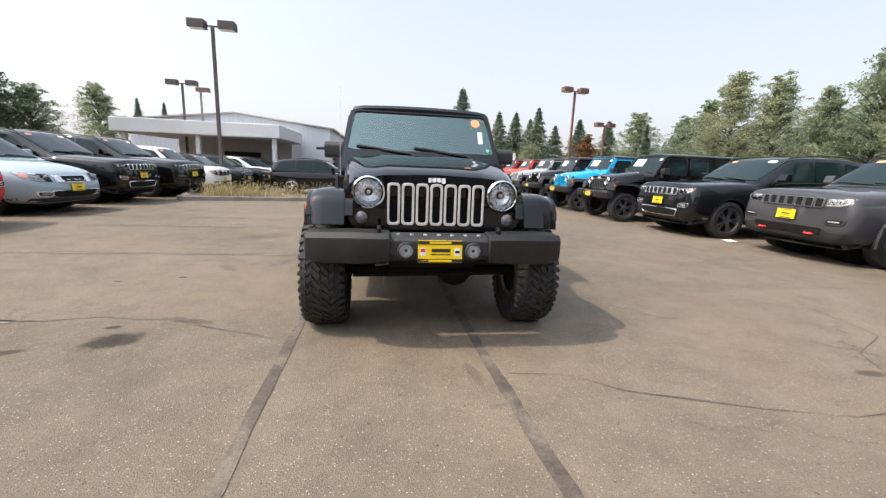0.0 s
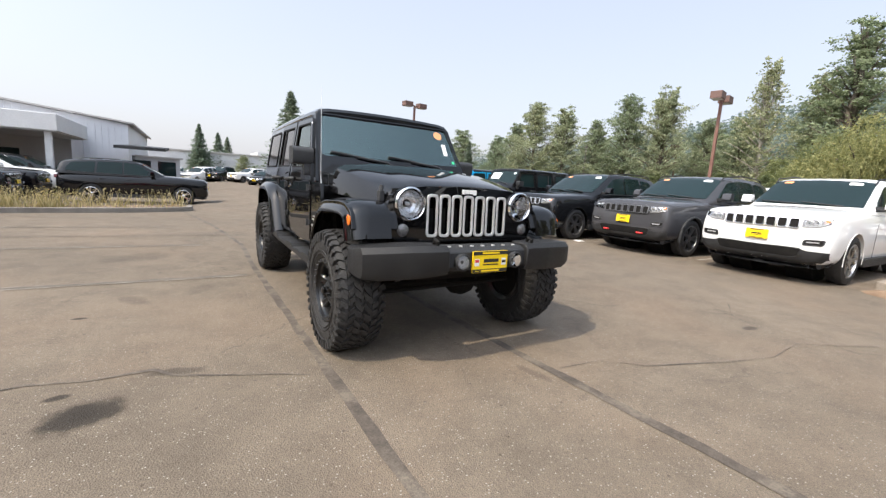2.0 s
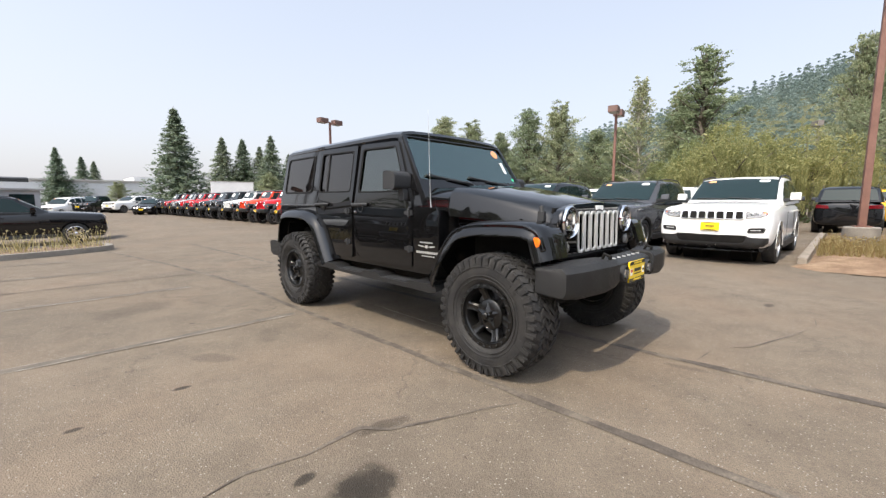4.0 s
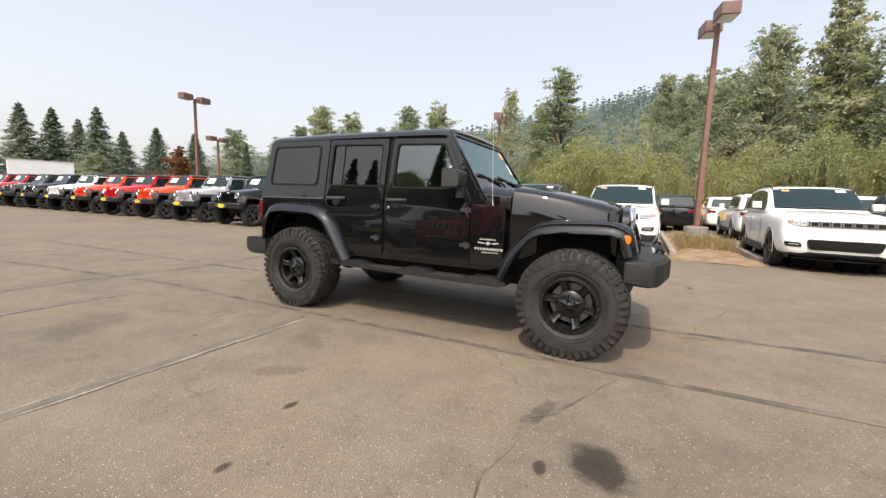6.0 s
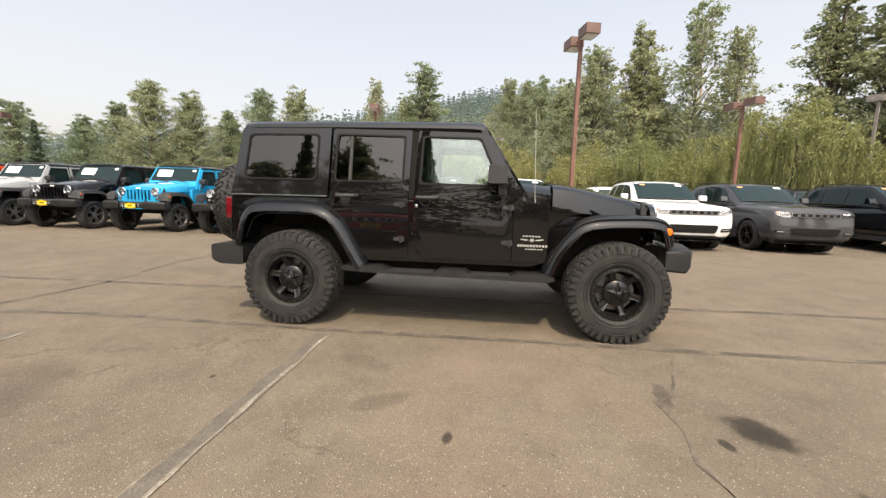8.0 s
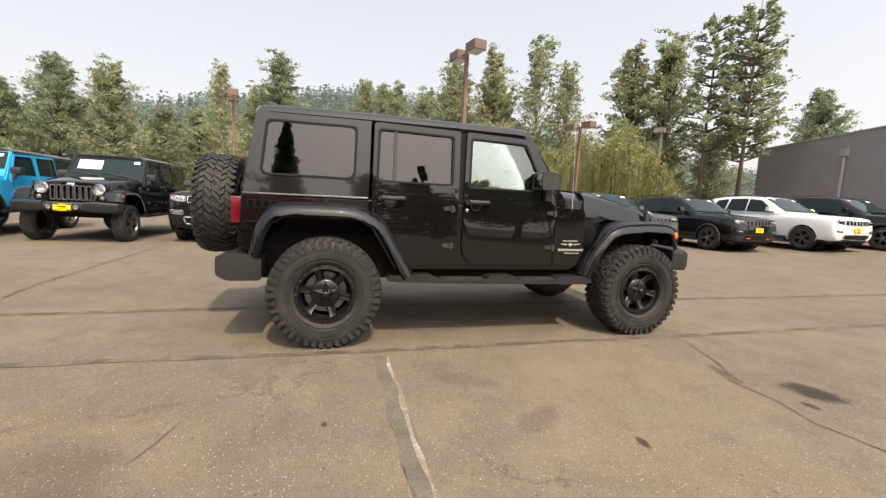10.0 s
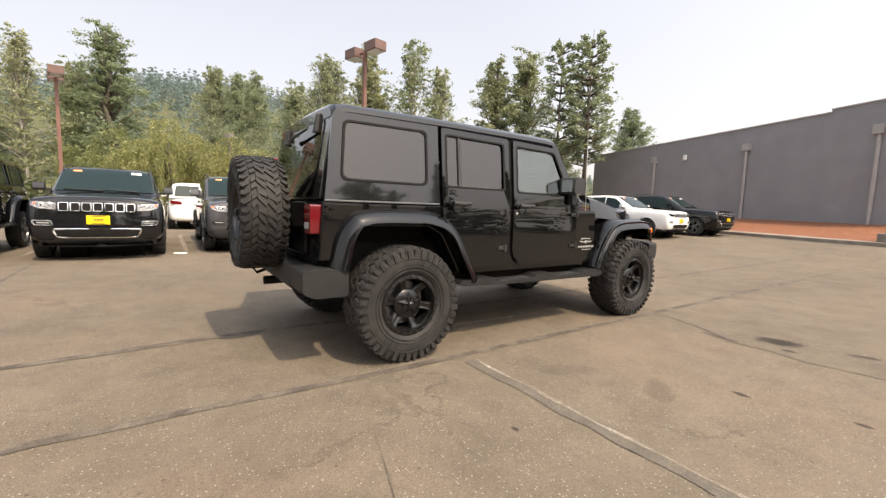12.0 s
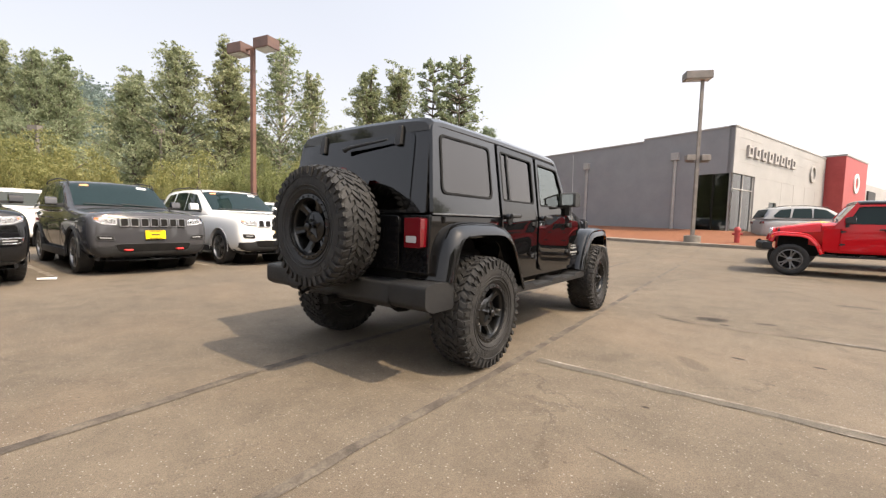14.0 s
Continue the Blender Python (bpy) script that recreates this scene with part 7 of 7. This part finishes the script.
def leaf(vs, fs, rnd, p, size, droop=0.0):
    """One leaf clump: a bent pair of triangles at p."""
    a = Vector((rnd.gauss(0, 1), rnd.gauss(0, 1), rnd.gauss(0, 0.7))).normalized()
    b = a.cross(Vector((rnd.gauss(0, 1), rnd.gauss(0, 1), rnd.gauss(0, 1)))).normalized()
    if droop:
        a = a.lerp(Vector((0, 0, -1)), droop).normalized()
        b = a.cross(Vector((rnd.gauss(0, 1), rnd.gauss(0, 1), 0.01))).normalized()
    n = len(vs)
    s = size * rnd.uniform(0.6, 1.3)
    c = a.cross(b) * s * 0.25
    w = 0.55 if not droop else 0.26
    vs += [p - a * s, p + b * s * w + c, p + a * s, p - b * s * w + c]
    fs += [(n, n + 1, n + 2), (n, n + 2, n + 3)]


def leaflet(vs, fs, rnd, p, size):
    """One small leaf: a single slanting triangle."""
    a = Vector((rnd.gauss(0, 1), rnd.gauss(0, 1), rnd.gauss(0, 0.5))).normalized()
    b = a.cross(Vector((rnd.gauss(0, 1), rnd.gauss(0, 1), rnd.gauss(0, 1)))).normalized()
    n, s = len(vs), size * rnd.uniform(0.6, 1.4)
    vs += [p - a * s, p + a * s, p + b * s * 1.1]
    fs.append((n, n + 1, n + 2))


def tree_meshes(kind, seed):
    """A unit-height tree: trunk and crown meshes."""
    rnd = random.Random(seed)
    vs, fs, tb = [], [], bmesh.new()
    wob = lambda k: Vector((rnd.uniform(-k, k), rnd.uniform(-k, k), 0))
    if kind in ("dec", "pop", "birch", "brush", "orange"):
        spread = dict(dec=0.29, pop=0.18, birch=0.18, brush=0.45, orange=0.30)[kind]
        low = dict(dec=0.16, pop=0.12, birch=0.22, brush=0.06, orange=0.2)[kind]
        thick = 0.018 if kind != "birch" else 0.012
        line = [Vector((0, 0, -0.03))]
        for k in range(1, 8):
            line.append(Vector((0, 0, k / 8 * 0.92)) + wob(0.018 * k / 4))
        tube(line, [thick * (1.05 - k / 8) + 0.001 for k in range(8)], 7, tb)
        count = dict(dec=80, pop=80, birch=64, brush=40, orange=40)[kind]
        per = dict(dec=270, pop=210, birch=120, brush=330, orange=220)[kind]
        size = dict(dec=0.0080, pop=0.0070, birch=0.0072, brush=0.016, orange=0.016)[kind]
        for k in range(count):
            h = lerp(low, 0.97, ((k + rnd.random()) / count) ** 0.9)
            u = (h - low) / (1 - low)
            reach = spread * (lerp(0.72, 1.0, u / 0.28) if u < 0.28 else (1 - (u - 0.28) / 0.75) ** 0.85) * rnd.uniform(0.35, 1.25) + 0.012
            a = k * 2.4 + rnd.uniform(-0.6, 0.6)
            start = Vector((0, 0, h * 0.86 - 0.03))
            end = Vector((math.cos(a) * reach, math.sin(a) * reach, h + (0.05 if kind != "pop" else 0.07) * rnd.random()))
            mid = start.lerp(end, 0.55) + Vector((0, 0, 0.01))
            tube([start, mid, end], [thick * 0.34, thick * 0.2, thick * 0.05], 4, tb)
            r = (0.25 * spread + 0.35 * reach) * rnd.uniform(0.35, 0.75) * (1 - 0.25 * u)
            # flat sprays along the limb, thicker towards its end, with gaps between the layers
            twigs = [(0.35 + 0.7 * rnd.random() ** 0.7, Vector((rnd.gauss(0, r * 0.5), rnd.gauss(0, r * 0.5), rnd.gauss(0, r * 0.22)))) for q in range(9)]
            for q in range(per):
                along, off = twigs[q % 9]
                p = start.lerp(end, along) + off + Vector((rnd.gauss(0, r * 0.30), rnd.gauss(0, r * 0.30), rnd.gauss(-r * 0.05, r * 0.15)))
                leaflet(vs, fs, rnd, p, size)
    elif kind == "willow":
        tube([Vector((0, 0, -0.05)), Vector((0.02, 0.01, 0.3)), Vector((0, 0.03, 0.62))], [0.05, 0.04, 0.02], 8, tb)
        # domes of different heights; from each hang curtains of long strands with gaps between them
        lobes = [(0.0, 0.0, 0.98, 0.30)] + [(0.38 * math.cos(k * 0.9 + 0.3), 0.38 * math.sin(k * 0.9 + 0.3), rnd.uniform(0.60, 0.90), rnd.uniform(0.18, 0.28)) for k in range(7)]
        for cx, cy, top, wide in lobes:
            tube([Vector((0, 0.02, 0.4)), Vector((cx * 0.5, cy * 0.5, top * 0.66)), Vector((cx, cy, top * 0.86))], [0.016, 0.010, 0.003], 5, tb)
            for j in range(17):
                a, rad = rnd.uniform(0, 6.283), wide * rnd.random() ** 0.45
                head = Vector((cx + math.cos(a) * rad, cy + math.sin(a) * rad, top * (1 - 0.34 * (rad / wide) ** 2) + rnd.gauss(0, 0.02)))
                reach = rnd.uniform(0.45, 0.95) * head.z
                for q in range(46):
                    leaflet(vs, fs, rnd, head + Vector((rnd.gauss(0, 0.042), rnd.gauss(0, 0.042), rnd.gauss(-0.015, 0.028))), 0.013)
                for strand in range(7):
                    foot = head + Vector((rnd.gauss(0, 0.020), rnd.gauss(0, 0.020), rnd.gauss(0, 0.014)))
                    length = reach * rnd.uniform(0.6, 1.0)
                    n = int(length * 34) + 3
                    for q in range(n):
                        t = q / n
                        out = Vector((math.cos(a), math.sin(a), 0)) * 0.045 * math.sin(min(1.0, t * 4) * 1.57)
                        leaf(vs, fs, rnd, foot + out + Vector((0, 0, -length * t)) + wob(0.008), 0.017, 0.72 if t > 0.1 else 0.3)
    elif kind in ("fir", "cypress", "pine"):
        tube([Vector((0, 0, -0.03)), Vector((0.005, 0, 0.5)), Vector((0, 0, 1.0))], [0.016 if kind != "pine" else 0.010, 0.009 if kind != "pine" else 0.006, 0.001], 6, tb)
        low = dict(fir=0.07, cypress=0.02, pine=0.36)[kind]
        width = dict(fir=0.25, cypress=0.115, pine=0.145)[kind]
        rings = dict(fir=34, cypress=34, pine=12)[kind]
        for k in range(rings):
            h = lerp(low, 0.985, (k + rnd.uniform(-0.3, 0.3)) / rings)
            u = (h - low) / (1 - low)
            reach = width * ((1 - u) ** 1.05 if kind != "pine" else math.sin(math.pi * (0.25 + 0.72 * u)) ** 0.8) + (0.008 if kind == "pine" else 0.002)
            arms = 9 if kind != "pine" else 5
            for j in range(arms):
                a = j * 6.283 / arms + k * 1.1 + rnd.uniform(-0.35, 0.35)
                rr = reach * rnd.uniform(0.55, 1.15)
                if kind == "pine":
                    tube([Vector((0, 0, h - 0.02)), Vector((math.cos(a) * rr, math.sin(a) * rr, h + 0.01))], [0.005, 0.001], 4, tb)
                n = 46 if kind != "pine" else 54
                for q in range(n):
                    t = rnd.uniform(0.15, 1.0) if kind != "pine" else rnd.uniform(0.45, 1.05)
                    drop = -0.10 * t * rr / width if kind == "fir" else (0.10 * t * 0.3 if kind == "cypress" else 0.02)
                    p = Vector((math.cos(a) * rr * t, math.sin(a) * rr * t, h + drop)) + Vector((rnd.gauss(0, 0.010 * (1.2 - 0.8 * u)), rnd.gauss(0, 0.010 * (1.2 - 0.8 * u)), rnd.gauss(0, 0.008)))
                    leaflet(vs, fs, rnd, p, 0.0115 * (1.1 - 0.55 * u) if kind != "pine" else 0.0100)
    crown = bpy.data.meshes.new("crown")
    crown.from_pydata([tuple(v) for v in vs], [], fs)
    bmesh.ops.recalc_face_normals(tb, faces=tb.faces)
    trunk = bpy.data.meshes.new("trunk")
    for f in tb.faces:
        f.smooth = True
    tb.to_mesh(trunk)
    tb.free()
    crown.materials.append(dict(dec=L_DEC, pop=L_POP, birch=L_POP, brush=L_BRUSH, orange=L_ORANGE, willow=L_WIL, fir=L_CON, cypress=L_CON, pine=L_DEC)[kind])
    trunk.materials.append(M_PALETRUNK if kind == "birch" else M_TRUNK)
    return trunk, crown


KINDS = dict(dec=("broadleaf tree with a full green crown", "broadleaf_tree"), pop=("tall slender poplar with light green leaves", "poplar_tree"), birch=("thin open birch with pale stem", "birch_tree"), willow=("weeping willow with hanging yellow-green branches", "willow_tree"), fir=("tall dark green fir tree", "fir_tree"), cypress=("narrow dark green cypress tree", "cypress_tree"), pine=("tall pine with a bare lower stem", "pine_tree"), brush=("bright yellow-green bush below the trees", "bush"), orange=("small tree with orange autumn leaves", "broadleaf_tree"))
tree_stock = {}


def tree(kind, x, y, top, wide=1.0, seed=0):
    key = (kind, seed % 3)
    if key not in tree_stock:
        tree_stock[key] = tree_meshes(kind, 11 + 7 * (seed % 3) + len(kind))
    label, name = KINDS[kind]
    g = rise(x, y)
    h = top - g
    ob = thing(name, label, "tree" if kind != "brush" else "bush", pose(x, y, g, 0, 0, (seed * 67) % 360), "trees round the lot")
    for nm, data in zip(("trunk", "crown"), tree_stock[key]):
        o = new(nm, data)
        o.parent = ob
        o.matrix_basis = Matrix.Diagonal((h * wide, h * wide, h, 1))
        if nm == "crown":
            o["kind"] = "stuff"
    return ob


for n, (kind, x, y, top, wide) in enumerate((
        ("fir", -28.6, 31.7, 10.0, 1.3), ("dec", -27.0, 33.0, 6.3, 1.4), ("dec", -28.8, 43.8, 8.2, 1.1), ("fir", -40, 72, 10.6, 1.0), ("fir", -36.5, 73, 10.2, 1.0), ("dec", -33, 36, 6.5, 1.5), ("dec", -24, 50, 6.2, 1.5), ("dec", -37, 30, 6.6, 1.5),
        ("fir", 12.0, 65, 14.2, 1.75), ("fir", 0.0, 72.4, 8.4, 1.5), ("fir", 2.7, 75.2, 7.6, 1.5), ("fir", 4.2, 77.2, 7.2, 1.5), ("dec", 6.0, 71, 4.0, 1.6),
        ("fir", 21.0, 75, 12.3, 1.7), ("fir", 24.0, 74, 12.2, 1.7), ("fir", 26.5, 73, 11.0, 1.7), ("fir", 24.3, 63, 11.6, 1.6), ("orange", 26.8, 50.6, 6.5, 1.1), ("fir", 32.3, 64.7, 10.4, 1.9), ("fir", 29.0, 67, 9.4, 1.9), ("fir", 35.0, 60, 9.8, 1.9), ("dec", 22.5, 60.0, 5.5, 1.6),
        ("dec", 32.1, 47.3, 9.2, 1.2), ("cypress", 31.0, 44.0, 7.2, 1.7), ("dec", 36.0, 44.0, 8.6, 1.2), ("dec", 34.5, 38.5, 9.6, 1.0), ("dec", 33.4, 34.0, 11.5, 1.0), ("dec", 35.6, 31.5, 11.0, 1.0), ("dec", 37.5, 28.5, 9.4, 1.0), ("dec", 38.7, 25.5, 11.9, 0.95), ("dec", 40.0, 22.2, 12.4, 0.95),
        ("birch", 38.2, 12.8, 13.0, 1.0), ("pop", 39.8, 8.0, 14.6, 1.25), ("pop", 41.8, 10.3, 11.8, 1.2), ("dec", 41.5, 15.6, 9.0, 1.2), ("dec", 42.0, 18.8, 9.2, 1.1),
        ("willow", 30.0, 4.2, 6.6, 0.95), ("willow", 31.0, 0.3, 6.0, 0.95), ("willow", 33.5, 7.2, 6.0, 0.9), ("brush", 28.5, 8.3, 3.0, 1.1), ("brush", 31.0, 12.2, 3.3, 1.2), ("brush", 31.0, 17.0, 3.2, 1.2), ("brush", 31.5, 22.0, 3.0, 1.2), ("brush", 30.5, 27.0, 3.0, 1.2),
        ("dec", 33.6, -7.9, 14.2, 0.85), ("dec", 36.6, -5.9, 12.3, 0.9), ("pop", 32.6, -11.2, 15.2, 1.05), ("birch", 30.6, -14.8, 16.6, 1.1), ("pop", 34.5, -13.4, 12.6, 1.1), ("birch", 29.2, -17.0, 14.4, 1.0), ("dec", 36.5, -16.6, 9.5, 1.2), ("dec", 33.8, -20.0, 8.8, 1.2),
        ("willow", 24.2, -8.9, 5.9, 0.85), ("willow", 23.1, -11.8, 5.3, 0.85), ("willow", 19.8, -15.6, 7.0, 0.9), ("willow", 26.5, -6.4, 5.5, 0.9), ("willow", 26.3, -14.8, 5.8, 0.9), ("brush", 22.0, -18.6, 3.4, 1.2),
        ("pop", 27.6, -22.4, 15.4, 1.15), ("pop", 25.4, -24.2, 15.9, 1.15), ("pine", 20.8, -23.8, 15.6, 0.95), ("pine", 18.9, -25.2, 16.2, 1.05), ("pine", 20.0, -26.4, 14.2, 0.95), ("dec", 24.0, -28.0, 8.6, 1.1), ("dec", 28.0, -46.0, 14.8, 1.0), ("dec", 31.5, -30.0, 9.0, 1.2),
        ("dec", 65.0, -7.3, 20.5, 0.66), ("dec", 67.5, -2.0, 20.8, 0.66), ("dec", 63.5, -4.6, 19.5, 0.66),
        ("fir", -30, -18, 15.0, 1.2), ("dec", -29, -9, 11.8, 1.3), ("dec", -30, 0, 12.2, 1.2), ("fir", -30, 6.5, 16.5, 1.2), ("dec", -31, 13, 15.0, 1.3), ("fir", -30, -27, 15.0, 1.1), ("dec", -30, -36, 13.0, 1.3), ("fir", -31, -4, 12.8, 1.1), ("dec", -31, 21, 13.2, 1.3), ("dec", -32, -13, 12.4, 1.3), ("fir", -30, 17, 15.8, 1.1), ("fir", -30, 24.5, 14.4, 1.1), ("fir", -31, 28, 15.0, 1.1))):
    tree(kind, x, y, top, wide, n)

# ---- the wooded hill ----
def hill(x, y):
    """Height of the far ridge, four hundred metres off."""
    u = max(0.0, (x - 165) / 215)
    bulge = math.exp(-((y + 35) / 215) ** 2) + 0.45 * math.exp(-((y - 310) / 210) ** 2) + 0.55 * math.exp(-((y + 420) / 245) ** 2)
    return 78.0 * min(1.0, u) ** 0.8 * bulge + 5.0 * noise.noise(Vector((x * 0.009, y * 0.009, 0))) * min(1.0, u * 3)


bm = bmesh.new()
grid = [[bm.verts.new((x, y, hill(x, y) + 0.6)) for x in range(160, 900, 28)] for y in range(-770, 826, 28)]
for r0, r1 in zip(grid, grid[1:]):
    for i in range(len(r0) - 1):
        bm.faces.new((r0[i], r0[i + 1], r1[i + 1], r1[i]))
tagged(part("ground_hill", bm, M_VERGE), "wooded hillside rising behind the lot", "hill", kind="structure")
rnd = random.Random(5)
vs, fs = [], []
for k in range(4200):
    x, y = (rnd.uniform(170, 330), rnd.uniform(-330, 430)) if k < 1700 else (rnd.uniform(330, 430), rnd.uniform(-560, 640))
    g = hill(x, y)
    h, conifer = rnd.uniform(10, 19), rnd.random() < 0.66
    if not conifer:
        h *= 0.6
    for j in range(7):
        u = (j + rnd.uniform(-0.3, 0.3)) / 7
        reach = h * (0.21 * (1 - u) if conifer else 0.34 * math.sin(math.pi * min(1, 0.25 + 0.75 * u))) + 0.2
        for q in range(15 if conifer else 17):
            a, r = rnd.uniform(0, 6.283), reach * rnd.random() ** 0.5
            leaflet(vs, fs, rnd, Vector((x + math.cos(a) * r, y + math.sin(a) * r, g + h * (0.04 + 0.96 * u))), h * 0.052 * (1.15 - 0.5 * u))
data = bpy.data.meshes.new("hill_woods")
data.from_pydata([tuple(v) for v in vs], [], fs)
# the haze over these woods is in the leaf colour itself
data.materials.append(L_FAR_HAZED)
tagged(new("hill_woods", data), "mixed woods covering the far hillside, haze painted into their leaf colour", "woods", kind="stuff")
# rough green between the lot and the trees
vs, fs = [], []
for k in range(9000):
    y = rnd.uniform(-30, 62)
    x = 27.5 + rnd.random() ** 1.4 * 16 + max(0, (abs(y - 10) - 30) * 0.1)
    leaf(vs, fs, rnd, Vector((x, y, rise(x, y) + rnd.random() ** 1.3 * (1.3 + (x - 27) * 0.16))), 0.16)
data = bpy.data.meshes.new("undergrowth")
data.from_pydata([tuple(v) for v in vs], [], fs)
data.materials.append(L_UNDER)
tagged(new("undergrowth", data), "thick green undergrowth below the trees", "undergrowth", kind="stuff")


# ---- weeds on the islands ----
def weeds(name, label, spots, height, material, seed):
    rnd = random.Random(seed)
    vs, fs = [], []
    for x, y in spots(rnd):
        h = height * rnd.uniform(0.4, 1.2)
        lean = Vector((rnd.gauss(0, 0.3), rnd.gauss(0, 0.3), 1)) * h
        side = Vector((rnd.uniform(-1, 1), rnd.uniform(-1, 1), 0)).normalized() * 0.008
        p, n = Vector((x, y, rise(x, y) + 0.10)), len(vs)
        vs += [p - side, p + side, p + lean * 0.6 + side * 0.7, p + lean]
        fs += [(n, n + 1, n + 2), (n, n + 2, n + 3)]
        if rnd.random() < 0.3:
            leaf(vs, fs, rnd, p + lean * 0.9, 0.035)
    data = bpy.data.meshes.new(name)
    data.from_pydata([tuple(v) for v in vs], [], fs)
    data.materials.append(material)
    return tagged(new(name, data), label, "weeds", kind="stuff")


L_DRY = leaf_material("dry_grass_blades", (0.26, 0.17, 0.07), (0.36, 0.27, 0.12), (0.42, 0.36, 0.19))
L_STRAW = leaf_material("straw_weeds", (0.20, 0.20, 0.08), (0.42, 0.35, 0.18), (0.58, 0.52, 0.34))
weeds("dry_grass", "dry orange-brown grass on the island", lambda r: [(8.4 + abs(r.gauss(0, 1)) * 2.2, -2.1 + r.uniform(-0.7, 0.7)) for k in range(1500)], 0.32, L_DRY, 3)


def clumps(r):
    """Weeds in loose clumps with bare soil between them."""
    spots = []
    for k in range(34):
        a, b, w = r.random() ** 1.2, r.uniform(0.05, 0.9), r.uniform(0.08, 0.3)
        spots += [(-6.2 + 4.2 * a + r.gauss(0, w), 10.35 + 1.15 * a + b + r.gauss(0, w * 0.5)) for q in range(r.randint(10, 40))]
    return spots


weeds("island_weeds", "tall dry weeds with pale seed heads in loose clumps", clumps, 0.46, L_STRAW, 4)
